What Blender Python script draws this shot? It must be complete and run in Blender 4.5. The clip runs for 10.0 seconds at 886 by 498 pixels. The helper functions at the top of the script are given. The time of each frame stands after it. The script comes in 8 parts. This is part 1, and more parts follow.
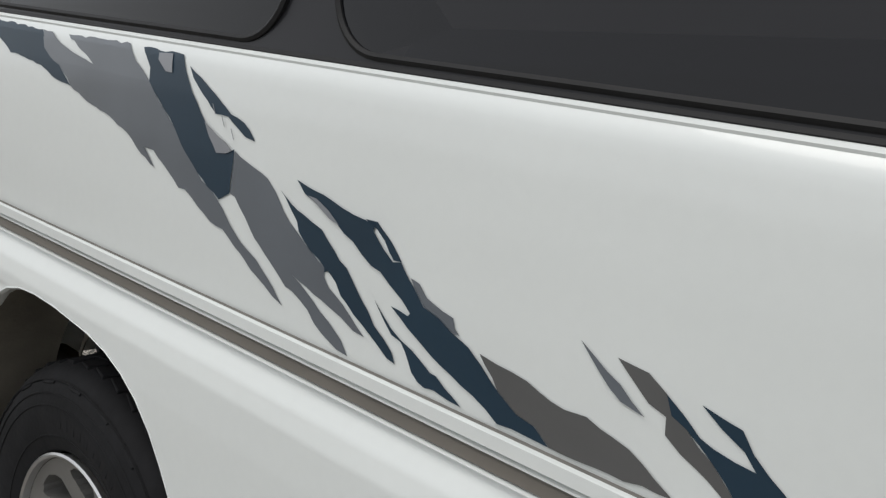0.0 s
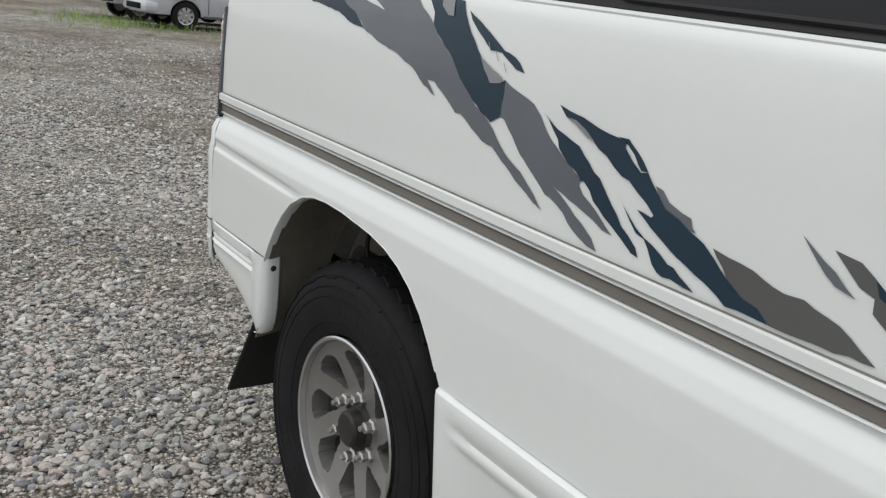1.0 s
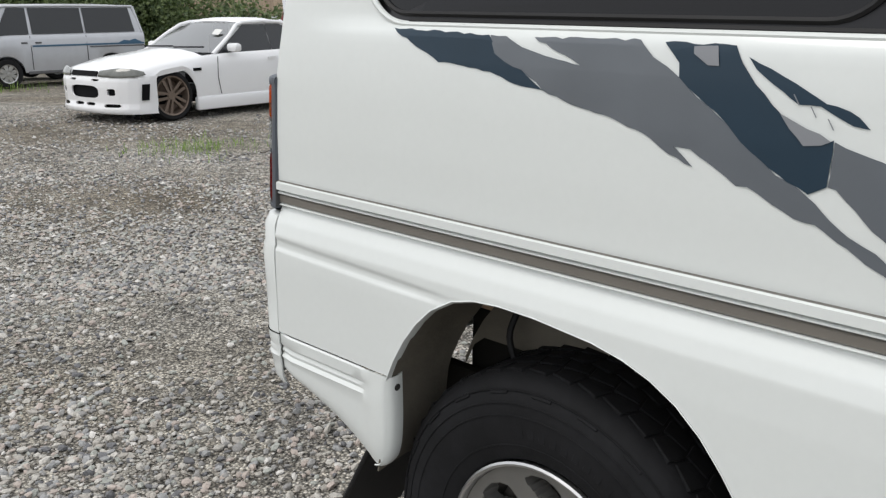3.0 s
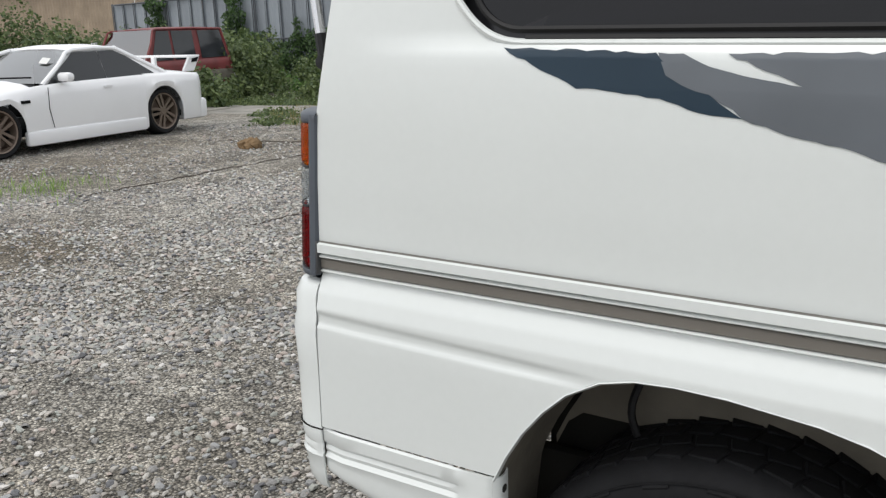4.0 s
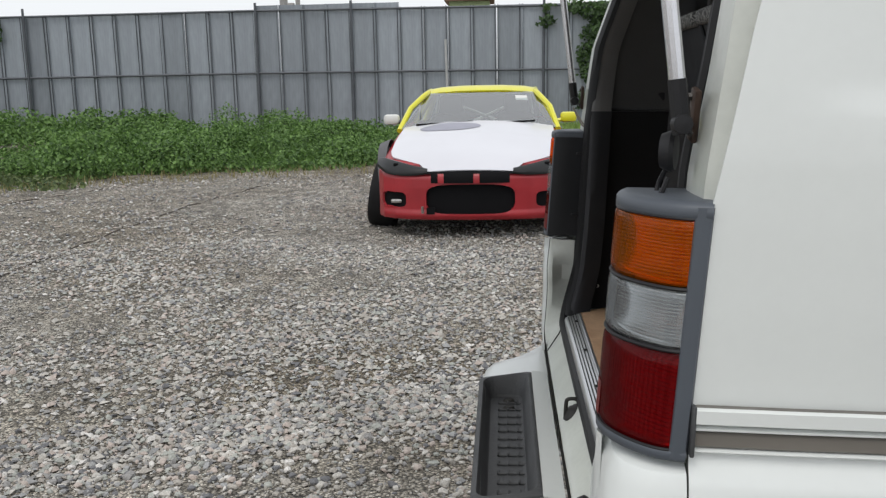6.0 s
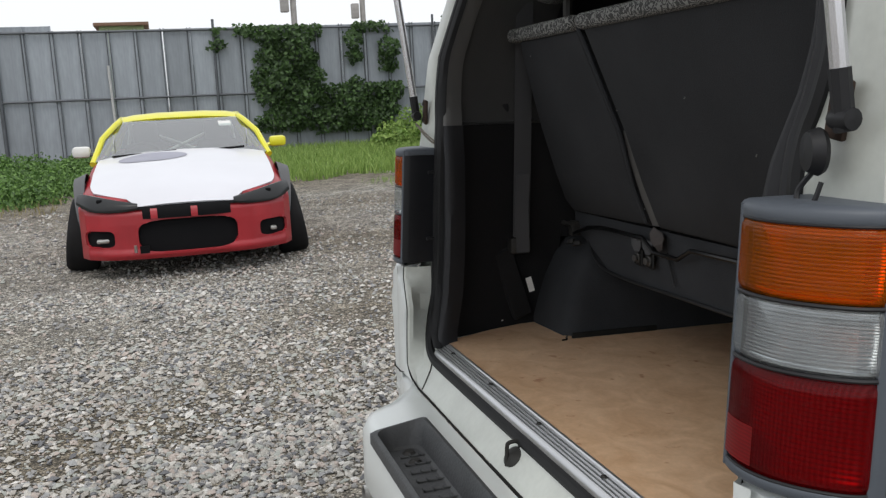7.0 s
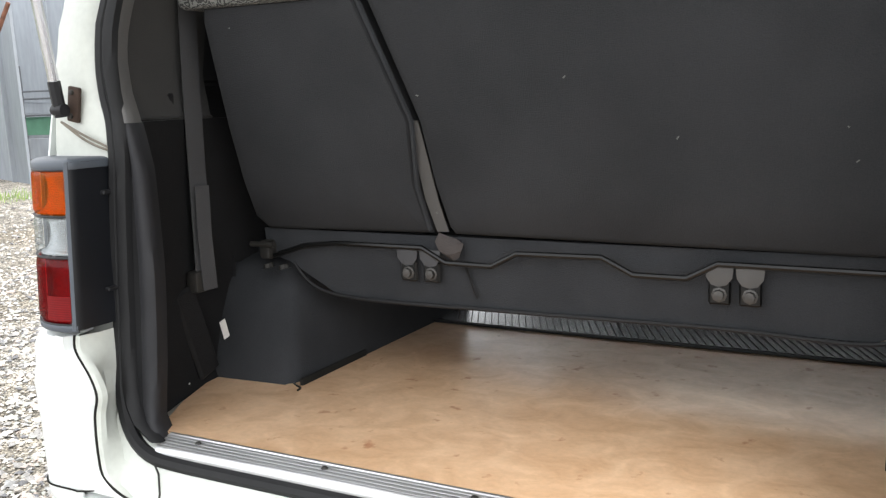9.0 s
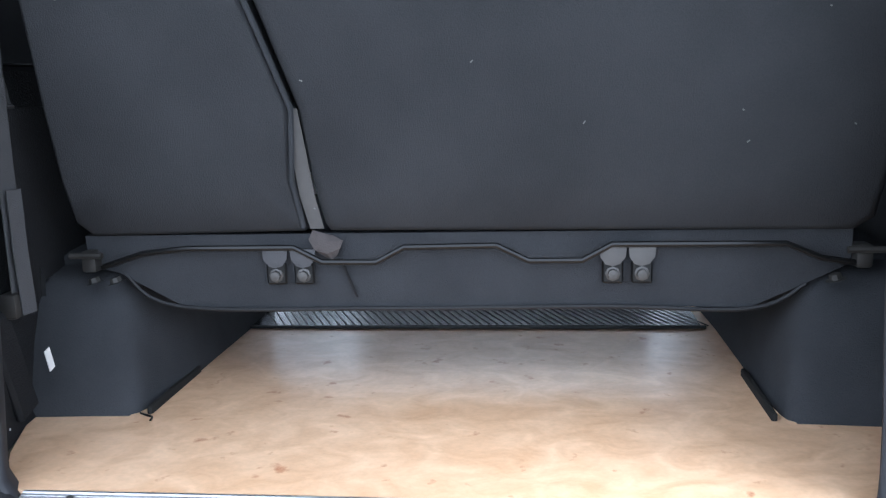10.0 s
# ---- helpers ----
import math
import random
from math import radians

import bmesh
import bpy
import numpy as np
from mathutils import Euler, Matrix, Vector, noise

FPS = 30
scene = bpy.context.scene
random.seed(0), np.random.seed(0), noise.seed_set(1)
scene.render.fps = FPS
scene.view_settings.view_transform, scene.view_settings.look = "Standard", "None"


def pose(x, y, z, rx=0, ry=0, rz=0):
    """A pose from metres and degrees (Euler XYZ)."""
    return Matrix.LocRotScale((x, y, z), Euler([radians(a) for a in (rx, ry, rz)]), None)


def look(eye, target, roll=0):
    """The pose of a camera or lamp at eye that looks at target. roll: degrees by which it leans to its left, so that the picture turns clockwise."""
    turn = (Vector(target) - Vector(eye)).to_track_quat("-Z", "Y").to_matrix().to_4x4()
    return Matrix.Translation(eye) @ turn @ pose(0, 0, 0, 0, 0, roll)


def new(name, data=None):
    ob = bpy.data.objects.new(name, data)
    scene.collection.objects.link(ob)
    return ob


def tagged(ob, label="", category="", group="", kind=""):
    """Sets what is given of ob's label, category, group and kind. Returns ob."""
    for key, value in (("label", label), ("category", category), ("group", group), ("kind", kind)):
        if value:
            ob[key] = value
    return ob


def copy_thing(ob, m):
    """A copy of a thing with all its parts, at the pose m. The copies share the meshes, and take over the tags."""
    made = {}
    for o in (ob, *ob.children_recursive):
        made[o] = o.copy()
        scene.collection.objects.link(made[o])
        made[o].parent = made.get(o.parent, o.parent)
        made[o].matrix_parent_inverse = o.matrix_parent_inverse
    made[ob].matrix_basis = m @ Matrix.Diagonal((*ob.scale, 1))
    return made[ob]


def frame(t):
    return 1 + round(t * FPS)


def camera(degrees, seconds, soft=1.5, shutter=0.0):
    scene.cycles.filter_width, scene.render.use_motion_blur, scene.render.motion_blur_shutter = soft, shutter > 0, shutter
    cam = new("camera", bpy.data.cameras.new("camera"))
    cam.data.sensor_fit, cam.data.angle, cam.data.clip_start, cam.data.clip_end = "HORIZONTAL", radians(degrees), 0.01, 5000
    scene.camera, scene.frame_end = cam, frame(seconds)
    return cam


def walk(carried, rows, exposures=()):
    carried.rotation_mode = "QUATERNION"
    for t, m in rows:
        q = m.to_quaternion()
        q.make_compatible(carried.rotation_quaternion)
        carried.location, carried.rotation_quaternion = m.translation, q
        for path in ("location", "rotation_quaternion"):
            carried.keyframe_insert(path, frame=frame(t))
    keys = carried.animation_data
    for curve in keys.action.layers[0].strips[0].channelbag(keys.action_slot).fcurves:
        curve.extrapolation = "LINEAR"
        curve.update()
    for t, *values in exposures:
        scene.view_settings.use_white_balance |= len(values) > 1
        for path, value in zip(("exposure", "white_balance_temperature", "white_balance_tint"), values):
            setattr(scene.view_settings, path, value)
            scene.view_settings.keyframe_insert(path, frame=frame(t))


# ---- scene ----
cam = camera(52.1, 10.0, soft=1.3)
METRES, EYE, TURN = 5.076, 1.375, 40.8
LEVEL = pose(0, 0, EYE, 0, 0, TURN)
ROWS = [
    (0.0, 0.0, 0.0, 0.0, 1.1, -10.92, -5.71),
    (0.5, -0.0106, -0.0208, -0.001, 10.65, -12.76, -7.29),
    (1.0, -0.0063, -0.0496, -0.0038, 14.41, -15.1, -5.47),
    (1.5, -0.0288, -0.0566, 0.001, 8.11, -13.95, -2.09),
    (2.0, -0.0699, -0.0497, 0.0044, 4.61, -14.8, 0.04),
    (2.5, -0.1044, -0.0225, 0.0045, 5.71, -14.29, 0.65),
    (4.0, -0.2354, 0.0819, 0.008, -8.15, -13.18, 2.53),
    (4.5, -0.2767, 0.1351, 0.0077, -12.17, -13.08, 2.43),
    (5.0, -0.3251, 0.1752, 0.0112, -19.26, -12.71, 2.9),
    (6.5, -0.4137, 0.3297, 0.0126, -47.05, -10.18, 1.29),
    (7.0, -0.4211, 0.3788, 0.0104, -58.03, -9.95, 2.71),
    (7.5, -0.4184, 0.4376, 0.0096, -70.74, -10.94, 1.71),
    (8.0, -0.4162, 0.494, 0.0112, -83.63, -12.05, 1.59),
    (8.5, -0.3891, 0.5394, 0.0092, -93.72, -12.23, 2.87),
    (9.0, -0.3665, 0.5825, 0.0079, -103.13, -11.36, 2.05),
    (9.5, -0.3513, 0.627, 0.0115, -115.69, -12.13, 2.27),
    (10.0, -0.32, 0.6476, 0.0068, -124.81, -12.34, 1.21),
]
EXPOSURES = [(0.0, 0.0, 6500, 10), (1.0, 0.08, 6500, 10), (1.5, 0.18, 6500, 10), (2.5, 0.22, 6500, 10), (4.0, 0.25, 6500, 10), (5.0, 0.2, 6500, 10), (6.5, 0.05, 6500, 10), (7.0, 0.2, 6500, 10), (7.5, 0.72, 6700, 10), (8.0, 1.12, 6850, 10), (8.5, 1.34, 6750, 10), (9.0, 1.66, 6600, 10), (9.5, 2.05, 6250, 10), (10.0, 2.28, 5400, 10)]
walk(cam, [(t, LEVEL @ pose(METRES * x, METRES * y, METRES * z, 90 + pitch, roll, yaw)) for t, x, y, z, yaw, pitch, roll in ROWS], EXPOSURES)

# ---- light ----
world = bpy.data.worlds.new("overcast_sky")
scene.world = world
world.use_nodes = True
wn, wl = world.node_tree.nodes, world.node_tree.links
sky = wn.new("ShaderNodeTexSky")
sky.sky_type = "NISHITA"
sky.sun_disc = False
sky.sun_elevation, sky.sun_rotation = radians(58), radians(200)
sky.dust_density = 4.0
cloud = wn.new("ShaderNodeMix")
cloud.data_type = "RGBA"
cloud.inputs[0].default_value = 0.86
cloud.inputs[7].default_value = (9.6, 9.9, 10.2, 1)
wl.new(sky.outputs[0], cloud.inputs[6])
wl.new(cloud.outputs[2], wn["Background"].inputs[0])
wn["Background"].inputs[1].default_value = 0.1
sun = new("sun", bpy.data.lights.new("sun", "SUN"))
sun.data.energy, sun.data.angle, sun.data.color = 1.0, radians(30), (1, 0.97, 0.92)
sun.matrix_world = look((0, 0, 0), (0.16, 0.46, -0.85))


# ---- materials ----
def material(name, color, rough=0.5, metal=0.0, vary=0.0, scale=6.0, dark=0.6, bump=0.0, bump_scale=200.0, coat=0.0, per_object=0.0, per_island=0.0, stretch=(1, 1, 1), fine=0.0, spec=0.5):
    """A surface with blotches (vary, scale), fine grain (fine), relief (bump) and shade by piece."""
    m = bpy.data.materials.new(name)
    m.use_nodes = True
    n, l = m.node_tree.nodes, m.node_tree.links
    bsdf = n["Principled BSDF"]
    bsdf.inputs["Roughness"].default_value = rough
    bsdf.inputs["Metallic"].default_value = metal
    bsdf.inputs["Specular IOR Level"].default_value = spec
    if coat:
        bsdf.inputs["Coat Weight"].default_value = coat
        bsdf.inputs["Coat Roughness"].default_value = 0.06
    coord = n.new("ShaderNodeTexCoord")
    mapping = n.new("ShaderNodeMapping")
    mapping.inputs["Scale"].default_value = stretch
    l.new(coord.outputs["Object"], mapping.inputs[0])
    out = None

    def shade(socket, factor, amount, low, high):
        mix = n.new("ShaderNodeMix")
        mix.data_type, mix.blend_type = "RGBA", "MULTIPLY"
        mix.inputs[0].default_value = 1.0
        ramp = n.new("ShaderNodeMapRange")
        ramp.inputs["From Min"].default_value, ramp.inputs["From Max"].default_value = low, high
        ramp.inputs["To Min"].default_value, ramp.inputs["To Max"].default_value = 1 - amount, 1.0
        l.new(factor, ramp.inputs[0])
        if socket is None:
            mix.inputs[6].default_value = (*color, 1)
        else:
            l.new(socket, mix.inputs[6])
        l.new(ramp.outputs[0], mix.inputs[7])
        return mix.outputs[2]

    if vary:
        tex = n.new("ShaderNodeTexNoise")
        tex.inputs["Scale"].default_value, tex.inputs["Detail"].default_value = scale, 6
        l.new(mapping.outputs[0], tex.inputs[0])
        out = shade(out, tex.outputs[0], vary, 0.3, 0.7)
    if fine:
        tex = n.new("ShaderNodeTexNoise")
        tex.inputs["Scale"].default_value, tex.inputs["Detail"].default_value = bump_scale, 3
        l.new(mapping.outputs[0], tex.inputs[0])
        out = shade(out, tex.outputs[0], fine, 0.3, 0.7)
    if per_object:
        info = n.new("ShaderNodeObjectInfo")
        out = shade(out, info.outputs["Random"], per_object, 0, 1)
    if per_island:
        info = n.new("ShaderNodeNewGeometry")
        out = shade(out, info.outputs["Random Per Island"], per_island, 0, 1)
    if out is None:
        bsdf.inputs["Base Color"].default_value = (*color, 1)
    else:
        l.new(out, bsdf.inputs["Base Color"])
    if bump:
        tex = n.new("ShaderNodeTexNoise")
        tex.inputs["Scale"].default_value, tex.inputs["Detail"].default_value = bump_scale, 4
        l.new(mapping.outputs[0], tex.inputs[0])
        b = n.new("ShaderNodeBump")
        b.inputs["Strength"].default_value, b.inputs["Distance"].default_value = bump, 0.01
        l.new(tex.outputs[0], b.inputs["Height"])
        l.new(b.outputs[0], bsdf.inputs["Normal"])
    return m


def glass(name, tint=(1, 1, 1), clear=0.8, rough=0.02, extra=0.0):
    """A thin pane: part straight through, part mirror."""
    m = bpy.data.materials.new(name)
    m.use_nodes = True
    n, l = m.node_tree.nodes, m.node_tree.links
    n.remove(n["Principled BSDF"])
    a, b, c, f = n.new("ShaderNodeBsdfTransparent"), n.new("ShaderNodeBsdfGlossy"), n.new("ShaderNodeMixShader"), n.new("ShaderNodeFresnel")
    a.inputs[0].default_value = (*[v * clear for v in tint], 1)
    b.inputs["Roughness"].default_value = rough
    f.inputs[0].default_value = 1.5
    add = n.new("ShaderNodeMath")
    add.operation = "ADD"
    add.inputs[1].default_value = extra
    l.new(f.outputs[0], add.inputs[0])
    l.new(add.outputs[0], c.inputs[0]), l.new(a.outputs[0], c.inputs[1]), l.new(b.outputs[0], c.inputs[2])
    l.new(c.outputs[0], n["Material Output"].inputs[0])
    return m


WHITE = material("white_paint", (0.735, 0.762, 0.747), 0.36, vary=0.035, scale=2.5, coat=0.5, fine=0.015, bump_scale=60)
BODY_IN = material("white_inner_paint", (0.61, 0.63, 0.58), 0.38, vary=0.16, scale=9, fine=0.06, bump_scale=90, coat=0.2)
NAVY = material("navy_decal", (0.014, 0.036, 0.060), 0.42, vary=0.2, scale=5, coat=0.1, spec=0.35)
GREY_D = material("grey_decal", (0.126, 0.141, 0.160), 0.32, vary=0.18, scale=5, coat=0.3)
PALE_D = material("pale_grey_decal", (0.24, 0.25, 0.27), 0.32, vary=0.15, scale=5, coat=0.3)
WARM_D = material("warm_grey_decal", (0.10, 0.10, 0.10), 0.32, vary=0.15, scale=5, coat=0.3)
GASKET = material("worn_gasket", (0.22, 0.21, 0.19), 0.8, vary=0.3, scale=20)
STRIPE = material("stripe", (0.19, 0.175, 0.155), 0.3, 0.0, vary=0.1)
BLACKBAND = material("black_band", (0.018, 0.018, 0.021), 0.35, vary=0.15, spec=0.3)
TINT = material("privacy_glass", (0.006, 0.006, 0.008), 0.08, vary=0.1, scale=2, spec=0.35)
RUBBER = material("rubber", (0.016, 0.016, 0.017), 0.55, vary=0.25, scale=12, spec=0.25)
PILLAR = material("pillar_rubber", (0.030, 0.030, 0.033), 0.6, vary=0.25, scale=10, spec=0.25)
TYRE = material("tyre_rubber", (0.014, 0.0142, 0.016), 0.75, vary=0.45, scale=9, bump=0.12, bump_scale=60, spec=0.2, fine=0.2)
FARTYRE = material("car_tyre_rubber", (0.018, 0.018, 0.019), 0.7, vary=0.2, scale=7, spec=0.12)
ALLOY = material("grey_alloy", (0.29, 0.285, 0.275), 0.42, 0.6, vary=0.15, scale=14)
ALLOY_LIP = material("machined_alloy", (0.6, 0.6, 0.6), 0.28, 0.9, vary=0.1)
DUSTY = material("dusty_alloy", (0.17, 0.155, 0.14), 0.7, 0.2, vary=0.3, scale=16)
STEEL = material("steel", (0.55, 0.54, 0.52), 0.35, 0.9, vary=0.2, scale=30)
IRON = material("dark_iron", (0.035, 0.033, 0.03), 0.6, 0.3, vary=0.3, scale=20)
LINER = material("arch_liner", (0.17, 0.152, 0.122), 0.85, vary=0.4, scale=6, bump=0.3, bump_scale=40)
UNDER = material("underbody", (0.025, 0.024, 0.022), 0.9, vary=0.4, scale=6, spec=0.12)
HOUSING = material("lamp_housing", (0.082, 0.094, 0.113), 0.5, vary=0.12, scale=10)
BLACKBOX = material("black_plastic", (0.018, 0.018, 0.02), 0.5, vary=0.2, scale=10, spec=0.3)
STEPPAD = material("step_plastic", (0.06, 0.062, 0.065), 0.6, vary=0.3, scale=12, bump=0.2, bump_scale=150)
CARPET = material("dark_carpet", (0.044, 0.046, 0.050), 0.95, vary=0.30, scale=7, bump=0.25, bump_scale=420, fine=0.16, spec=0.12)
CARPET_L = material("seat_back_carpet", (0.043, 0.044, 0.047), 0.95, vary=0.26, scale=5, bump=0.25, bump_scale=420, fine=0.16, spec=0.12)
TRIM = material("dark_trim", (0.018, 0.018, 0.019), 0.6, vary=0.2, bump=0.2, bump_scale=300, spec=0.12)
TRIM_B = material("light_grey_trim", (0.15, 0.147, 0.143), 0.6, vary=0.15, bump=0.2, bump_scale=300, spec=0.3)
TRIM_L = material("grey_trim", (0.066, 0.065, 0.064), 0.7, vary=0.15, bump=0.2, bump_scale=300, spec=0.3)
WEBBING = material("belt_webbing", (0.075, 0.075, 0.078), 0.8, vary=0.1, bump=0.2, bump_scale=400, spec=0.12)
LEATHER = material("pale_tab", (0.085, 0.082, 0.080), 0.7, vary=0.2, scale=20)
STRAP = material("brown_webbing", (0.060, 0.050, 0.047), 0.85, vary=0.3, scale=30, bump=0.2, bump_scale=300)
BOLT = material("dirty_bolt", (0.09, 0.085, 0.08), 0.5, 0.5, vary=0.3, scale=30)
BAR = material("black_bar", (0.005, 0.005, 0.005), 0.28, spec=0.32)
ALU = material("aluminium", (0.62, 0.62, 0.63), 0.30, 0.85, vary=0.15, scale=20, stretch=(1, 0.1, 1))
PLATE = material("dull_tread_metal", (0.24, 0.243, 0.248), 0.27, 0.6, vary=0.35, scale=12)
PAPER = material("paper", (0.7, 0.7, 0.68), 0.8, vary=0.1)
RUSTY = material("rusty_bracket", (0.075, 0.045, 0.032), 0.7, 0.3, vary=0.6, scale=40)
WIRE_TAN = material("tan_wire", (0.23, 0.20, 0.16), 0.6, vary=0.3, scale=30)
GLOSSBLACK = material("gloss_black", (0.011, 0.012, 0.015), 0.32, vary=0.3, scale=14, spec=0.35)
CHROME = material("silver_strut", (0.72, 0.72, 0.75), 0.25, 0.8)


def lens(name, tint, ribs, body=0.35):
    """Tinted moulded plastic: part straight through, part body colour, glossy skin with fine ribs."""
    m = bpy.data.materials.new(name)
    m.use_nodes = True
    n, l = m.node_tree.nodes, m.node_tree.links
    bsdf = n["Principled BSDF"]
    bsdf.inputs["Base Color"].default_value = (*[v * 0.75 for v in tint], 1)
    bsdf.inputs["Roughness"].default_value = 0.10
    bsdf.inputs["Coat Weight"].default_value = 0.3
    clear, mix = n.new("ShaderNodeBsdfTransparent"), n.new("ShaderNodeMixShader")
    clear.inputs[0].default_value = (*tint, 1)
    coord, sep, wave, b = n.new("ShaderNodeTexCoord"), n.new("ShaderNodeMapping"), n.new("ShaderNodeTexWave"), n.new("ShaderNodeBump")
    wave.wave_type, wave.bands_direction = "BANDS", ribs
    wave.inputs["Scale"].default_value = 2 * math.pi / (20 * 0.0042)
    l.new(coord.outputs["Object"], sep.inputs[0]), l.new(sep.outputs[0], wave.inputs[0])
    b.inputs["Strength"].default_value, b.inputs["Distance"].default_value = 0.25, 0.001
    l.new(wave.outputs[1], b.inputs["Height"]), l.new(b.outputs[0], bsdf.inputs["Normal"])
    ramp = n.new("ShaderNodeMapRange")
    ramp.inputs["To Min"].default_value, ramp.inputs["To Max"].default_value = body - 0.07, body + 0.07
    l.new(wave.outputs[1], ramp.inputs[0]), l.new(ramp.outputs[0], mix.inputs[0])
    l.new(clear.outputs[0], mix.inputs[1]), l.new(bsdf.outputs[0], mix.inputs[2])
    l.new(mix.outputs[0], n["Material Output"].inputs[0])
    return m


def ribbed(m, period, low, along="Z"):
    """Fine moulded ribs in a lens: colour and relief."""
    n, l = m.node_tree.nodes, m.node_tree.links
    bsdf = n["Principled BSDF"]
    coord, wave, mix, ramp, b = n.new("ShaderNodeTexCoord"), n.new("ShaderNodeTexWave"), n.new("ShaderNodeMix"), n.new("ShaderNodeMapRange"), n.new("ShaderNodeBump")
    wave.wave_type, wave.bands_direction = "BANDS", along
    wave.inputs["Scale"].default_value = 2 * math.pi / (20 * period)
    l.new(coord.outputs["Object"], wave.inputs[0])
    ramp.inputs["To Min"].default_value = low
    l.new(wave.outputs[1], ramp.inputs[0])
    mix.data_type, mix.blend_type = "RGBA", "MULTIPLY"
    mix.inputs[0].default_value = 1
    old = bsdf.inputs["Base Color"].links[0].from_socket
    l.new(old, mix.inputs[6]), l.new(ramp.outputs[0], mix.inputs[7]), l.new(mix.outputs[2], bsdf.inputs["Base Color"])
    b.inputs["Strength"].default_value, b.inputs["Distance"].default_value = 0.2, 0.001
    l.new(wave.outputs[1], b.inputs["Height"]), l.new(b.outputs[0], bsdf.inputs["Normal"])
    return m


AMBER = lens("amber_lens", (0.80, 0.20, 0.004), "Z", 0.24)
CLEAR = lens("clear_lens", (0.74, 0.77, 0.78), "Z", 0.20)
RED = lens("red_lens", (0.36, 0.003, 0.008), "Y", 0.22)
REFLECTOR = ribbed(material("reflector", (0.20, 0.004, 0.006), 0.4, vary=0.2, scale=40, spec=0.2), 0.004, 0.7)
BOWL = material("lamp_bowl", (0.62, 0.62, 0.62), 0.24, 0.85, vary=0.2, scale=30)


def plywood():
    m = material("plywood", (0.44, 0.27, 0.135), 0.5, vary=0.0)
    n, l = m.node_tree.nodes, m.node_tree.links
    bsdf = n["Principled BSDF"]
    coord, mp = n.new("ShaderNodeTexCoord"), n.new("ShaderNodeMapping")
    mp.inputs["Scale"].default_value = (2.6, 2.0, 1)
    l.new(coord.outputs["Object"], mp.inputs[0])
    grain = n.new("ShaderNodeTexNoise")
    grain.inputs["Scale"].default_value, grain.inputs["Detail"].default_value, grain.inputs["Distortion"].default_value = 5.5, 12, 1.1
    l.new(mp.outputs[0], grain.inputs[0])
    ramp = n.new("ShaderNodeValToRGB")
    e = ramp.color_ramp.elements
    e[0].position, e[0].color = 0.25, (0.61, 0.365, 0.20, 1)
    e[1].position, e[1].color = 0.75, (0.86, 0.595, 0.385, 1)
    l.new(grain.outputs[0], ramp.inputs[0])
    fleck, fr, fm = n.new("ShaderNodeTexNoise"), n.new("ShaderNodeMapRange"), n.new("ShaderNodeMix")
    fleck.inputs["Scale"].default_value, fleck.inputs["Detail"].default_value, fleck.inputs["Roughness"].default_value = 38, 8, 0.7
    l.new(mp.outputs[0], fleck.inputs[0]), l.new(fleck.outputs[0], fr.inputs[0])
    fr.inputs["From Min"].default_value, fr.inputs["From Max"].default_value = 0.3, 0.7
    fr.inputs["To Min"].default_value, fr.inputs["To Max"].default_value = 0.90, 1.06
    fm.data_type, fm.blend_type = "RGBA", "MULTIPLY"
    fm.inputs[0].default_value = 1
    l.new(ramp.outputs[0], fm.inputs[6]), l.new(fr.outputs[0], fm.inputs[7])
    blot = n.new("ShaderNodeTexNoise")
    blot.inputs["Scale"].default_value, blot.inputs["Detail"].default_value = 26, 5
    l.new(coord.outputs["Object"], blot.inputs[0])
    cut = n.new("ShaderNodeMapRange")
    cut.inputs["From Min"].default_value, cut.inputs["From Max"].default_value = 0.66, 0.76
    l.new(blot.outputs[0], cut.inputs[0])
    stain = n.new("ShaderNodeMix")
    stain.data_type = "RGBA"
    stain.inputs[7].default_value = (0.44, 0.19, 0.09, 1)
    l.new(cut.outputs[0], stain.inputs[0]), l.new(fm.outputs[2], stain.inputs[6])
    l.new(stain.outputs[2], bsdf.inputs["Base Color"])
    rr = n.new("ShaderNodeMapRange")
    rr.inputs["To Min"].default_value, rr.inputs["To Max"].default_value = 0.25, 0.45
    bsdf.inputs["Coat Weight"].default_value, bsdf.inputs["Coat Roughness"].default_value = 0.6, 0.22
    l.new(blot.outputs[0], rr.inputs[0]), l.new(rr.outputs[0], bsdf.inputs["Roughness"])
    return m


PLY = plywood()


def fabric():
    """Light and dark squiggles on grey cloth."""
    m = material("patterned_cloth", (0.2, 0.2, 0.2), 0.95, bump=0.3, bump_scale=400)
    n, l = m.node_tree.nodes, m.node_tree.links
    coord, wave = n.new("ShaderNodeTexCoord"), n.new("ShaderNodeTexWave")
    wave.inputs["Scale"].default_value, wave.inputs["Distortion"].default_value, wave.inputs["Detail"].default_value = 55, 16, 3
    l.new(coord.outputs["Object"], wave.inputs[0])
    ramp = n.new("ShaderNodeValToRGB")
    e = ramp.color_ramp.elements
    e[0].position, e[0].color = 0.55, (0.045, 0.045, 0.045, 1)
    e[1].position, e[1].color = 0.7, (0.22, 0.22, 0.21, 1)
    l.new(wave.outputs[0], ramp.inputs[0]), l.new(ramp.outputs[0], n["Principled BSDF"].inputs["Base Color"])
    return m


CLOTH = fabric()
LINT = material("lint", (0.13, 0.13, 0.125), 0.9)
SCREEN = glass("windscreen_glass", (0.9, 0.97, 0.95), 0.9)


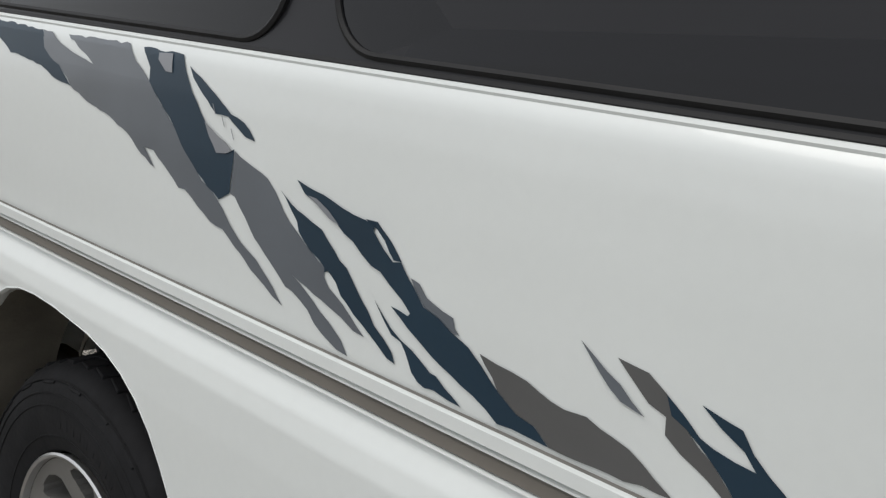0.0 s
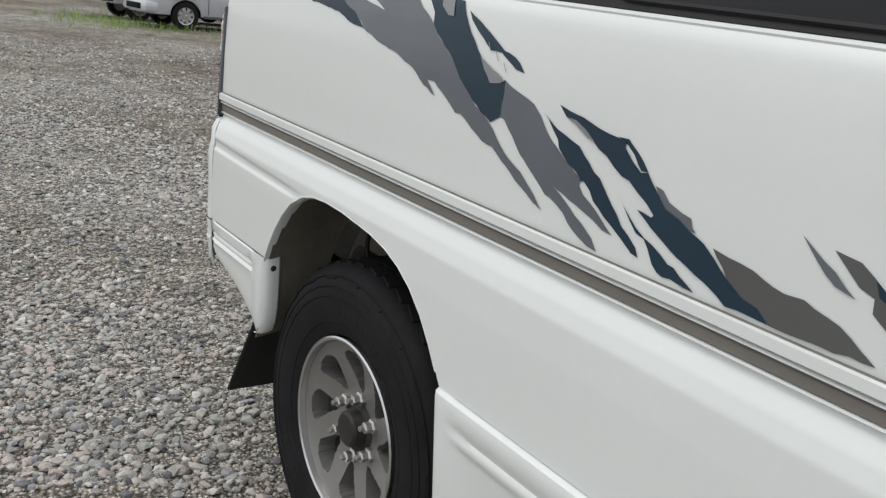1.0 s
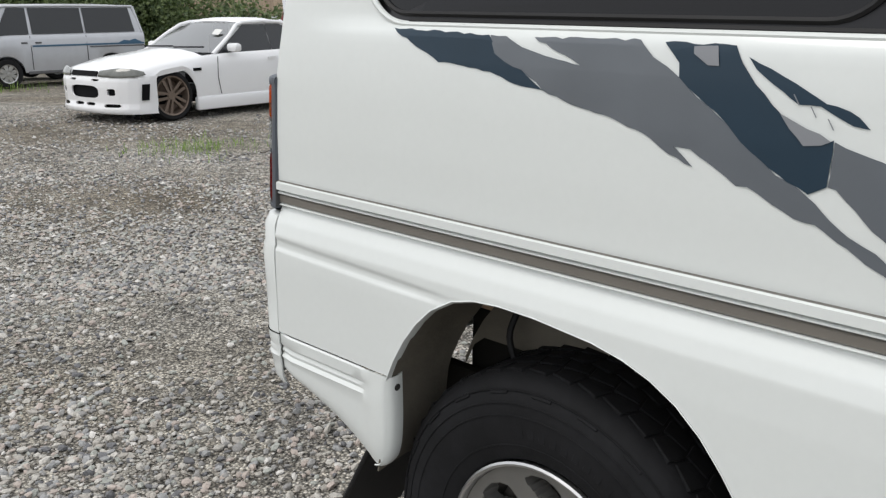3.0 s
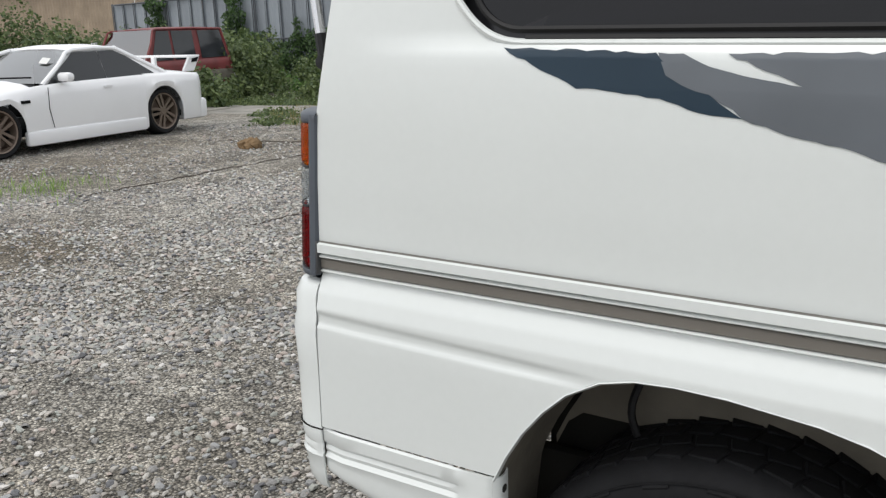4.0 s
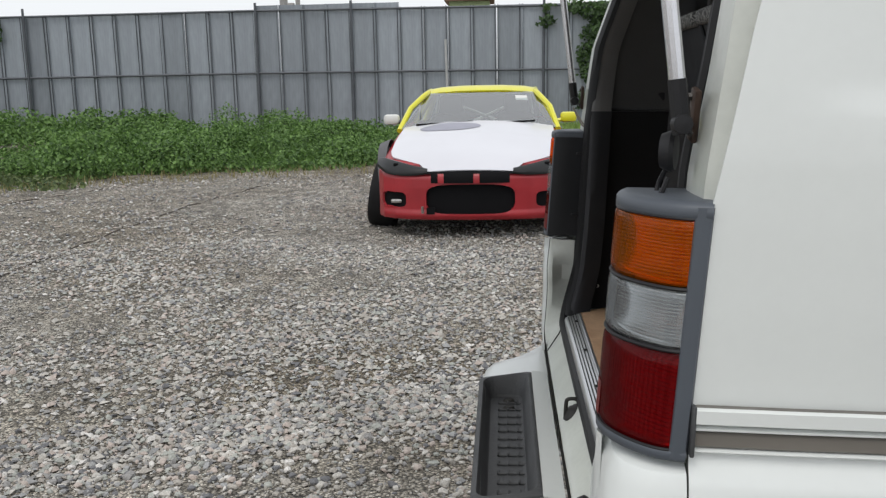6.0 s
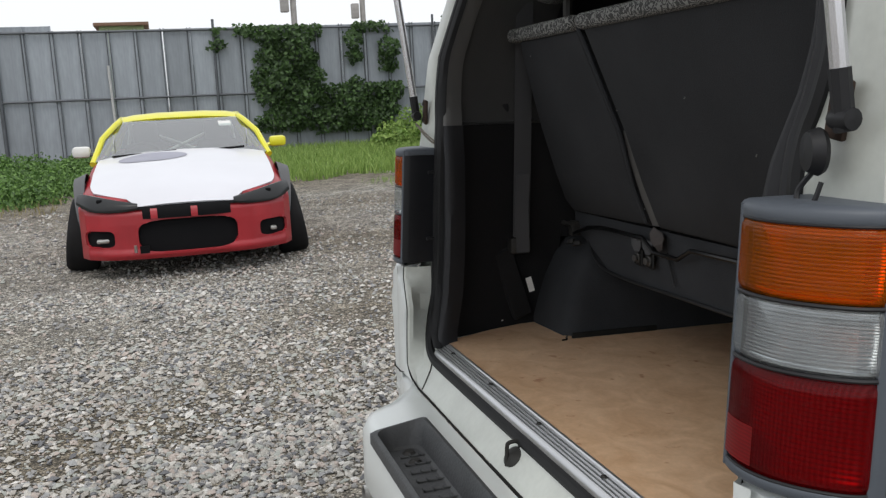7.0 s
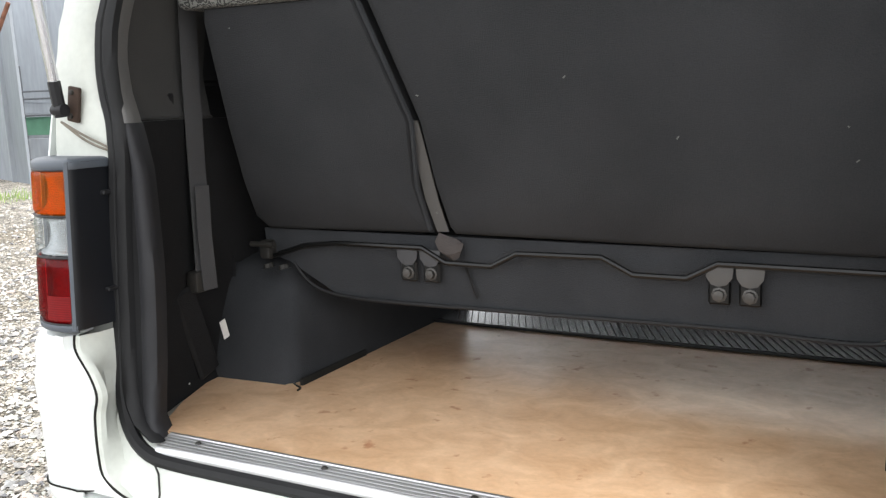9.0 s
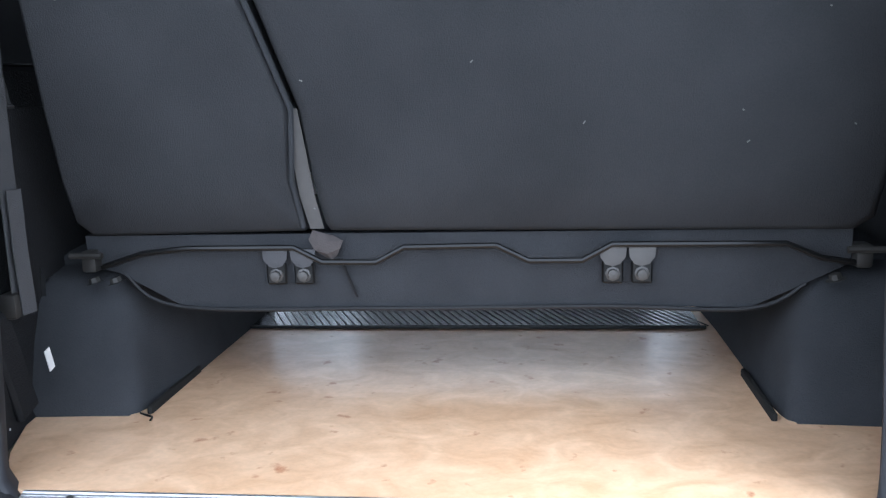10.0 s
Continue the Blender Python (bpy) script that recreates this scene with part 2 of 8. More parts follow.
# ---- mesh helpers ----
def finish(name, bm, mat, smooth=True, flat_angle=35):
    me = bpy.data.meshes.new(name)
    bmesh.ops.recalc_face_normals(bm, faces=bm.faces[:])
    if smooth:
        for f in bm.faces:
            f.smooth = True
        for e in bm.edges:
            if len(e.link_faces) != 2 or e.calc_face_angle(0) > radians(flat_angle):
                e.smooth = False
    bm.to_mesh(me)
    bm.free()
    me.materials.append(mat)
    return me


def thing(name, m, label, category, group="", kind=""):
    ob = new(name)
    ob.empty_display_size = 0.2
    ob.matrix_world = m
    return tagged(ob, label, category, group, kind)


def part(name, bm, mat, parent, label="", smooth=True, flat_angle=35):
    ob = new(name, finish(name, bm, mat, smooth, flat_angle))
    ob.parent = parent
    return tagged(ob, label)


def solo(name, bm, mat, label, category, kind="", group="", smooth=True):
    return tagged(new(name, finish(name, bm, mat, smooth)), label, category, group, kind)


def box(bm, a, b, bevel=0.0, seg=2, m=None):
    lo, hi = Vector(a), Vector(b)
    r = bmesh.ops.create_cube(bm, size=1)
    vs = r["verts"]
    for v in vs:
        v.co = Vector([lo[i] + (v.co[i] + 0.5) * (hi[i] - lo[i]) for i in range(3)])
    if bevel:
        es = list({e for v in vs for e in v.link_edges})
        r2 = bmesh.ops.bevel(bm, geom=es, offset=bevel, segments=seg, affect="EDGES", profile=0.5)
        vs = list({v for v in r2["verts"]} | {v for v in vs if v.is_valid})
    if m is not None:
        bmesh.ops.transform(bm, matrix=m, verts=vs)
    return bm


def boxm(a, b, bevel=0.0, seg=2, m=None):
    return box(bmesh.new(), a, b, bevel, seg, m)


def grid(bm, rows, close=False):
    """A skin through rows of points; close joins each row's ends."""
    vv = [[bm.verts.new(p) for p in r] for r in rows]
    for i in range(len(vv) - 1):
        k = len(vv[i])
        for j in range(k if close else k - 1):
            a, b, c, d = vv[i][j], vv[i][(j + 1) % k], vv[i + 1][(j + 1) % k], vv[i + 1][j]
            if len({a, b, c, d}) == 4:
                bm.faces.new((a, b, c, d))
    return vv


def thick(bm, t, turned=False):
    """Gives an open skin a thickness t, against its normals; turned: they are right already."""
    if not turned:
        bmesh.ops.recalc_face_normals(bm, faces=bm.faces[:])
    bm.normal_update()
    r = bmesh.ops.extrude_face_region(bm, geom=bm.faces[:], use_keep_orig=True)
    fresh = [v for v in r["geom"] if isinstance(v, bmesh.types.BMVert)]
    for v in fresh:
        v.co -= v.normal * t
    return bm


def tube(bm, path, r, n=8, closed=False, squash=1.0):
    path = [Vector(p) for p in path]
    rows = []
    k = len(path)
    for i, p in enumerate(path):
        a = path[(i - 1) % k] if closed or i > 0 else p
        b = path[(i + 1) % k] if closed or i < k - 1 else p
        d = (b - a).normalized()
        if i == 0:
            s = d.cross(Vector((0, 0, 1)) if abs(d.z) < 0.9 else Vector((1, 0, 0))).normalized()
        else:
            s = (s - d * s.dot(d)).normalized()
        u = s.cross(d)
        rows.append([p + s * r * math.cos(2 * math.pi * j / n) + u * r * squash * math.sin(2 * math.pi * j / n) for j in range(n)])
    if closed:
        rows.append(rows[0])
        vv = [[bm.verts.new(p) for p in row] for row in rows[:-1]]
        vv.append(vv[0])
        for i in range(k):
            for j in range(n):
                bm.faces.new((vv[i][j], vv[i][(j + 1) % n], vv[i + 1][(j + 1) % n], vv[i + 1][j]))
    else:
        vv = grid(bm, rows, True)
        bm.faces.new(vv[0][::-1]), bm.faces.new(vv[-1])
    return bm


def tubem(path, r, n=8, closed=False, squash=1.0):
    return tube(bmesh.new(), path, r, n, closed, squash)


def lathe(bm, prof, axis_y=True, n=48, m=None, a0=0.0, a1=2 * math.pi):
    """Turns (radius, along) pairs round the y axis."""
    full = abs(a1 - a0) > 6.2
    rows = []
    for i in range(n + (0 if full else 1)):
        t = a0 + (a1 - a0) * i / n
        rows.append([Vector((r * math.cos(t), y, r * math.sin(t))) for r, y in prof])
    if full:
        vv = [[bm.verts.new(p) for p in row] for row in rows]
        vv.append(vv[0])
        for i in range(n):
            for j in range(len(prof) - 1):
                bm.faces.new((vv[i][j], vv[i][j + 1], vv[i + 1][j + 1], vv[i + 1][j]))
    else:
        vv = grid(bm, rows)
    if m is not None:
        bmesh.ops.transform(bm, matrix=m, verts=list({v for r in vv for v in r}))
    return bm


def plate(bm, outline, depth, m=None):
    """A flat outline in x, z, given a depth along y."""
    a = [bm.verts.new((x, 0, z)) for x, z in outline]
    f = bm.faces.new(a)
    r = bmesh.ops.extrude_face_region(bm, geom=[f])
    vs = [v for v in r["geom"] if isinstance(v, bmesh.types.BMVert)]
    for v in vs:
        v.co.y += depth
    if m is not None:
        bmesh.ops.transform(bm, matrix=m, verts=a + vs)
    return bm


def lerp(table, x):
    """Straight lines through (x, value) pairs."""
    xs, ys = zip(*table)
    return float(np.interp(x, xs, ys))


def smooth_path(pts, n=6, closed=False):
    """A Catmull-Rom line through points."""
    p = [Vector(q) for q in pts]
    k = len(p)
    out = []
    for i in range(k if closed else k - 1):
        a, b, c, d = p[(i - 1) % k] if closed or i else p[i], p[i], p[(i + 1) % k], p[(i + 2) % k] if closed or i < k - 2 else p[(i + 1) % k]
        for j in range(n):
            t = j / n
            out.append(0.5 * (2 * b + (c - a) * t + (2 * a - 5 * b + 4 * c - d) * t * t + (3 * b - a - 3 * c + d) * t ** 3))
    if not closed:
        out.append(p[-1])
    return out

# ---- the white van ----
# Parts are drawn in plan metres and then set back to the van's own base point.
VP = Vector((-1.53, 0.72, 0))
CY = 1.572
van = thing("white_van", Matrix.Translation(VP) @ pose(0, 0, 0, -0.6, 1.9, 0), "white van with torn grey and navy graphics, tailgate open", "van")


def vpart(name, bm, mat, parent=None, label="", smooth=True, flat_angle=35):
    bmesh.ops.translate(bm, verts=bm.verts[:], vec=-VP)
    return part(name, bm, mat, parent or van, label, smooth, flat_angle)


def far(bm):
    """The same on the van's other side."""
    for v in bm.verts:
        v.co.y = 2 * CY - v.co.y
    return bm


SIDE = [(0.30, 0.722), (0.55, 0.712), (0.70, 0.708), (0.86, 0.7055), (0.925, 0.707), (0.955, 0.714), (0.980, 0.726), (0.992, 0.730), (1.05, 0.7225), (1.15, 0.7205), (1.25, 0.721), (1.33, 0.7235), (1.372, 0.7265), (1.382, 0.730), (1.396, 0.741), (1.55, 0.752), (1.75, 0.785), (1.9, 0.835)]


def side_y(x, z):
    """How far the near flank lies from the middle line, by length and height."""
    y = lerp(SIDE, z)
    if x < -1.965 and z > 1.33:
        # no window ledge on the rear corner
        k = min(1.0, (-1.965 - x) / 0.22)
        k = k * k * (3 - 2 * k)
        y += (lerp([(1.33, 0.7235), (1.40, 0.7285), (1.50, 0.7375), (1.60, 0.7490), (1.75, 0.775), (1.9, 0.825)], z) - y) * k
    if x < -2.16:
        y += 0.20 * (-2.16 - x) ** 2 + 0.8 * max(0, -2.262 - x) ** 1.5
    if x < -1.68 and z < 0.95:
        # sunk band between two soft shoulder lines
        u = (x + 2.262) / 0.56
        up, lo = 0.917 - 0.017 * u, 0.895 - 0.011 * u
        fade = min(1.0, (-1.68 - x) / 0.14)
        y += 0.0042 * fade * min(1, max(0, (up + 0.004 - z) / 0.007)) * min(1, max(0, (z - lo + 0.004) / 0.007))
    if x > 1.6:
        y += 0.25 * (x - 1.6) ** 2
    return y


def flank(x0, x1, zb, zt, xs=None, nz=24, zs=None):
    """The near flank between two lines zb(x), zt(x)."""
    bm = bmesh.new()
    xs = xs or [x0 + (x1 - x0) * i / 60 for i in range(61)]
    rows = []
    for x in xs:
        a, b = zb(x), zt(x)
        levels = [a + (b - a) * j / nz for j in range(nz + 1)]
        rows.append([(x, side_y(x, z), z) for z in levels])
    grid(bm, rows)
    return bm


def outward(bm):
    """Turns a near-flank skin so that it faces away from the van."""
    bmesh.ops.recalc_face_normals(bm, faces=bm.faces[:])
    bm.normal_update()
    if sum(f.normal.y * f.calc_area() for f in bm.faces) > 0:
        bmesh.ops.reverse_faces(bm, faces=bm.faces[:])
        bm.normal_update()
    return bm


def window_line(x):
    s = min(1.0, max(0.0, (-1.855 - x) / 0.130))
    return 1.396 + 0.072 * s ** 2.6 if x > -1.985 else 1.396 + 0.072 + (-1.985 - x) * 8


def upper_top(x):
    return min(1.90, window_line(x))


def rear_edge(z):
    """Where the flank ends towards the lamp and the tailgate."""
    return lerp([(1.03, -2.271), (1.20, -2.263), (1.27, -2.2555), (1.36, -2.2385), (1.46, -2.2215), (1.9, -2.13)], z)


xs_up = [-2.257, -2.250, -2.240, -2.225, -2.20, -2.16, -2.12, -2.06, -2.03, -2.01] + [-1.985 + 0.0125 * i for i in range(11)] + [-1.84 + 0.2 * i for i in range(20)]
ARCH = [(-1.905, 0.660), (-1.897, 0.686), (-1.874, 0.735), (-1.844, 0.785), (-1.808, 0.830), (-1.768, 0.868), (-1.715, 0.898), (-1.660, 0.912), (-1.600, 0.916), (-1.525, 0.914), (-1.404, 0.902), (-1.343, 0.889), (-1.291, 0.870), (-1.244, 0.843), (-1.200, 0.805), (-1.162, 0.760), (-1.132, 0.718), (-1.109, 0.680), (-1.092, 0.640), (-1.077, 0.590), (-1.067, 0.540)]
SEAM = 0.695


def arch_z(x):
    return max(SEAM if x < -1.5 else 0.69, lerp(ARCH, x)) if -1.905 <= x <= -1.067 else SEAM


def cut_door(bm):
    """Opens the flank where the far sliding door stands open."""
    for at, axis in ((-0.88, 0), (0.06, 0), (0.80, 2), (1.82, 2)):
        co, no = [0, 0, 0], [0, 0, 0]
        co[axis], no[axis] = at, 1
        bmesh.ops.bisect_plane(bm, geom=bm.verts[:] + bm.edges[:] + bm.faces[:], plane_co=co, plane_no=no)
    hole = []
    for q in bm.faces:
        c = q.calc_center_median()
        if -0.88 < c.x < 0.06 and 0.80 < c.z < 1.82:
            hole.append(q)
    bmesh.ops.delete(bm, geom=hole, context="FACES")
    return bm


xs_low = [-2.262, -2.24, -2.2, -2.15, -2.1, -2.05, -2.0, -1.965, -1.93] + [-1.905 + 0.0125 * i for i in range(17)] + [-1.69 + 0.03 * i for i in range(13)] + [-1.30 + 0.0125 * i for i in range(19)] + [-1.06, -1.0, -0.7, -0.3, 0.3, 0.8, 1.2, 1.6, 2.0]
for mirror in (False, True):
    flip = far if mirror else (lambda b: b)
    up = bmesh.new()
    levels = [1.037 + 0.359 * j / 26 for j in range(27)] + [1.396 + 0.0168 * j for j in range(1, 31)]
    rows = []
    for x in xs_up:
        row = []
        for z in levels:
            z = min(z, upper_top(x))
            u = x if x > -2.16 else -2.16 - (x + 2.16) / 0.097 * (rear_edge(z) + 2.16)
            row.append((u, side_y(u, z), z))
        rows.append(row)
    grid(up, rows)
    bmesh.ops.remove_doubles(up, verts=up.verts[:], dist=0.0002)
    outward(up)
    if mirror:
        cut_door(up)
    vpart("upper_side_panel", flip(thick(up, 0.004, True)), WHITE, flat_angle=50)
    low = bmesh.new()
    levels = [0.69 + 0.301 * j / 72 for j in range(73)]
    grid(low, [[(x, side_y(x, max(arch_z(x), z)), max(arch_z(x), z)) for z in levels] for x in xs_low])
    bmesh.ops.remove_doubles(low, verts=low.verts[:], dist=0.0002)
    # rolled lip round the wheel arch
    outward(low)
    if mirror:
        cut_door(low)
    vpart("lower_side_panel", flip(thick(low, 0.004, True)), WHITE, flat_angle=60)
    lip = bmesh.new()
    pts = [(x, z) for x, z in ARCH if z > 0.68]
    grid(lip, [[(x, side_y(x, z) - 0.001, z), (x, side_y(x, z) + 0.006, z - 0.004), (x, side_y(x, z) + 0.035, z + 0.004)] for x, z in pts])
    vpart("arch_lip", flip(thick(lip, 0.002)), WHITE)

def strip(z0, z1, out, x0, x1, inset=0.02):
    """A bar along the flank with rounded long edges."""
    bm = bmesh.new()
    rows = []
    xs = [x0 + (x1 - x0) * i / 40 for i in range(41)]
    for x in xs:
        y = min(side_y(x, z0), side_y(x, z1))
        rows.append([(x, y + inset, z0), (x, y - out * 0.6, z0 + 0.001), (x, y - out, z0 + 0.003), (x, y - out, z1 - 0.003), (x, y - out * 0.6, z1 - 0.001), (x, y + inset, z1)])
    vv = grid(bm, rows)
    bm.faces.new(vv[0]), bm.faces.new(vv[-1][::-1])
    return bm


for mirror in (False, True):
    flip = far if mirror else (lambda b: b)
    # the far flank's strips stop at the open sliding door
    for x0, x1 in ((-2.259, -0.88), (0.06, 1.9)) if mirror else ((-2.259, 1.9),):
        vpart("moulding_gasket", flip(strip(1.0466, 1.0476, 0.0045, x0, x1)), GASKET, label="thin dark rubber gasket")
        vpart("side_moulding", flip(strip(1.0256, 1.0470, 0.0105, x0, x1)), WHITE)
        vpart("moulding_bead", flip(strip(1.0168, 1.0250, 0.0095, x0, x1)), WHITE)
        vpart("moulding_lip", flip(strip(0.990, 0.9970, 0.010, x0, x1)), WHITE)
        vpart("dark_stripe", flip(strip(0.9965, 1.0168, 0.0055, x0, x1)), STRIPE, label="dull bronze insert strip")
bm = bmesh.new()
box(bm, (-2.2640, 0.7135, 0.988), (-2.2585, 0.75, 1.0485), 0.0025)
vpart("moulding_end_cap", bm, STEPPAD)

# side windows: black band, tinted panes, rubber rims
bm = bmesh.new()
rows = []
for i in range(40):
    x = -2.0 + 3.4 * i / 39
    rows.append([(x, lerp(SIDE, z) + 0.004 + (0.05 if x < -1.99 else 0), z) for z in (1.389, 1.45, 1.55, 1.65, 1.75, 1.84)])
grid(bm, rows)
vpart("window_band", thick(bm, 0.004), BLACKBAND)


def rounded(x0, x1, z0, z1, r, n=6):
    out = []
    for cx, cz, a in ((x1 - r, z0 + r, -90), (x1 - r, z1 - r, 0), (x0 + r, z1 - r, 90), (x0 + r, z0 + r, 180)):
        for i in range(n + 1):
            t = radians(a + 90 * i / n)
            out.append((cx + r * math.cos(t), cz + r * math.sin(t)))
    return out


for x0, x1, mirror in ((-1.955, -1.014, 0), (-0.918, 0.15, 0), (0.28, 1.05, 0), (-1.955, -1.014, 1), (0.28, 1.05, 1)):
    flip = far if mirror else (lambda b: b)
    rim = rounded(x0, x1, 1.411, 1.80, 0.085, 9)
    bm = bmesh.new()
    outline = [bm.verts.new((x, lerp(SIDE, z) + 0.001, z)) for x, z in rim]
    bm.faces.new(outline)
    # unseen far front pane made clear and shadowless, to let light onto the floor
    seethrough = mirror and x0 > -1
    pane = vpart("side_window", flip(bm), SCREEN if seethrough else TINT, label="unseen far side window, made clear to let light in" if seethrough else "dark tinted side window")
    pane.visible_shadow = not seethrough
    vpart("window_seal", flip(tubem([(x, lerp(SIDE, z) + 0.001, z) for x, z in rim], 0.0055, 6, True)), RUBBER, pane)
for x0, x1 in ((-2.0, -0.905), (0.155, 0.275), (1.055, 1.4)):
    bm = bmesh.new()
    rows = []
    for i in range(13):
        x = x0 + (x1 - x0) * i / 12
        rows.append([(x, 2 * CY - (lerp(SIDE, z) + 0.004 + (0.05 if x < -1.99 else 0)), z) for z in (1.389, 1.45, 1.55, 1.65, 1.75, 1.84)])
    grid(bm, rows)
    vpart("window_band", thick(bm, 0.004), BLACKBAND)
bead = smooth_path([(x, side_y(x, window_line(x)) - 0.001, window_line(x) - 0.004) for x in [0.9, 0.4, 0.0, -0.4, -0.8, -1.2, -1.5] + [-1.70 - 0.02 * i for i in range(15)]], 2)
vpart("window_bead", tubem([p for p in bead if p.z < 1.75], 0.006, 8), WHITE)
# lower seal lip of the band
vpart("window_lower_seal", tubem([(x, lerp(SIDE, 1.397) + 0.001, 1.3985) for x in [-1.86 + 0.1 * i for i in range(35)]], 0.0055, 6), RUBBER)

# torn side graphics
from mathutils.geometry import tessellate_polygon

DECALS = []
DECALS.append(("navy", [(-1.892, 1.385), (-1.656, 1.379), (-1.632, 1.356), (-1.616, 1.336), (-1.579, 1.325), (-1.534, 1.295), (-1.593, 1.301), (-1.647, 1.318), (-1.711, 1.325), (-1.770, 1.328), (-1.814, 1.348), (-1.841, 1.360)]))
DECALS.append(("grey", [(-1.653, 1.379), (-1.618, 1.378), (-1.595, 1.367), (-1.536, 1.350), (-1.464, 1.338), (-1.494, 1.352), (-1.559, 1.378), (-1.361, 1.380), (-1.336, 1.356), (-1.312, 1.344), (-1.291, 1.330), (-1.275, 1.316), (-1.246, 1.296), (-1.212, 1.272), (-1.189, 1.249), (-1.145, 1.218), (-1.093, 1.190), (-1.077, 1.179), (-1.056, 1.160), (-1.031, 1.143), (-0.994, 1.127), (-0.965, 1.107), (-0.932, 1.080), (-0.954, 1.087), (-0.991, 1.105), (-1.030, 1.127), (-1.074, 1.151), (-1.104, 1.155), (-1.135, 1.169), (-1.173, 1.188), (-1.189, 1.187), (-1.223, 1.208), (-1.263, 1.230), (-1.289, 1.231), (-1.257, 1.205), (-1.297, 1.219), (-1.328, 1.238), (-1.385, 1.258), (-1.457, 1.273), (-1.477, 1.277), (-1.534, 1.295), (-1.579, 1.325), (-1.616, 1.336), (-1.640, 1.349)]))
DECALS.append(("navy", [(-1.320, 1.378), (-1.210, 1.377), (-1.198, 1.355), (-1.175, 1.327), (-1.137, 1.292), (-1.120, 1.273), (-1.099, 1.254), (-1.076, 1.257), (-1.063, 1.264), (-1.064, 1.229), (-1.065, 1.203), (-1.088, 1.190), (-1.145, 1.218), (-1.189, 1.249), (-1.212, 1.272), (-1.246, 1.296), (-1.275, 1.316), (-1.291, 1.330), (-1.293, 1.350)]))
DECALS.append(("pale", [(-1.272, 1.374), (-1.236, 1.376), (-1.231, 1.349), (-1.248, 1.349), (-1.271, 1.364)]))
DECALS.append(("pale", [(-1.137, 1.292), (-1.116, 1.283), (-1.066, 1.262), (-1.078, 1.256), (-1.101, 1.253), (-1.122, 1.273)]))
DECALS.append(("grey", [(-0.965, 1.223), (-0.946, 1.203), (-0.917, 1.183), (-0.887, 1.165), (-0.858, 1.151), (-0.857, 1.139), (-0.847, 1.128), (-0.829, 1.119), (-0.805, 1.104), (-0.777, 1.085), (-0.797, 1.087), (-0.820, 1.097), (-0.844, 1.104), (-0.874, 1.112), (-0.918, 1.126), (-0.898, 1.117), (-0.873, 1.103), (-0.841, 1.085), (-0.816, 1.069), (-0.803, 1.053), (-0.823, 1.055), (-0.844, 1.063), (-0.869, 1.076), (-0.883, 1.089), (-0.915, 1.104), (-0.930, 1.107), (-0.948, 1.120), (-0.976, 1.138), (-1.012, 1.164), (-1.053, 1.201), (-1.064, 1.203), (-1.063, 1.231), (-1.062, 1.262), (-1.030, 1.251), (-0.985, 1.238)]))
DECALS.append(("navy", [(-1.190, 1.363), (-1.157, 1.349), (-1.121, 1.332), (-1.091, 1.316), (-1.035, 1.295), (-1.020, 1.281), (-1.042, 1.284), (-1.085, 1.305), (-1.114, 1.305), (-1.150, 1.328), (-1.177, 1.347)]))
DECALS.append(("navy", [(-0.958, 1.230), (-0.935, 1.217), (-0.904, 1.206), (-0.870, 1.196), (-0.855, 1.184), (-0.832, 1.166), (-0.818, 1.160), (-0.803, 1.145), (-0.786, 1.128), (-0.774, 1.118), (-0.762, 1.104), (-0.744, 1.093), (-0.730, 1.082), (-0.722, 1.069), (-0.736, 1.072), (-0.759, 1.086), (-0.782, 1.099), (-0.812, 1.117), (-0.824, 1.124), (-0.835, 1.138), (-0.850, 1.148), (-0.857, 1.145), (-0.858, 1.151), (-0.887, 1.165), (-0.913, 1.184), (-0.918, 1.196), (-0.934, 1.210)]))
DECALS.append(("pale", [(-0.901, 1.233), (-0.884, 1.232), (-0.860, 1.222), (-0.838, 1.208), (-0.856, 1.212), (-0.883, 1.225)]))
DECALS.append(("navy", [(-0.925, 1.248), (-0.903, 1.243), (-0.873, 1.239), (-0.838, 1.230), (-0.816, 1.226), (-0.795, 1.224), (-0.779, 1.221), (-0.780, 1.214), (-0.760, 1.197), (-0.743, 1.186), (-0.730, 1.189), (-0.720, 1.178), (-0.705, 1.165), (-0.688, 1.148), (-0.664, 1.142), (-0.644, 1.132), (-0.618, 1.123), (-0.596, 1.108), (-0.573, 1.090), (-0.544, 1.073), (-0.521, 1.069), (-0.500, 1.054), (-0.526, 1.055), (-0.567, 1.054), (-0.584, 1.064), (-0.621, 1.078), (-0.655, 1.091), (-0.686, 1.106), (-0.708, 1.117), (-0.738, 1.135), (-0.725, 1.134), (-0.710, 1.131), (-0.707, 1.135), (-0.722, 1.147), (-0.744, 1.159), (-0.761, 1.170), (-0.777, 1.173), (-0.794, 1.182), (-0.812, 1.194), (-0.829, 1.200), (-0.859, 1.218), (-0.883, 1.225), (-0.907, 1.233)]))
DECALS.append(("navy", [(-0.797, 1.225), (-0.776, 1.226), (-0.768, 1.220), (-0.745, 1.204), (-0.730, 1.189), (-0.743, 1.188), (-0.751, 1.195), (-0.761, 1.207), (-0.775, 1.217)]))
DECALS.append(("grey", [(-0.713, 1.175), (-0.699, 1.172), (-0.685, 1.159), (-0.660, 1.151), (-0.644, 1.148), (-0.640, 1.137), (-0.632, 1.131), (-0.644, 1.132), (-0.664, 1.142), (-0.688, 1.148), (-0.705, 1.165)]))
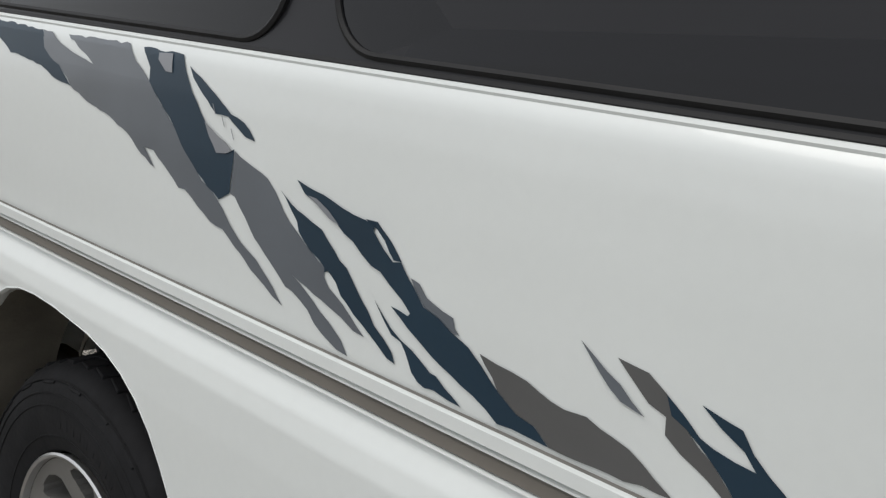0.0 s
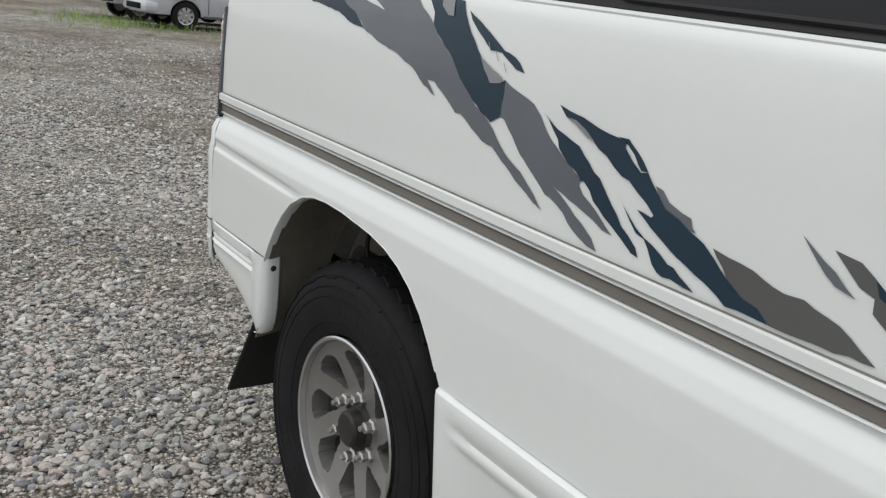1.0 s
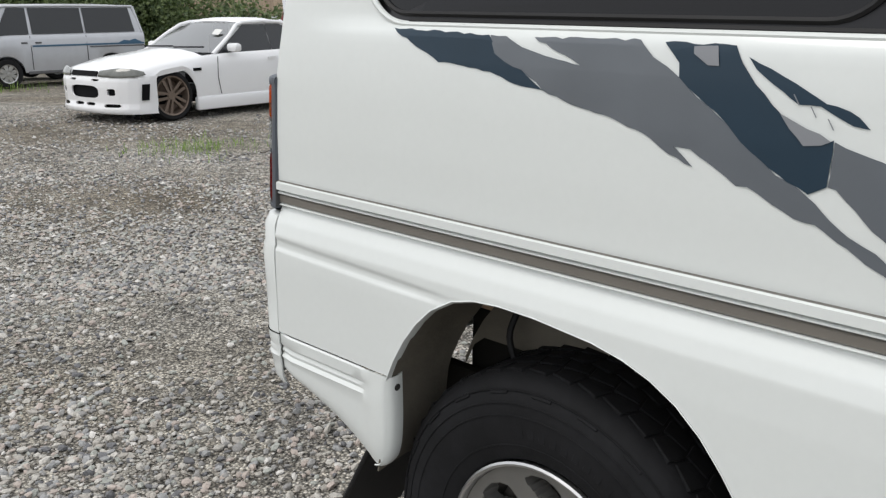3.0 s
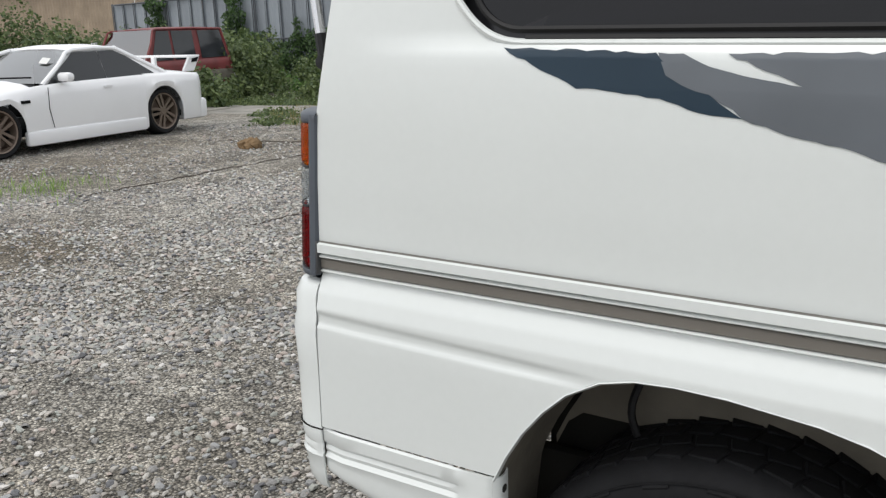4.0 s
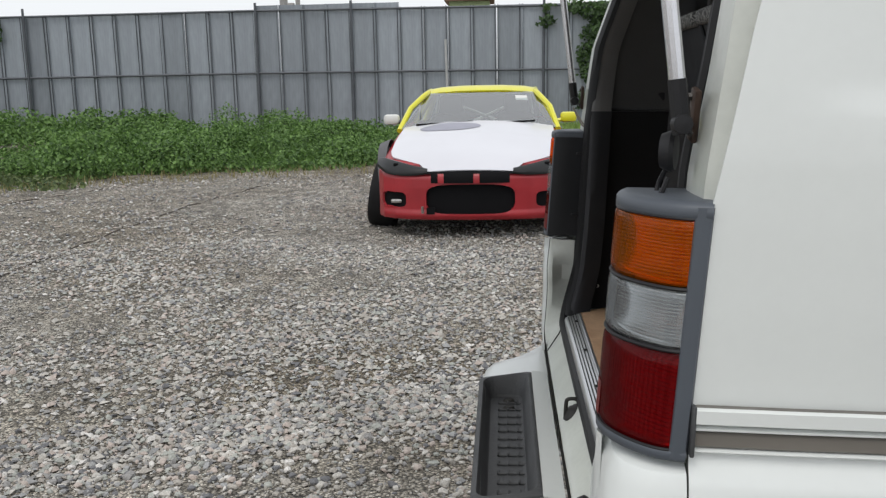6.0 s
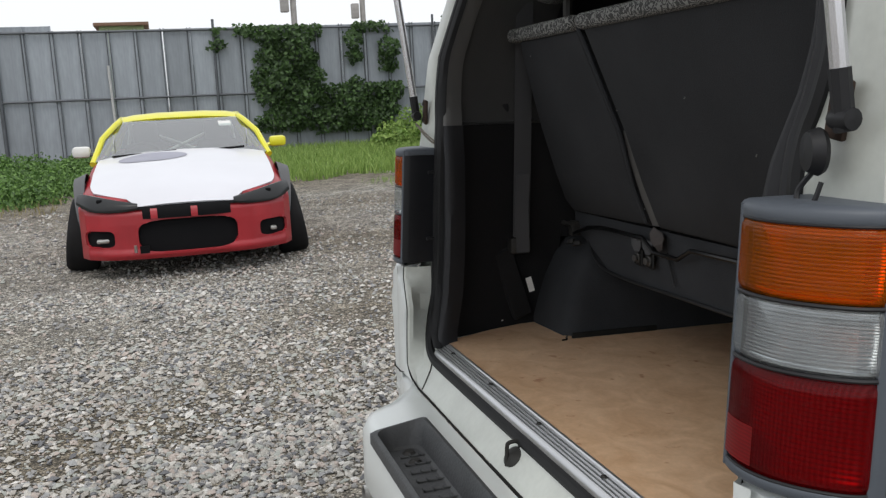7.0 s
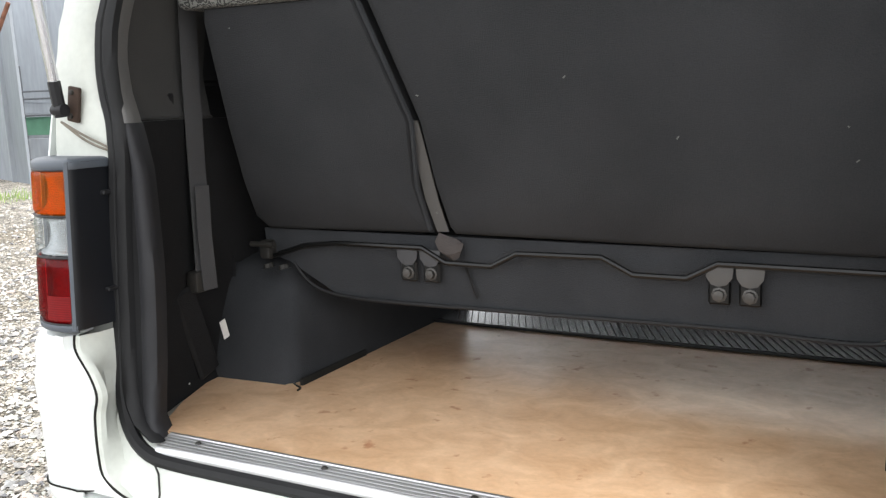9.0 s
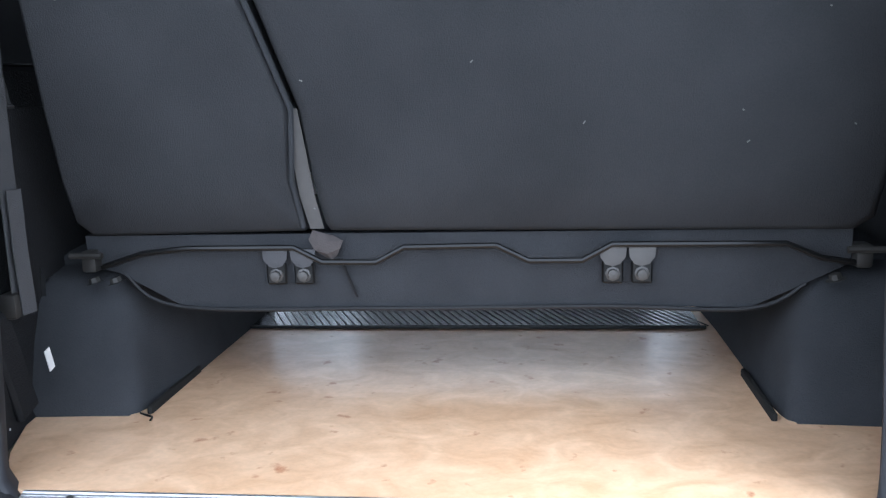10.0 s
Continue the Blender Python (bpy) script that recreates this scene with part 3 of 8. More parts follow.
DECALS.append(("navy", [(-0.766, 1.135), (-0.748, 1.120), (-0.734, 1.109), (-0.717, 1.100), (-0.699, 1.094), (-0.683, 1.086), (-0.668, 1.077), (-0.658, 1.076), (-0.644, 1.067), (-0.631, 1.061), (-0.618, 1.054), (-0.636, 1.055), (-0.660, 1.059), (-0.674, 1.057), (-0.684, 1.060), (-0.695, 1.068), (-0.708, 1.088), (-0.717, 1.098), (-0.733, 1.102), (-0.748, 1.116)]))
DECALS.append(("warm", [(-0.602, 1.121), (-0.578, 1.117), (-0.537, 1.112), (-0.489, 1.099), (-0.463, 1.101), (-0.413, 1.087), (-0.382, 1.069), (-0.362, 1.058), (-0.428, 1.055), (-0.500, 1.054), (-0.521, 1.069), (-0.544, 1.073), (-0.573, 1.090)]))
DECALS.append(("grey", [(-0.483, 1.174), (-0.465, 1.163), (-0.433, 1.145), (-0.403, 1.123), (-0.430, 1.129), (-0.444, 1.138)]))
DECALS.append(("warm", [(-0.441, 1.169), (-0.407, 1.165), (-0.386, 1.152), (-0.378, 1.134), (-0.362, 1.127), (-0.333, 1.106), (-0.308, 1.082), (-0.284, 1.069), (-0.311, 1.073), (-0.335, 1.089), (-0.363, 1.102), (-0.381, 1.114), (-0.383, 1.131), (-0.402, 1.137)]))
DECALS.append(("navy", [(-0.386, 1.152), (-0.364, 1.137), (-0.348, 1.124), (-0.334, 1.119), (-0.314, 1.115), (-0.294, 1.113), (-0.307, 1.127), (-0.330, 1.139), (-0.352, 1.154), (-0.327, 1.148), (-0.312, 1.145), (-0.299, 1.128), (-0.282, 1.114), (-0.256, 1.095), (-0.238, 1.076), (-0.284, 1.069), (-0.308, 1.082), (-0.333, 1.106), (-0.362, 1.127), (-0.378, 1.134)]))
DECAL_MATS = {"navy": NAVY, "grey": GREY_D, "pale": PALE_D, "warm": WARM_D}
rng = random.Random(4)


def torn(outline, rough=0.0020):
    """The outline with uneven, torn edges."""
    out = []
    for i, (x, z) in enumerate(outline):
        x2, z2 = outline[(i + 1) % len(outline)]
        d = math.hypot(x2 - x, z2 - z)
        k = max(1, int(d / 0.014))
        for j in range(k):
            t = j / k
            w = 0 if j == 0 else rough * min(1, d / 0.05)
            out.append((x + (x2 - x) * t + rng.uniform(-w, w), z + (z2 - z) * t + rng.uniform(-w, w)))
    return out


def decal(outline, lift, y=side_y):
    bm = bmesh.new()
    vs = [bm.verts.new((x, y(x, z) - lift, z)) for x, z in outline]
    for tri in tessellate_polygon([[Vector((x, z, 0)) for x, z in outline]]):
        bm.faces.new([vs[k] for k in tri])
    for _ in range(6):
        bmesh.ops.subdivide_edges(bm, edges=[e for e in bm.edges if e.calc_length() > (0.018 if e.verts[0].co.z > 1.29 else 0.05)], cuts=1)
        bmesh.ops.triangulate(bm, faces=bm.faces[:])
    for v in bm.verts:
        v.co.y = y(v.co.x, v.co.z) - lift
    bmesh.ops.triangulate(bm, faces=bm.faces[:])
    return bm


for i, (kind, outline) in enumerate(DECALS):
    vpart("torn_graphic", decal(torn(outline), 0.0012 + 0.00025 * (i % 5) + (0.0012 if kind == "pale" else 0)), DECAL_MATS[kind], label={"navy": "dark navy torn sticker shard", "grey": "mid grey torn sticker shard", "pale": "pale grey sticker patch", "warm": "warm dark grey torn sticker shard"}[kind])
# pale slits across the upper shard
for k in range(3):
    x0 = -1.122 + 0.024 * k
    bm = decal([(x0, 1.318 - 0.014 * k), (x0 + 0.0015, 1.3185 - 0.014 * k), (x0 + 0.010, 1.305 - 0.014 * k), (x0 + 0.0085, 1.3045 - 0.014 * k)], 0.0032)
    vpart("graphic_slit", bm, PALE_D)
# graphic below the moulding, ahead
vpart("torn_graphic", decal(torn([(-0.335, 0.90), (-0.29, 0.885), (-0.2, 0.83), (-0.1, 0.75), (0.02, 0.70), (-0.05, 0.695), (-0.15, 0.74), (-0.25, 0.82), (-0.31, 0.872)]), 0.0025), GREY_D, label="mid grey torn sticker shard")

# side skirt ahead of the wheel
for mirror in (False, True):
    flip = far if mirror else (lambda b: b)
    bm = bmesh.new()
    prof = [(0.722, 0.6945), (0.704, 0.6915), (0.6985, 0.687), (0.6965, 0.678), (0.6968, 0.655), (0.7010, 0.646), (0.7028, 0.637), (0.6990, 0.630), (0.6985, 0.620), (0.7030, 0.612), (0.7055, 0.600), (0.7060, 0.47), (0.712, 0.40), (0.735, 0.355), (0.80, 0.34)]
    rows = []
    for i in range(40):
        x = -1.120 + 2.3 * (i / 39) ** 2
        rows.append([])
        for y, z in prof:
            k = min(1.0, max(0.0, (x + 1.085 - 0.25 * max(0, 0.66 - z)) / 0.05))
            flat = 0.6968 + 0.012 * max(0, 0.69 - z)
            yy = y if z > 0.68 or z < 0.45 else flat + (y - flat) * k * k * (3 - 2 * k)
            lip = 0.006 * max(0, 1 - (x + 1.120) / 0.008)
            rows[-1].append((x + max(0, (0.69 - z)) * 0.16 * (1 - i / 39), yy + lip, z))
    vv = grid(bm, rows)
    vpart("side_skirt", flip(thick(bm, 0.004)), WHITE)

# ---- wheels ----
def wheel(parent, hub, face):
    """An eight-slot alloy with a chunky tyre; face -1 looks to the near side."""
    m = Matrix.Translation(hub) @ Matrix.Diagonal((1, -face, 1, 1))
    w = new("wheel")
    w.parent = parent
    w.matrix_local = m if parent is None else Matrix.Translation(Vector(hub) - VP) @ Matrix.Scale(1.05, 4) @ (Matrix.Identity(4) if face < 0 else Matrix.Rotation(math.pi, 4, "Z"))
    tagged(w, "grey eight-slot alloy wheel with all-terrain tyre")
    R = 0.37
    bm = bmesh.new()
    prof = [(0.206, 0.020), (0.214, 0.004), (0.228, -0.002), (0.262, -0.011), (0.305, -0.013), (0.334, -0.008), (0.354, 0.004), (0.367, 0.020), (0.372, 0.036), (0.373, 0.060), (0.373, 0.18), (0.366, 0.21), (0.354, 0.232), (0.30, 0.252), (0.22, 0.235), (0.2, 0.2)]
    lathe(bm, prof, n=72)
    part("tyre", bm, TYRE, w, "black all-terrain tyre, dusty sidewall")
    bm = bmesh.new()
    for k in range(44):
        t = 2 * math.pi * k / 44
        for j, (y0, y1, off) in enumerate(((0.016, 0.070, 0.0), (0.078, 0.114, 0.5), (0.122, 0.158, 0.0), (0.166, 0.222, 0.5))):
            a = t + off * 2 * math.pi / 44
            mm = Matrix.Rotation(-a, 4, "Y") @ Matrix.Translation((0.372, 0, 0)) @ Matrix.Rotation(radians(14 if j % 2 else -14), 4, "X")
            box(bm, (-0.012, y0 if j else y0 + 0.016, -0.0235), (0.0024, y1 if j < 3 else y1 - 0.016, 0.0235), 0.0015, 1, mm)
    part("tread_block", bm, TYRE, w)["kind"] = "stuff"
    bm = bmesh.new()
    for k in range(44):
        a = 2 * math.pi * (k + 0.1 * (k % 2)) / 44
        mm = Matrix.Rotation(-a, 4, "Y") @ Matrix.Translation((0.350, 0.0035, 0)) @ Matrix.Rotation(radians(52), 4, "Z")
        box(bm, (-0.010 - 0.006 * (k % 2), 0.0004, -0.0205), (0.022, 0.004, 0.0205), 0.001, 1, mm)
    part("shoulder_lug", bm, TYRE, w)["kind"] = "stuff"
    for r, y in ((0.345, -0.0045), (0.322, -0.0112), (0.300, -0.0132), (0.243, -0.0062)):
        bm = bmesh.new()
        lathe(bm, [(r - 0.0022, y + 0.002), (r - 0.001, y - 0.0010), (r + 0.001, y - 0.0010), (r + 0.0022, y + 0.002)], n=72)
        part("sidewall_ring", bm, TYRE, w)
    # raised blocks of moulded lettering, worn flat
    bm = bmesh.new()
    for a0, k0 in ((58, 9), (205, 8)):
        for k in range(k0):
            a = radians(a0 + 5.2 * k)
            mm = Matrix.Rotation(-a, 4, "Y") @ Matrix.Translation((0.272, -0.0108, 0))
            box(bm, (-0.011, -0.0012, -0.007), (0.011, 0.002, 0.007), 0.0008, 1, mm)
    part("sidewall_mark", bm, TYRE, w)["kind"] = "stuff"
    # rim: lip, barrel, dished face with eight slots
    bm = bmesh.new()
    lathe(bm, [(0.200, 0.03), (0.2075, 0.004), (0.210, -0.003), (0.206, -0.006), (0.201, -0.003), (0.199, 0.010)], n=64)
    part("rim_lip", bm, ALLOY_LIP, w, "bright machined rim lip")
    bm = bmesh.new()
    lathe(bm, [(0.199, 0.01), (0.190, 0.04), (0.178, 0.08), (0.178, 0.19), (0.2, 0.22)], n=48)
    part("rim_barrel", bm, DUSTY, w)
    bm = bmesh.new()
    n_slot, sub = 8, 12
    depth = lambda r: 0.010 + 0.034 * (1 - min(1, max(0, (r - 0.06) / 0.14)) ** 1.3)

    def slot(r, k):
        """The slots lean, and widen outward."""
        ph = (k + 0.5) / sub - (r - 0.12) * 3.0
        u = abs(((ph + 0.5) % 1.0) - 0.5)
        if not 0.088 < r < 0.180:
            return False
        half = 0.10 + 0.19 * min(1.0, (r - 0.088) / 0.070)
        edge = min((r - 0.086) / 0.014, (0.184 - r) / 0.018, 1.0)
        return u < half * max(0.35, edge)

    verts = {}
    faces = []
    rr = [0.056 + (0.1995 - 0.056) * i / 26 for i in range(27)]
    tot = n_slot * 20
    sub = 20
    for i, r in enumerate(rr):
        for k in range(tot):
            a = 2 * math.pi * k / tot
            verts[i, k] = bm.verts.new((r * math.cos(a), depth(r), r * math.sin(a)))
    for i in range(len(rr) - 1):
        for k in range(tot):
            if not slot((rr[i] + rr[i + 1]) / 2, k):
                faces.append(bm.faces.new((verts[i, k], verts[i, (k + 1) % tot], verts[i + 1, (k + 1) % tot], verts[i + 1, k])))
    bmesh.ops.delete(bm, geom=[v for v in bm.verts if not v.link_faces], context="VERTS")
    for _ in range(2):
        bmesh.ops.smooth_vert(bm, verts=[v for v in bm.verts if v.is_boundary], factor=0.5, use_axis_x=True, use_axis_y=False, use_axis_z=True)
    bmesh.ops.recalc_face_normals(bm, faces=bm.faces[:])
    r = bmesh.ops.extrude_face_region(bm, geom=bm.faces[:])
    for v in r["geom"]:
        if isinstance(v, bmesh.types.BMVert):
            v.co.y += 0.045
    part("rim_face", bm, ALLOY, w, "grey dished alloy face with eight slots", flat_angle=40)
    bm = bmesh.new()
    lathe(bm, [(0.001, 0.09), (0.17, 0.09), (0.17, 0.12)], n=32)
    part("brake_drum", bm, DUSTY, w)
    bm = bmesh.new()
    lathe(bm, [(0.0, 0.008), (0.034, 0.008), (0.040, 0.013), (0.044, 0.036), (0.058, 0.043)], n=32)
    part("hub", bm, IRON, w, "dark hub in the wheel's middle")
    for k in range(6):
        a = radians(60 * k + 28)
        bm = bmesh.new()
        c = Vector((0.071 * math.cos(a), 0, 0.071 * math.sin(a)))
        lathe(bm, [(0.0, 0.014), (0.0105, 0.014), (0.0125, 0.017), (0.0125, 0.030), (0.017, 0.034), (0.017, 0.044), (0.0, 0.044)], n=6, m=Matrix.Translation(c))
        nut = part("wheel_nut", bm, STEEL, w, flat_angle=20)
        bm = bmesh.new()
        lathe(bm, [(0.0, 0.004), (0.0055, 0.004), (0.0065, 0.007), (0.0065, 0.02)], n=10, m=Matrix.Translation(c))
        part("stud", bm, STEEL, nut)
    return w


first = wheel(van, (-1.532, 0.764, 0.384), -1)
for hub, face in (((1.33, 0.770, 0.44), -1), ((-1.535, 2 * CY - 0.770, 0.385), 1), ((1.33, 2 * CY - 0.770, 0.45), 1)):
    c = copy_thing(first, Matrix.Translation(Vector(hub) - VP) @ Matrix.Scale(1.05, 4) @ (Matrix.Identity(4) if face < 0 else Matrix.Rotation(math.pi, 4, "Z")))

# ---- wheel arch, underbody ----
for mirror in (False, True):
    flip = far if mirror else (lambda b: b)
    bm = bmesh.new()
    hoop = [(-1.935, 0.46), (-1.915, 0.56)] + ARCH + [(-1.060, 0.47)]
    grid(bm, [[(x, side_y(x, max(0.7, z)) + 0.010, z + 0.002), (x, 0.80, z + 0.016), (x, 0.87, z + 0.012), (x, 0.90 if x < -1.64 else 0.955, z - 0.004)] for x, z in hoop])
    vpart("wheel_arch_liner", flip(thick(bm, 0.004)), LINER, label="dusty beige inner wheel arch")
    bm = bmesh.new()
    grid(bm, [[(x, 0.952, z - 0.015), (x, 0.955, max(min(z - 0.03, 0.728), 0.5))] for x, z in hoop if z > 0.6 and x > -1.90])
    vpart("arch_inner_wall", flip(thick(bm, 0.004)), LINER, label="dusty beige inner wheel arch")
    bm = bmesh.new()
    lathe(bm, [(0.0, -0.006), (0.014, -0.006), (0.016, 0.004)], n=14, m=Matrix.Translation((-1.60, 0.945, 0.845)))
    vpart("arch_hole", flip(bm), UNDER)
    bm = bmesh.new()
    box(bm, (-1.72, 1.07, 0.42), (-1.05, 1.12, 0.72), 0.02)
    box(bm, (-2.1, 0.98, 0.40), (-0.9, 1.02, 0.625), 0.015)
    box(bm, (-1.945, 1.025, 0.56), (-1.70, 1.035, 0.80), 0.004)
    vpart("chassis_rail", flip(bm), UNDER)
    bm = bmesh.new()
    box(bm, (-0.012, -0.110, -0.30), (0.0, 0.13, 0.06), 0.004, 1, Matrix.Translation((-1.985, 0.845, 0.475)) @ Matrix.Rotation(radians(29), 4, "Y"))
    vpart("mud_flap", flip(bm), RUBBER, label="black rubber mud flap")
vpart("underbody", boxm((-1.85, 1.0, 0.46), (2.0, 2 * CY - 1.0, 0.60), 0.02), UNDER)
bm = bmesh.new()
tube(bm, [(-1.535, 1.0, 0.37), (-1.535, 2.14, 0.38)], 0.045, 12)
box(bm, (-1.63, 1.45, 0.26), (-1.42, 1.72, 0.46), 0.05)
vpart("rear_axle", bm, UNDER)
vpart("shock_absorber", tubem([(-1.60, 0.94, 0.36), (-1.63, 0.93, 0.76)], 0.03, 10), IRON)
vpart("brake_hose", tubem(smooth_path([(-1.72, 0.92, 0.84), (-1.735, 0.905, 0.77), (-1.70, 0.91, 0.70), (-1.62, 0.93, 0.66)], 5), 0.007, 6), RUBBER)
bm = bmesh.new()
tube(bm, smooth_path([(-2.06, 0.86, 0.56), (-2.11, 0.85, 0.50), (-2.10, 0.86, 0.455), (-2.05, 0.87, 0.47)], 5), 0.011, 8)
vpart("tow_hook", bm, IRON)
bm = bmesh.new()
lathe(bm, [(0.022, -0.06), (0.025, -0.06), (0.025, 0.14), (0.022, 0.14), (0.022, -0.06)], n=20, m=Matrix.Translation((-2.36, 2.12, 0.44)) @ Matrix.Rotation(radians(90), 4, "Z"))
vpart("exhaust_tip", bm, STEEL)

# ---- rear bumper ----
def corner_path(x_front, y_side, x_rear, y_in, r, n=10):
    """From the flank round the rear corner, in plan."""
    pts = [(x_front, y_side)]
    cx, cy = x_rear + r, y_side + r
    for i in range(n + 1):
        a = radians(-90 - 90 * i / n)
        pts.append((cx + r * math.cos(a), cy + r * math.sin(a)))
    pts.append((x_rear, y_in))
    return pts


bumper = new("rear_bumper")
bumper.parent = van
tagged(bumper, "white rear bumper with grey plastic step")
for mirror in (False, True):
    flip = far if mirror else (lambda b: b)
    # upper corner, beside and below the lamp
    bm = bmesh.new()
    rows = []
    for z, grow, r in ((0.560, -0.020, 0.06), (0.575, -0.012, 0.065), (0.60, -0.008, 0.07), (0.628, -0.005, 0.07), (0.632, -0.003, 0.07), (0.640, -0.006, 0.07), (0.648, -0.004, 0.07), (0.656, -0.006, 0.07), (0.664, -0.003, 0.07), (0.687, -0.002, 0.07), (0.691, -0.003, 0.07), (0.80, -0.001, 0.07), (0.88, 0.002, 0.07), (0.886, 0.0005, 0.07), (0.896, 0.0005, 0.07), (0.903, -0.002, 0.07), (0.945, -0.003, 0.07), (0.966, -0.012, 0.065), (0.974, -0.03, 0.05), (0.976, -0.06, 0.03)):
        rows.append([(x, y, z) for x, y in corner_path(-2.2648, 0.708 - grow, -2.352 - grow, 0.845, r)])
    grid(bm, rows)
    vpart("bumper_corner", flip(thick(bm, 0.004)), WHITE, bumper)
    # lower side wing behind the wheel
    bm = bmesh.new()
    rows = []
    for x in [-1.896, -1.898, -1.901, -1.905, -1.910, -1.916, -1.923, -1.931, -1.940, -1.950, -1.962, -1.975, -1.99, -2.01, -2.04, -2.08, -2.12, -2.17, -2.22, -2.264]:
        zb = lerp([(-2.30, 0.60), (-2.208, 0.580), (-2.10, 0.548), (-2.04, 0.522), (-2.00, 0.500), (-1.975, 0.485), (-1.955, 0.476), (-1.940, 0.474), (-1.925, 0.480), (-1.912, 0.497), (-1.904, 0.520), (-1.899, 0.55), (-1.896, 0.60)], x)
        y = lambda z: 0.706 + 0.010 * max(0, 0.69 - z) / 0.2 + (0.03 * max(0, -2.25 - x) / 0.05)
        g = min(1.0, max(0.0, (-1.935 - x) / 0.05))
        g = g * g * (3 - 2 * g)
        puff = 0.005 * max(0.0, 1 - abs(x + 1.925) / 0.05)
        turn = 0.008 * max(0.0, (x + 1.908) / 0.012) ** 2
        off = lambda z, d: y(z) + d * g - puff * min(1, max(0, (0.69 - z) / 0.06)) + turn
        rows.append([(x, off(0.690, 0.004), 0.691), (x, off(0.686, 0), 0.687), (x, off(0.66, 0), 0.664), (x, off(0.652, 0.006), 0.656), (x, off(0.645, 0.003), 0.648), (x, off(0.638, 0.006), 0.640), (x, off(0.63, 0), 0.632)] + [(x, off(z, 0.004) + 0.010 * (j / 8) ** 6, z) for j, z in [(j, 0.628 + (zb - 0.628) * j / 8) for j in range(1, 9)]])
    grid(bm, rows)
    vpart("bumper_wing", flip(thick(bm, 0.005)), WHITE, bumper)
    bm = bmesh.new()
    edge_line = [(-1.896, 0.69), (-1.896, 0.60), (-1.899, 0.55), (-1.904, 0.52), (-1.912, 0.497), (-1.925, 0.480), (-1.940, 0.474)]
    edge_line = [(p.x, p.y) for p in smooth_path([(x, z, 0) for x, z in edge_line], 4)]
    grid(bm, [[(x + dx, 0.7125 + dy + 0.03 * (0.69 - z), z + dz) for x, z in edge_line] for dx, dy, dz in ((-0.003, -0.0015, 0.001), (0.003, 0.003, 0.0), (0.006, 0.010, 0.0), (0.0065, 0.022, 0.001), (0.004, 0.034, 0.003), (-0.004, 0.040, 0.006))])
    vpart("wing_return", flip(thick(bm, 0.003)), WHITE, bumper)
    for z in (0.665, 0.565):
        bm = bmesh.new()
        lathe(bm, [(0, -0.006), (0.008, -0.004), (0.011, 0.002), (0.011, 0.01)], n=10, m=Matrix.Translation((-1.889 - (0.69 - z) * 0.06, 0.732, z)) @ Matrix.Rotation(radians(90), 4, "Z"))
        vpart("wing_screw", flip(bm), IRON, bumper)
# lower beam across the back, stepped out round the tread
bm = bmesh.new()
beam = []
PADEND = 0.345
for d in [-0.79, -0.775, -0.755, -0.735] + [-0.705 + 0.036 * i for i in range(10)] + [-PADEND + 0.0069 * 5 * i for i in range(21)] + [0.381 + 0.036 * i for i in range(10)] + [0.735, 0.755, 0.775, 0.79]:
    y = CY + d
    d = abs(d)
    out = lerp([(0, -2.520), (0.45, -2.518), (0.49, -2.503), (0.555, -2.42), (0.61, -2.382), (0.66, -2.364), (0.705, -2.3555), (0.735, -2.3545), (0.755, -2.350), (0.775, -2.340), (0.79, -2.329)], d)
    zlow = lerp([(0, 0.45), (0.6, 0.46), (0.70, 0.52), (0.8, 0.575), (0.872, 0.60)], d)
    ztop = lerp([(0, 0.672), (0.60, 0.676), (0.705, 0.686), (0.80, 0.686)], d)
    beam.append([(out + 0.09, y, zlow + 0.004), (out + 0.05, y, zlow + 0.01), (out + 0.012, y, zlow + 0.03), (out, y, zlow + 0.06), (out, y, ztop - 0.03), (out + 0.012, y, ztop - 0.008), (out + 0.03, y, ztop), (max(-2.374, out + 0.034), y, ztop + 0.019), (max(-2.354, out + 0.045), y, ztop + 0.014)])
grid(bm, beam)
bm.normal_update()
for f in [f for f in bm.faces if abs(f.calc_center_median().y - CY) < PADEND and f.calc_center_median().z > 0.664 and f.normal.z ** 2 > 0.5]:
    bm.faces.remove(f)
vpart("bumper_beam", bm, WHITE, bumper, flat_angle=50)
bm = bmesh.new()
rows = []
for inset, r, dz in ((0.0, 0.004, -0.026), (0.0, 0.004, -0.003), (0.003, 0.016, 0.001), (0.010, 0.026, 0.002), (0.014, 0.030, -0.004), (0.024, 0.026, -0.036), (0.030, 0.022, -0.041), (0.050, 0.008, -0.041)):
    ringp = rounded(-2.524 + inset, -2.394 - inset, -PADEND + inset, PADEND - inset, r, 5)
    rows.append([(x, CY + y, 0.677 + (x + 2.519) * 0.17 * (1 if dz > -0.03 else 0.2) + dz) for x, y in ringp])
vv = grid(bm, rows, True)
bm.faces.new(vv[-1])
pad = vpart("step_pad", thick(bm, 0.004), STEPPAD, bumper, "dark grey plastic step with raised treads")
bm = bmesh.new()
grid(bm, [[(-2.396, CY + (PADEND + 0.01) * k / 10, 0.697), (-2.374, CY + (PADEND + 0.01) * k / 10, 0.6945), (-2.356, CY + (PADEND + 0.01) * k / 10, 0.690), (-2.353, CY + (PADEND + 0.01) * k / 10, 0.67)] for k in range(-10, 11)])
vpart("step_flange", bm, WHITE, bumper)
bm = bmesh.new()
box(bm, (0, 0, 0), (0.020, 0.005, 0.005), 0.0015, 1), box(bm, (0, 0, 0), (0.005, 0.016, 0.005), 0.0015, 1)
bmesh.ops.translate(bm, verts=bm.verts[:], vec=(-0.01, -0.008, 0))
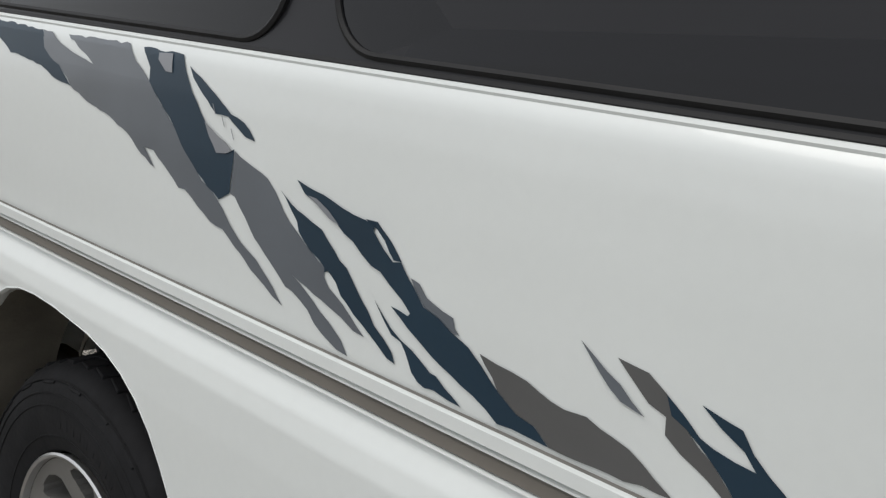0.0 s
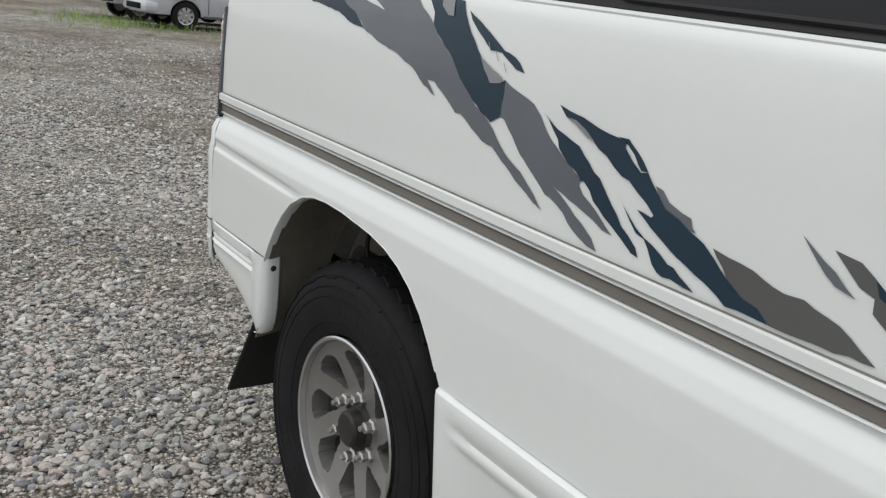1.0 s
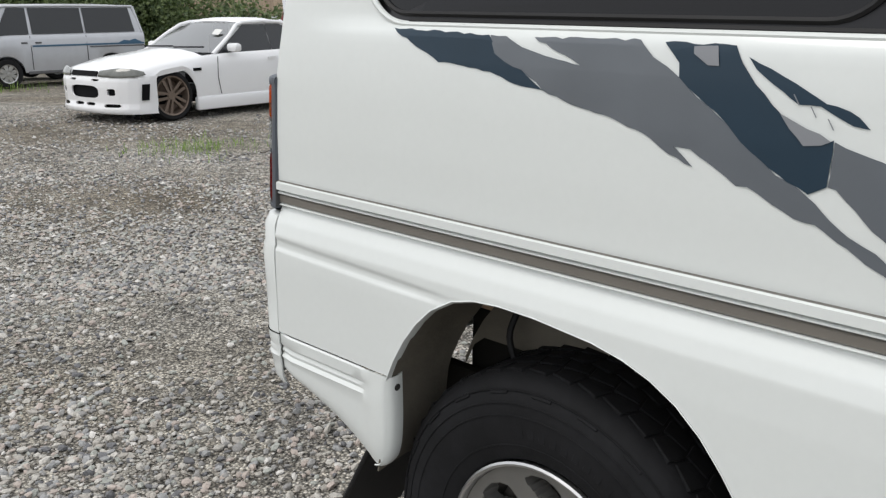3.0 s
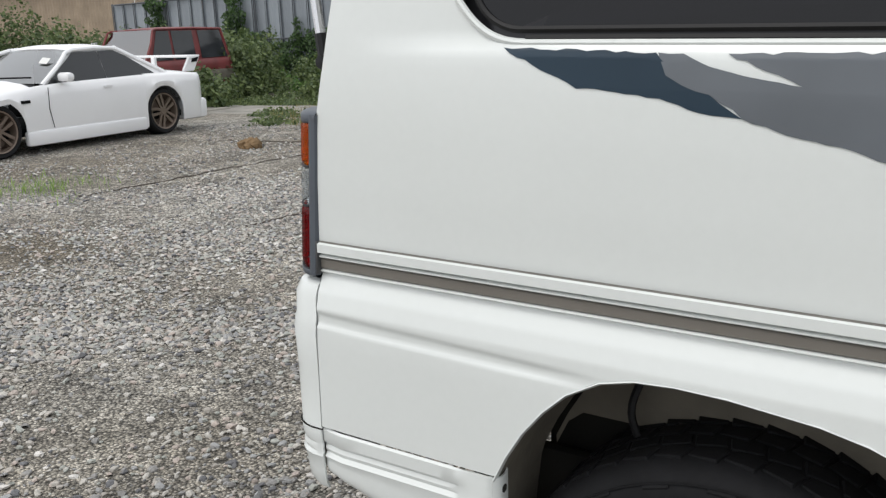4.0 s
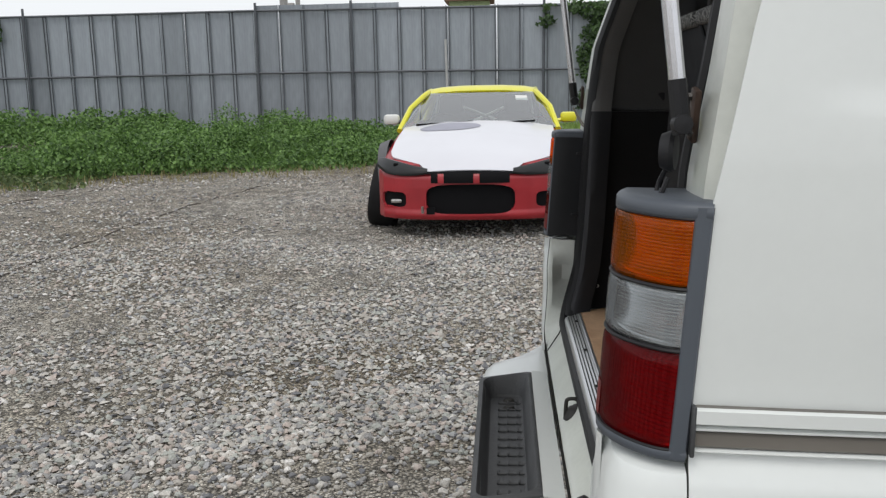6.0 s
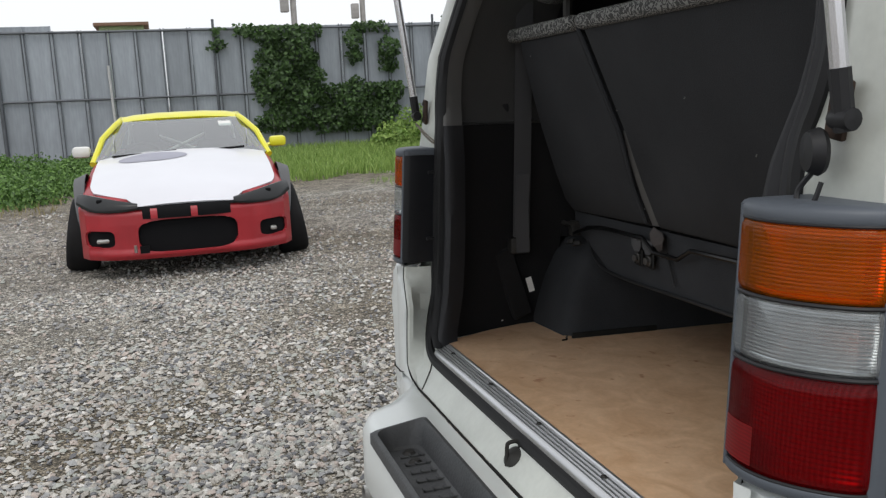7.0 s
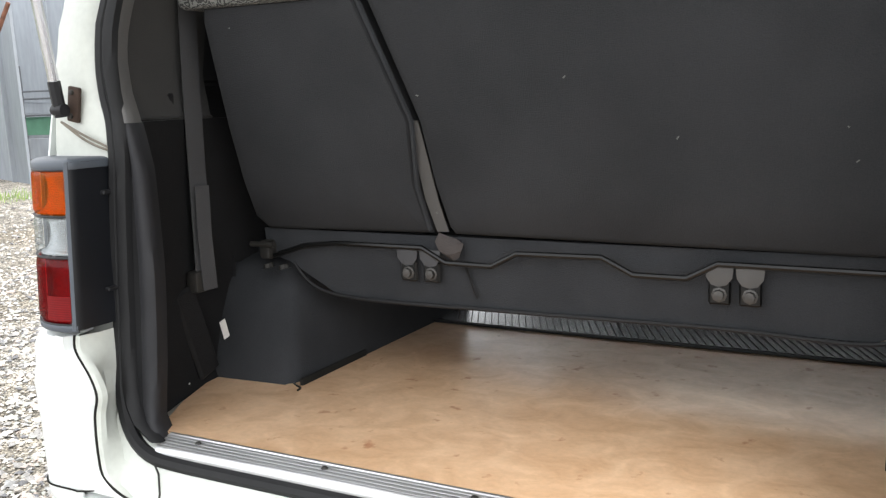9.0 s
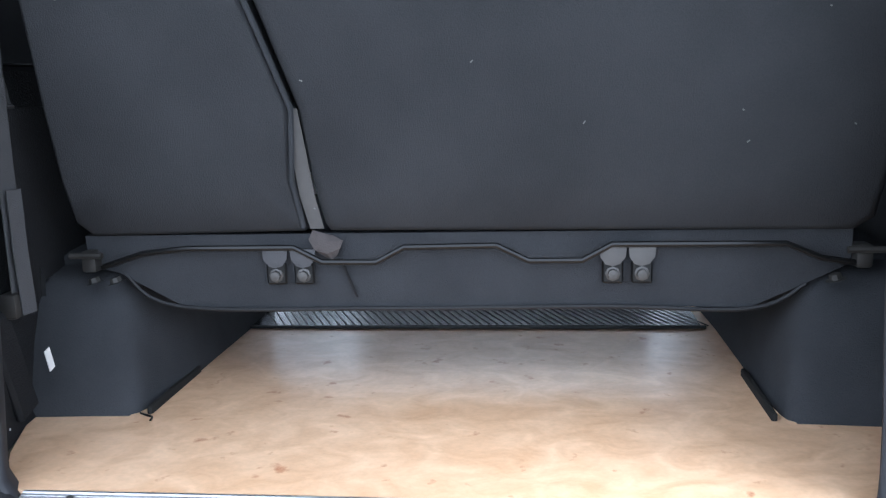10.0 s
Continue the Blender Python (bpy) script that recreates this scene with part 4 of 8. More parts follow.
tread = finish("tread", bm, STEPPAD)
for i in range(13):
    for j in range(3):
        o = new("tread", tread)
        o.parent = pad
        o.location = Vector((-2.466 + 0.021 * j, CY - 0.27 + 0.045 * i, 0.6370 + 0.0008 * j)) - VP
for y in (1.90, 1.85):
    bm = bmesh.new()
    lathe(bm, [(0, 0.006), (0.010, 0.005), (0.014, 0.0), (0.02, -0.004)], n=12, m=Matrix.Translation((-2.45, y - 0.04, 0.639)) @ Matrix.Rotation(radians(90), 4, "X"))
    vpart("step_bolt", bm, IRON, bumper)

# ---- rear opening ----
OPEN = [(0.0, 0.772), (0.40, 0.772), (0.56, 0.773), (0.625, 0.779), (0.670, 0.800), (0.698, 0.838), (0.710, 0.90), (0.708, 1.05), (0.700, 1.20), (0.694, 1.275), (0.699, 1.335), (0.714, 1.38), (0.724, 1.44), (0.720, 1.54), (0.70, 1.68), (0.66, 1.80), (0.58, 1.855), (0.30, 1.865), (0.0, 1.865)]


def rear_x(z):
    return lerp([(0.7, -2.290), (0.78, -2.289), (0.83, -2.278), (0.90, -2.264), (1.0, -2.258), (1.3, -2.250), (1.5, -2.228), (1.9, -2.10)], z)


ring = [(CY + d, z) for d, z in OPEN] + [(CY - d, z) for d, z in OPEN[::-1][1:-1]]
ring = [(p.x, p.y) for p in smooth_path([(y, z, 0) for y, z in ring], 3, True)]
bm = bmesh.new()
rows = []
for y, z in ring:
    d = abs(y - CY)
    s = 1 if y > CY else -1
    if z < 0.80 and d < 0.66:
        # sill: slopes down and back to the bumper gap
        zz = 0.772
        rows.append([(-2.270, y, z + 0.004), (-2.288, y, z - 0.004), (-2.299, y, z - 0.018), (-2.314, y, zz - 0.040), (-2.333, y, zz - 0.064), (-2.346, y, zz - 0.083)])
    else:
        yo = CY + s * min(0.872, d + 0.2)
        body = CY + s * (CY - side_y(-2.2, max(z, 1.0)) - 0.008)
        k = 1 if d > 0.62 else 0
        yo = body if k else y
        zo = z if k else 1.95
        rows.append([(rear_x(z) + 0.03, y - s * 0.012 * k, z), (rear_x(z), y, z), (rear_x(z) - 0.010, y + (yo - y) * 0.25, z + (zo - z) * 0.25), (rear_x(z) - 0.010, y + (yo - y) * 0.55, z + (zo - z) * 0.55), (rear_x(z) - 0.008, y + (yo - y) * 0.85, z + (zo - z) * 0.85), (rear_x(z) + 0.03, yo, zo)])
rows.append(rows[0])
grid(bm, rows)
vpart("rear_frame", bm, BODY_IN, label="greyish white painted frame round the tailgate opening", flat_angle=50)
drop = lambda z: min(1.0, max(0.0, (0.86 - z) / 0.085))
seal = [(rear_x(z) + 0.002 - 0.014 * drop(z), CY + (y - CY) * (0.985 - 0.015 * drop(z)), z - 0.022 * drop(z)) for y, z in ring]
vpart("weatherstrip", tubem(seal, 0.0125, 8, True), RUBBER, label="black rubber weatherstrip")
for s in (1, -1):
    # broad rubber and trim band down each side of the opening
    bm = bmesh.new()
    rows = []
    for i in range(41):
        z = 0.780 + 1.052 * i / 40
        o = float(np.interp(z, [q[1] for q in OPEN[2:17]], [q[0] for q in OPEN[2:17]]))
        a = lerp([(0.78, 0.600), (0.82, 0.607), (0.90, 0.612), (1.08, 0.608), (1.25, 0.618), (1.31, 0.634), (1.39, 0.668), (1.45, 0.680), (1.6, 0.668), (1.75, 0.635), (1.83, 0.56)], z) + (0.012 if s > 0 else -0.012)
        a, x = min(a, o - 0.03), rear_x(z)
        w = o - a
        rows.append([(x + 0.016, CY + s * (o - 0.006), z), (x - 0.004, CY + s * (o - 0.012), z), (x - 0.009, CY + s * (o - 0.026), z), (x - 0.002, CY + s * (o - 0.038), z), (x + 0.010, CY + s * (o - 0.040), z), (x + 0.010, CY + s * (o - w * 0.62), z), (x + 0.004, CY + s * (o - w * 0.80), z), (x + 0.006, CY + s * (o - w * 0.93), z), (x + 0.014, CY + s * a, z), (x + 0.030, CY + s * (a + 0.004), z), (x + 0.060, CY + s * (a + 0.020), z)])
    if s < 0:
        grid(bm, rows)
        vpart("pillar_trim", bm, PILLAR, label="black rubber and trim band beside the opening", flat_angle=50)
        continue
    grid(bm, [r[:6] for r in rows])
    vpart("opening_rubber", bm, RUBBER, label="black rubber edge of the opening", flat_angle=50)
    bm = bmesh.new()
    grid(bm, [r[5:] for r in rows if r[0][2] < 1.345])
    vpart("pillar_trim", bm, PILLAR, label="dark grey plastic pillar trim", flat_angle=50)
    bm = bmesh.new()
    grid(bm, [[(x - 0.003, y - 0.001, z) for x, y, z in r[5:]] for r in rows if r[0][2] > 1.318])
    vpart("upper_pillar_trim", bm, TRIM_B, label="lighter grey upper pillar trim", flat_angle=50)
    for z, y in ((0.857, 2.252), (1.49, 2.262)):
        bm = bmesh.new()
        lathe(bm, [(0.0, -0.005), (0.0042, -0.004), (0.0050, 0.002)], n=10, m=Matrix.Translation((rear_x(z) + 0.006, y, z)) @ Matrix.Rotation(radians(-90), 4, "Z"))
        vpart("trim_screw", bm, BOLT)
# dark gap between the body and the bumper
for s in (1, -1):
    seam = smooth_path([(-2.338, CY + s * 0.722, 0.972), (-2.340, CY + s * 0.720, 0.945), (-2.345, CY + s * 0.685, 0.905), (-2.345, CY + s * 0.672, 0.870), (-2.343, CY + s * 0.684, 0.83), (-2.345, CY + s * 0.682, 0.76), (-2.348, CY + s * 0.665, 0.720), (-2.349, CY + s * 0.60, 0.692), (-2.349, CY + s * 0.45, 0.689), (-2.349, CY, 0.686)], 6)
    vpart("bumper_gap", tubem(seam, 0.0028, 6), UNDER)
    bm = bmesh.new()
    rows = []
    for p in seam[:42]:
        d = abs(p.y - CY)
        rows.append([(p.x + 0.012, p.y + s * 0.001, p.z), (p.x - 0.003, CY + s * (d + 0.0025), p.z), (-2.3530, CY + s * (d + 0.010), p.z), (-2.3545, CY + s * (d + 0.6 * (0.738 - d)), p.z), (-2.3545, CY + s * 0.738, p.z), (-2.350, CY + s * 0.756, p.z)])
    grid(bm, rows)
    vpart("corner_face", bm, WHITE)
    bm = bmesh.new()
    rows = []
    for p in seam[:42]:
        rows.append([(p.x + 0.010, p.y - s * 0.001, p.z), (p.x - 0.001, CY + (p.y - CY) * 0.995, p.z), (p.x + 0.003, CY + (p.y - CY) * 0.986, p.z), (p.x + 0.012, CY + (p.y - CY) * 0.982, p.z), (-2.305, CY + s * lerp([(0.69, 0.625), (0.72, 0.648), (0.80, 0.688), (0.95, 0.700)], p.z), max(p.z, 0.745)), (-2.272, CY + s * lerp([(0.69, 0.61), (0.72, 0.64), (0.80, 0.70)], p.z), max(p.z, 0.775))])
    grid(bm, rows)
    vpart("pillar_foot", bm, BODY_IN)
    joint = [(-2.349, CY + s * 0.668, 0.7035), (-2.3555, CY + s * 0.705, 0.6955), (-2.3555, CY + s * 0.735, 0.6900)] + [(x, y if s < 0 else 2 * CY - y, 0.6885) for x, y in corner_path(-2.262, 0.7105, -2.3515, 0.83, 0.07)[::-1]]
    vpart("bumper_joint", tubem(joint, 0.0018, 5), UNDER, bumper)
    bm = boxm((-0.004, -0.017, -0.021), (0.004, 0.017, 0.021), 0.003, 1, Matrix.Translation((-2.315, CY + s * 0.705, 0.86)) @ Matrix.Rotation(radians(-s * 25), 4, "Z"))
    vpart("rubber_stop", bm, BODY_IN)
    bm = tubem([(-2.2995, CY + s * 0.605, 0.756), (-2.3145, CY + s * 0.575, 0.7335), (-2.3335, CY + s * 0.556, 0.709), (-2.345, CY + s * 0.550, 0.691)], 0.0018, 5)
    vpart("sill_seam", bm, IRON)
# striker on the sill
SX = -2.322
bm = bmesh.new()
lathe(bm, [(0, 0.010), (0.010, 0.0095), (0.016, 0.006), (0.024, 0.003), (0.028, 0.0), (0.028, -0.012)], n=24, m=Matrix.Translation((SX, CY, 0.7225)) @ Matrix.Rotation(radians(-44), 4, "Y") @ Matrix.Rotation(radians(90), 4, "X") @ Matrix.Diagonal((0.8, 1, 1, 1)))
st = vpart("striker", bm, IRON, label="black steel tailgate striker")
bm = tubem(smooth_path([(SX - 0.013, CY, 0.705), (SX - 0.012, CY, 0.742), (SX - 0.009, CY, 0.749), (SX - 0.002, CY, 0.751), (SX + 0.006, CY, 0.751), (SX + 0.012, CY, 0.748), (SX + 0.014, CY, 0.741), (SX + 0.014, CY, 0.715)], 4), 0.0042, 8)
vpart("striker_loop", bm, IRON, st)
bm = bmesh.new()
lathe(bm, [(0, 0.012), (0.014, 0.010), (0.018, 0.0), (0.018, -0.006)], n=14, m=Matrix.Translation((-2.330, CY - 0.42, 0.715)) @ Matrix.Rotation(radians(40), 4, "Y") @ Matrix.Rotation(radians(90), 4, "X"))
vpart("rubber_buffer", bm, RUBBER)
# scuff strip
bm = bmesh.new()
prof = [(-2.3010, 0.757), (-2.3005, 0.764), (-2.2985, 0.7700), (-2.2950, 0.7745), (-2.2905, 0.7765)]
for k in range(4):
    x, z = -2.2895 + 0.0066 * k, 0.7762 + 0.0024 * k
    prof += [(x, z - 0.0016), (x + 0.0012, z - 0.0014), (x + 0.0018, z + 0.0012), (x + 0.0050, z + 0.0026), (x + 0.0056, z + 0.0006)]
prof += [(-2.2610, 0.7870), (-2.2560, 0.7872)]
grid(bm, [[(x, y, z) for x, z in prof] for y in (CY - 0.60, CY - 0.3, CY, CY + 0.3, CY + 0.595)])
sc = vpart("scuff_strip", bm, ALU, label="ribbed aluminium sill strip")
for k in range(4):
    x, z = -2.2898 + 0.0066 * k, 0.7749 + 0.0024 * k
    vpart("strip_groove", boxm((x, CY - 0.60, z - 0.003), (x + 0.0019, CY + 0.595, z + 0.0004)), RUBBER, sc)
for k in range(5):
    bm = bmesh.new()
    lathe(bm, [(0, 0.004), (0.004, 0.003), (0.006, 0)], n=8, m=Matrix.Translation((-2.2735, CY - 0.54 + 0.2645 * k, 0.7835)) @ Matrix.Rotation(radians(90), 4, "X"))
    vpart("strip_screw", bm, IRON, sc)

# ---- load space ----
bm = bmesh.new()
outline = [(-2.255, CY - 0.630), (-2.255, CY + 0.630), (-2.12, CY + 0.70), (-1.965, CY + 0.755), (-1.955, CY + 0.575), (-1.15, CY + 0.575), (-1.15, CY - 0.575), (-1.955, CY - 0.575), (-1.965, CY - 0.755), (-2.12, CY - 0.70)]
f = bm.faces.new([bm.verts.new((x, y, 0.786)) for x, y in outline])
r = bmesh.ops.extrude_face_region(bm, geom=[f])
for v in r["geom"]:
    if isinstance(v, bmesh.types.BMVert):
        v.co.z -= 0.012
vpart("plywood_floor", bm, PLY, label="stained plywood load floor", smooth=False)
vpart("cabin_floor", boxm((-1.16, CY - 0.57, 0.74), (1.2, CY + 0.57, 0.775)), CARPET)
vpart("floor_base", boxm((-2.285, CY - 0.40, 0.69), (-1.1, CY + 0.40, 0.772), 0.005), UNDER)
bm = bmesh.new()
rows = []
for i in range(55):
    y = CY - 0.52 + 1.06 * i / 54
    rows.append([(-1.372, y, 0.7885), (-1.37, y, 0.7905), (-1.19, y, 0.7905)])
grid(bm, rows)
tp = vpart("tread_plate", bm, PLATE, label="ribbed metal tread strip on the floor")
bm = bmesh.new()
box(bm, (-0.09, -0.0011, 0), (0.09, 0.0011, 0.0022), 0, 1, Matrix.Rotation(radians(24), 4, "Z"))
rib = finish("tread_rib", bm, IRON, False)
for k in range(54):
    o = new("tread_rib", rib)
    o.parent = tp
    o.location = Vector((-1.281, CY - 0.50 + 0.0191 * k, 0.790)) - VP
vpart("plate_edge", boxm((-1.378, CY - 0.53, 0.787), (-1.368, CY + 0.55, 0.794), 0.002), RUBBER)

for mirror in (False, True):
    flip = far if not mirror else (lambda b: b)
    # carpeted wheel hump, drawn for the near side: sloping front, straight flank
    k = 0.0 if mirror else 0.012
    base = [(-1.15, 1.030), (-1.38, 1.022 + k), (-1.60, 1.020 + k), (-1.76, 1.020 + k), (-1.86, 1.019), (-1.915, 1.014), (-1.938, 1.008), (-1.950, 0.995), (-1.955, 0.975), (-1.960, 0.92), (-1.965, 0.85), (-1.968, 0.79)]
    crest = [(-1.15, 0.950), (-1.38, 0.950), (-1.60, 0.955), (-1.70, 0.955), (-1.775, 0.950), (-1.805, 0.945), (-1.822, 0.938), (-1.832, 0.928), (-1.838, 0.915), (-1.845, 0.88), (-1.852, 0.84), (-1.855, 0.79)]
    top = [1.03, 1.045, 1.05, 1.05, 1.045, 1.04, 1.035, 1.03, 1.03, 1.028, 1.025, 1.02]
    bm = bmesh.new()
    cols = []
    for (xb, yb), (xc, yc), zt in zip(base, crest, top):
        col = []
        for u, w in ((0.0, 0.0), (0.04, 0.10), (0.14, 0.28), (0.34, 0.55), (0.62, 0.80), (0.85, 0.94), (1.0, 1.0)):
            sag = 0.006 * math.sin(9 * xb + 14 * yb + 5 * w)
            col.append((xb + (xc - xb) * u + sag * w * (1 - w), yb + (yc - yb) * u + sag * w * (1 - w), 0.784 + (zt - 0.784) * w))
        col.append((xc + 0.05, yc - 0.03 if yc > 0.83 else yc, zt + 0.004))
        col.append((max(xc, -1.80), 0.785, zt + 0.006))
        cols.append(col)
    grid(bm, cols)
    hump = vpart("wheel_hump", flip(bm), CARPET, label="dark carpet over the wheel arch")
    # side trims
    bm = bmesh.new()
    rows = []
    for x, y in ((-2.235, 0.895), (-2.20, 0.878), (-2.12, 0.85), (-2.02, 0.822), (-1.97, 0.816), (-1.905, 0.813), (-1.88, 0.812), (-1.4, 0.80), (-0.9, 0.80)):
        b = 0.78 if x < -1.90 else 1.02
        rows.append([(x, y + 0.01, b), (x, y, b + 0.02), (x, y - 0.002, 1.05), (x, y + 0.002, 1.20), (x, y + 0.012, 1.333)])
    grid(bm, rows)
    vpart("lower_trim", flip(thick(bm, 0.004)), TRIM, label="black plastic lower side trim")
    bm = bmesh.new()
    rows = []
    for x, y in ((-2.232, 0.872), (-2.20, 0.862), (-2.12, 0.842), (-2.02, 0.822), (-1.93, 0.815)):
        rows.append([(x + max(0, z - 1.5) * 0.3, y + dy, z) for z, dy in ((1.333, 0.014), (1.338, 0.006), (1.42, -0.008), (1.55, 0.0), (1.7, 0.03), (1.86, 0.10))])
    grid(bm, rows)
    vpart("upper_trim", flip(thick(bm, 0.004)), TRIM_L, label="grey upper pillar trim")
    bm = bmesh.new()
    grid(bm, [[(x, 0.765 + max(0, z - 1.4) * 0.17, z) for z in (1.0, 1.35, 1.40)] for x in (-1.95, -1.0, 0.0, 1.2)])
    if mirror:
        cut_door(bm)
    vpart("inner_side", flip(thick(bm, 0.004)), TRIM)
    bm = tubem([(-2.205, 0.880, 0.80 + 0.05 * k) for k in range(11)], 0.004, 6)
    vpart("trim_rib", flip(bm), TRIM)
    bm = boxm((-2.075, 0.805, 1.352), (-2.035, 0.832, 1.386), 0.006, 2)
    vpart("coat_hook", flip(bm), BLACKBOX)
    # seat belt
    bm = bmesh.new()
    w = 0.024
    line = [(-2.0, 0.845, 1.86), (-1.995, 0.838, 1.6), (-2.0, 0.838, 1.40), (-2.005, 0.842, 1.22), (-2.012, 0.848, 1.02)]
    grid(bm, [[(x - w, y + 0.006, z), (x, y + 0.008, z), (x + w, y + 0.006, z)] for x, y, z in line])
    belt = vpart("seat_belt", flip(thick(bm, 0.002)), WEBBING, label="grey seat belt webbing")
    bm = bmesh.new()
    grid(bm, [[(x - w * 0.6, y + 0.010, z), (x + w * 0.9, y + 0.014, z)] for x, y, z in ((-2.012, 0.848, 1.20), (-2.018, 0.852, 1.10), (-2.016, 0.856, 0.99))])
    vpart("belt_tail", flip(thick(bm, 0.002)), WEBBING)
    bm = boxm((-2.045, 0.83, 0.985), (-1.985, 0.862, 1.03), 0.008)
    vpart("belt_anchor", flip(bm), IRON)
    bm = bmesh.new()
    box(bm, (-0.03, -0.008, -0.10), (0.03, 0.008, 0.10), 0.006, 1, Matrix.Translation((-2.03, 0.835, 0.90)) @ Matrix.Rotation(radians(-18), 4, "Y"))
    vpart("trim_flap", flip(bm), TRIM)
bm = boxm((-0.008, -0.001, -0.020), (0.008, 0.001, 0.020), 0, 1, Matrix.Translation((-2.00, 2 * CY - 0.885, 0.905)) @ Matrix.Rotation(radians(-16), 4, "Y"))
vpart("care_tag", bm, PAPER)
bm = boxm((-0.009, -0.001, -0.011), (0.009, 0.001, 0.011), 0, 1, Matrix.Translation((-2.085, 2.302, 0.797)) @ Matrix.Rotation(radians(20), 4, "Z"))
vpart("care_tag", bm, PAPER)
vpart("loose_thread", tubem(smooth_path([(-1.950, 2.128, 0.790), (-1.962, 2.112, 0.791), (-1.966, 2.100, 0.789), (-1.980, 2.097, 0.7885)], 4), 0.0022, 5), BAR)
vpart("white_plug", boxm((-2.078, 2.305, 0.782), (-2.058, 2.325, 0.806), 0.005), PAPER)
bm = bmesh.new()
lathe(bm, [(0, -0.002), (0.005, -0.001), (0.0055, 0.002)], n=8, m=Matrix.Translation((-2.205, 2 * CY - 0.885, 0.845)) @ Matrix.Rotation(radians(180), 4, "Z"))
vpart("trim_screw", bm, STEEL)

# bench seat, folded back panels and the board below
bench = new("bench_seat")
bench.parent = van
tagged(bench, "rear bench seat with dark carpeted back")


def back_x(z):
    return lerp([(1.08, -1.888), (1.12, -1.905), (1.32, -1.977), (1.54, -2.043), (1.60, -2.058)], z)


def seat_back(outline, lean):
    """A padded panel, its outline in y, z, on the leaning back."""
    bm = bmesh.new()
    n = len(outline)
    cy, cz = sum(p[0] for p in outline) / n, sum(p[1] for p in outline) / n
    rows = []
    for k, d in ((1.0, 0.10), (1.0, 0.018), (0.985, 0.006), (0.955, 0.0), (0.6, -0.004), (0.25, -0.005)):
        rows.append([(back_x(cz + (z - cz) * k) + d, cy + (y - cy) * k, cz + (z - cz) * k) for y, z in outline])
    vv = grid(bm, rows, True)
    bm.faces.new(vv[-1])
    return bm


def dense(pts, step=0.03):
    out = []
    for i, (a, b) in enumerate(pts):
        c, d = pts[(i + 1) % len(pts)]
        k = max(1, int(math.hypot(c - a, d - b) / step))
        out += [(a + (c - a) * j / k, b + (d - b) * j / k) for j in range(k)]
    return out


left = dense([(2.215, 1.100), (1.826, 1.106), (1.822, 1.12), (1.832, 1.2), (1.818, 1.32), (1.887, 1.545), (2.222, 1.545), (2.232, 1.52), (2.240, 1.32), (2.245, 1.20), (2.240, 1.125)])
right = dense([(1.780, 1.106), (0.90, 1.098), (0.87, 1.12), (0.855, 1.25), (0.85, 1.545), (1.872, 1.548), (1.806, 1.32), (1.800, 1.2), (1.788, 1.12)])
lb = vpart("narrow_backrest", seat_back(left, 0), CARPET_L, bench, "narrow carpeted seat back")
rb = vpart("wide_backrest", seat_back(right, 0), CARPET_L, bench, "wide carpeted seat back")
for y0, y1 in ((1.89, 2.27), (0.85, 1.87)):
    bm = bmesh.new()
    box(bm, (-2.060, y0, 1.537), (-1.90, y1, 1.572), 0.014, 3)
    vpart("seat_top", bm, CLOTH, bench, "patterned grey cloth seat top")
for y in (2.08, 1.62, 1.15):
    bm = bmesh.new()
    box(bm, (-2.03, y - 0.135, 1.625), (-1.92, y + 0.135, 1.79), 0.045, 4)
    vpart("headrest", bm, CLOTH, bench, "patterned cloth headrest")
    vpart("headrest_post", tubem([(-1.975, y, 1.58), (-1.975, y, 1.64)], 0.012, 8), IRON, bench)
# lint and crumbs caught in the carpet
lint_rng = random.Random(12)
bm = bmesh.new()
for k in range(10):
    y, z = lint_rng.uniform(0.92, 2.18), lint_rng.uniform(1.13, 1.52)
    w = lint_rng.uniform(0.0012, 0.0035)
    box(bm, (-0.0008, -w, -0.0010), (0.0008, w, 0.0010), 0, 1, Matrix.Translation((back_x(z) - 0.0052, y, z)) @ Matrix.Rotation(lint_rng.uniform(-1, 1), 4, "X"))
vpart("lint", bm, LINT, bench, "pale lint specks on the carpet")["kind"] = "stuff"
# strap showing in the gap
bm = bmesh.new()
grid(bm, [[(back_x(z) + 0.012, y - w, z), (back_x(z) + 0.010, y + w, z)] for y, w, z in ((1.803, 0.012, 1.11), (1.812, 0.013, 1.17), (1.815, 0.012, 1.25), (1.811, 0.004, 1.32))])
vpart("strap", thick(bm, 0.003), LEATHER, bench, "frayed pale grey strap in the gap")
vpart("seat_piping", tubem([(back_x(z) + 0.002, y, z) for y, z in ((1.824, 1.115), (1.832, 1.2), (1.815, 1.32), (1.845, 1.42), (1.883, 1.545))], 0.005, 6), CARPET, bench)
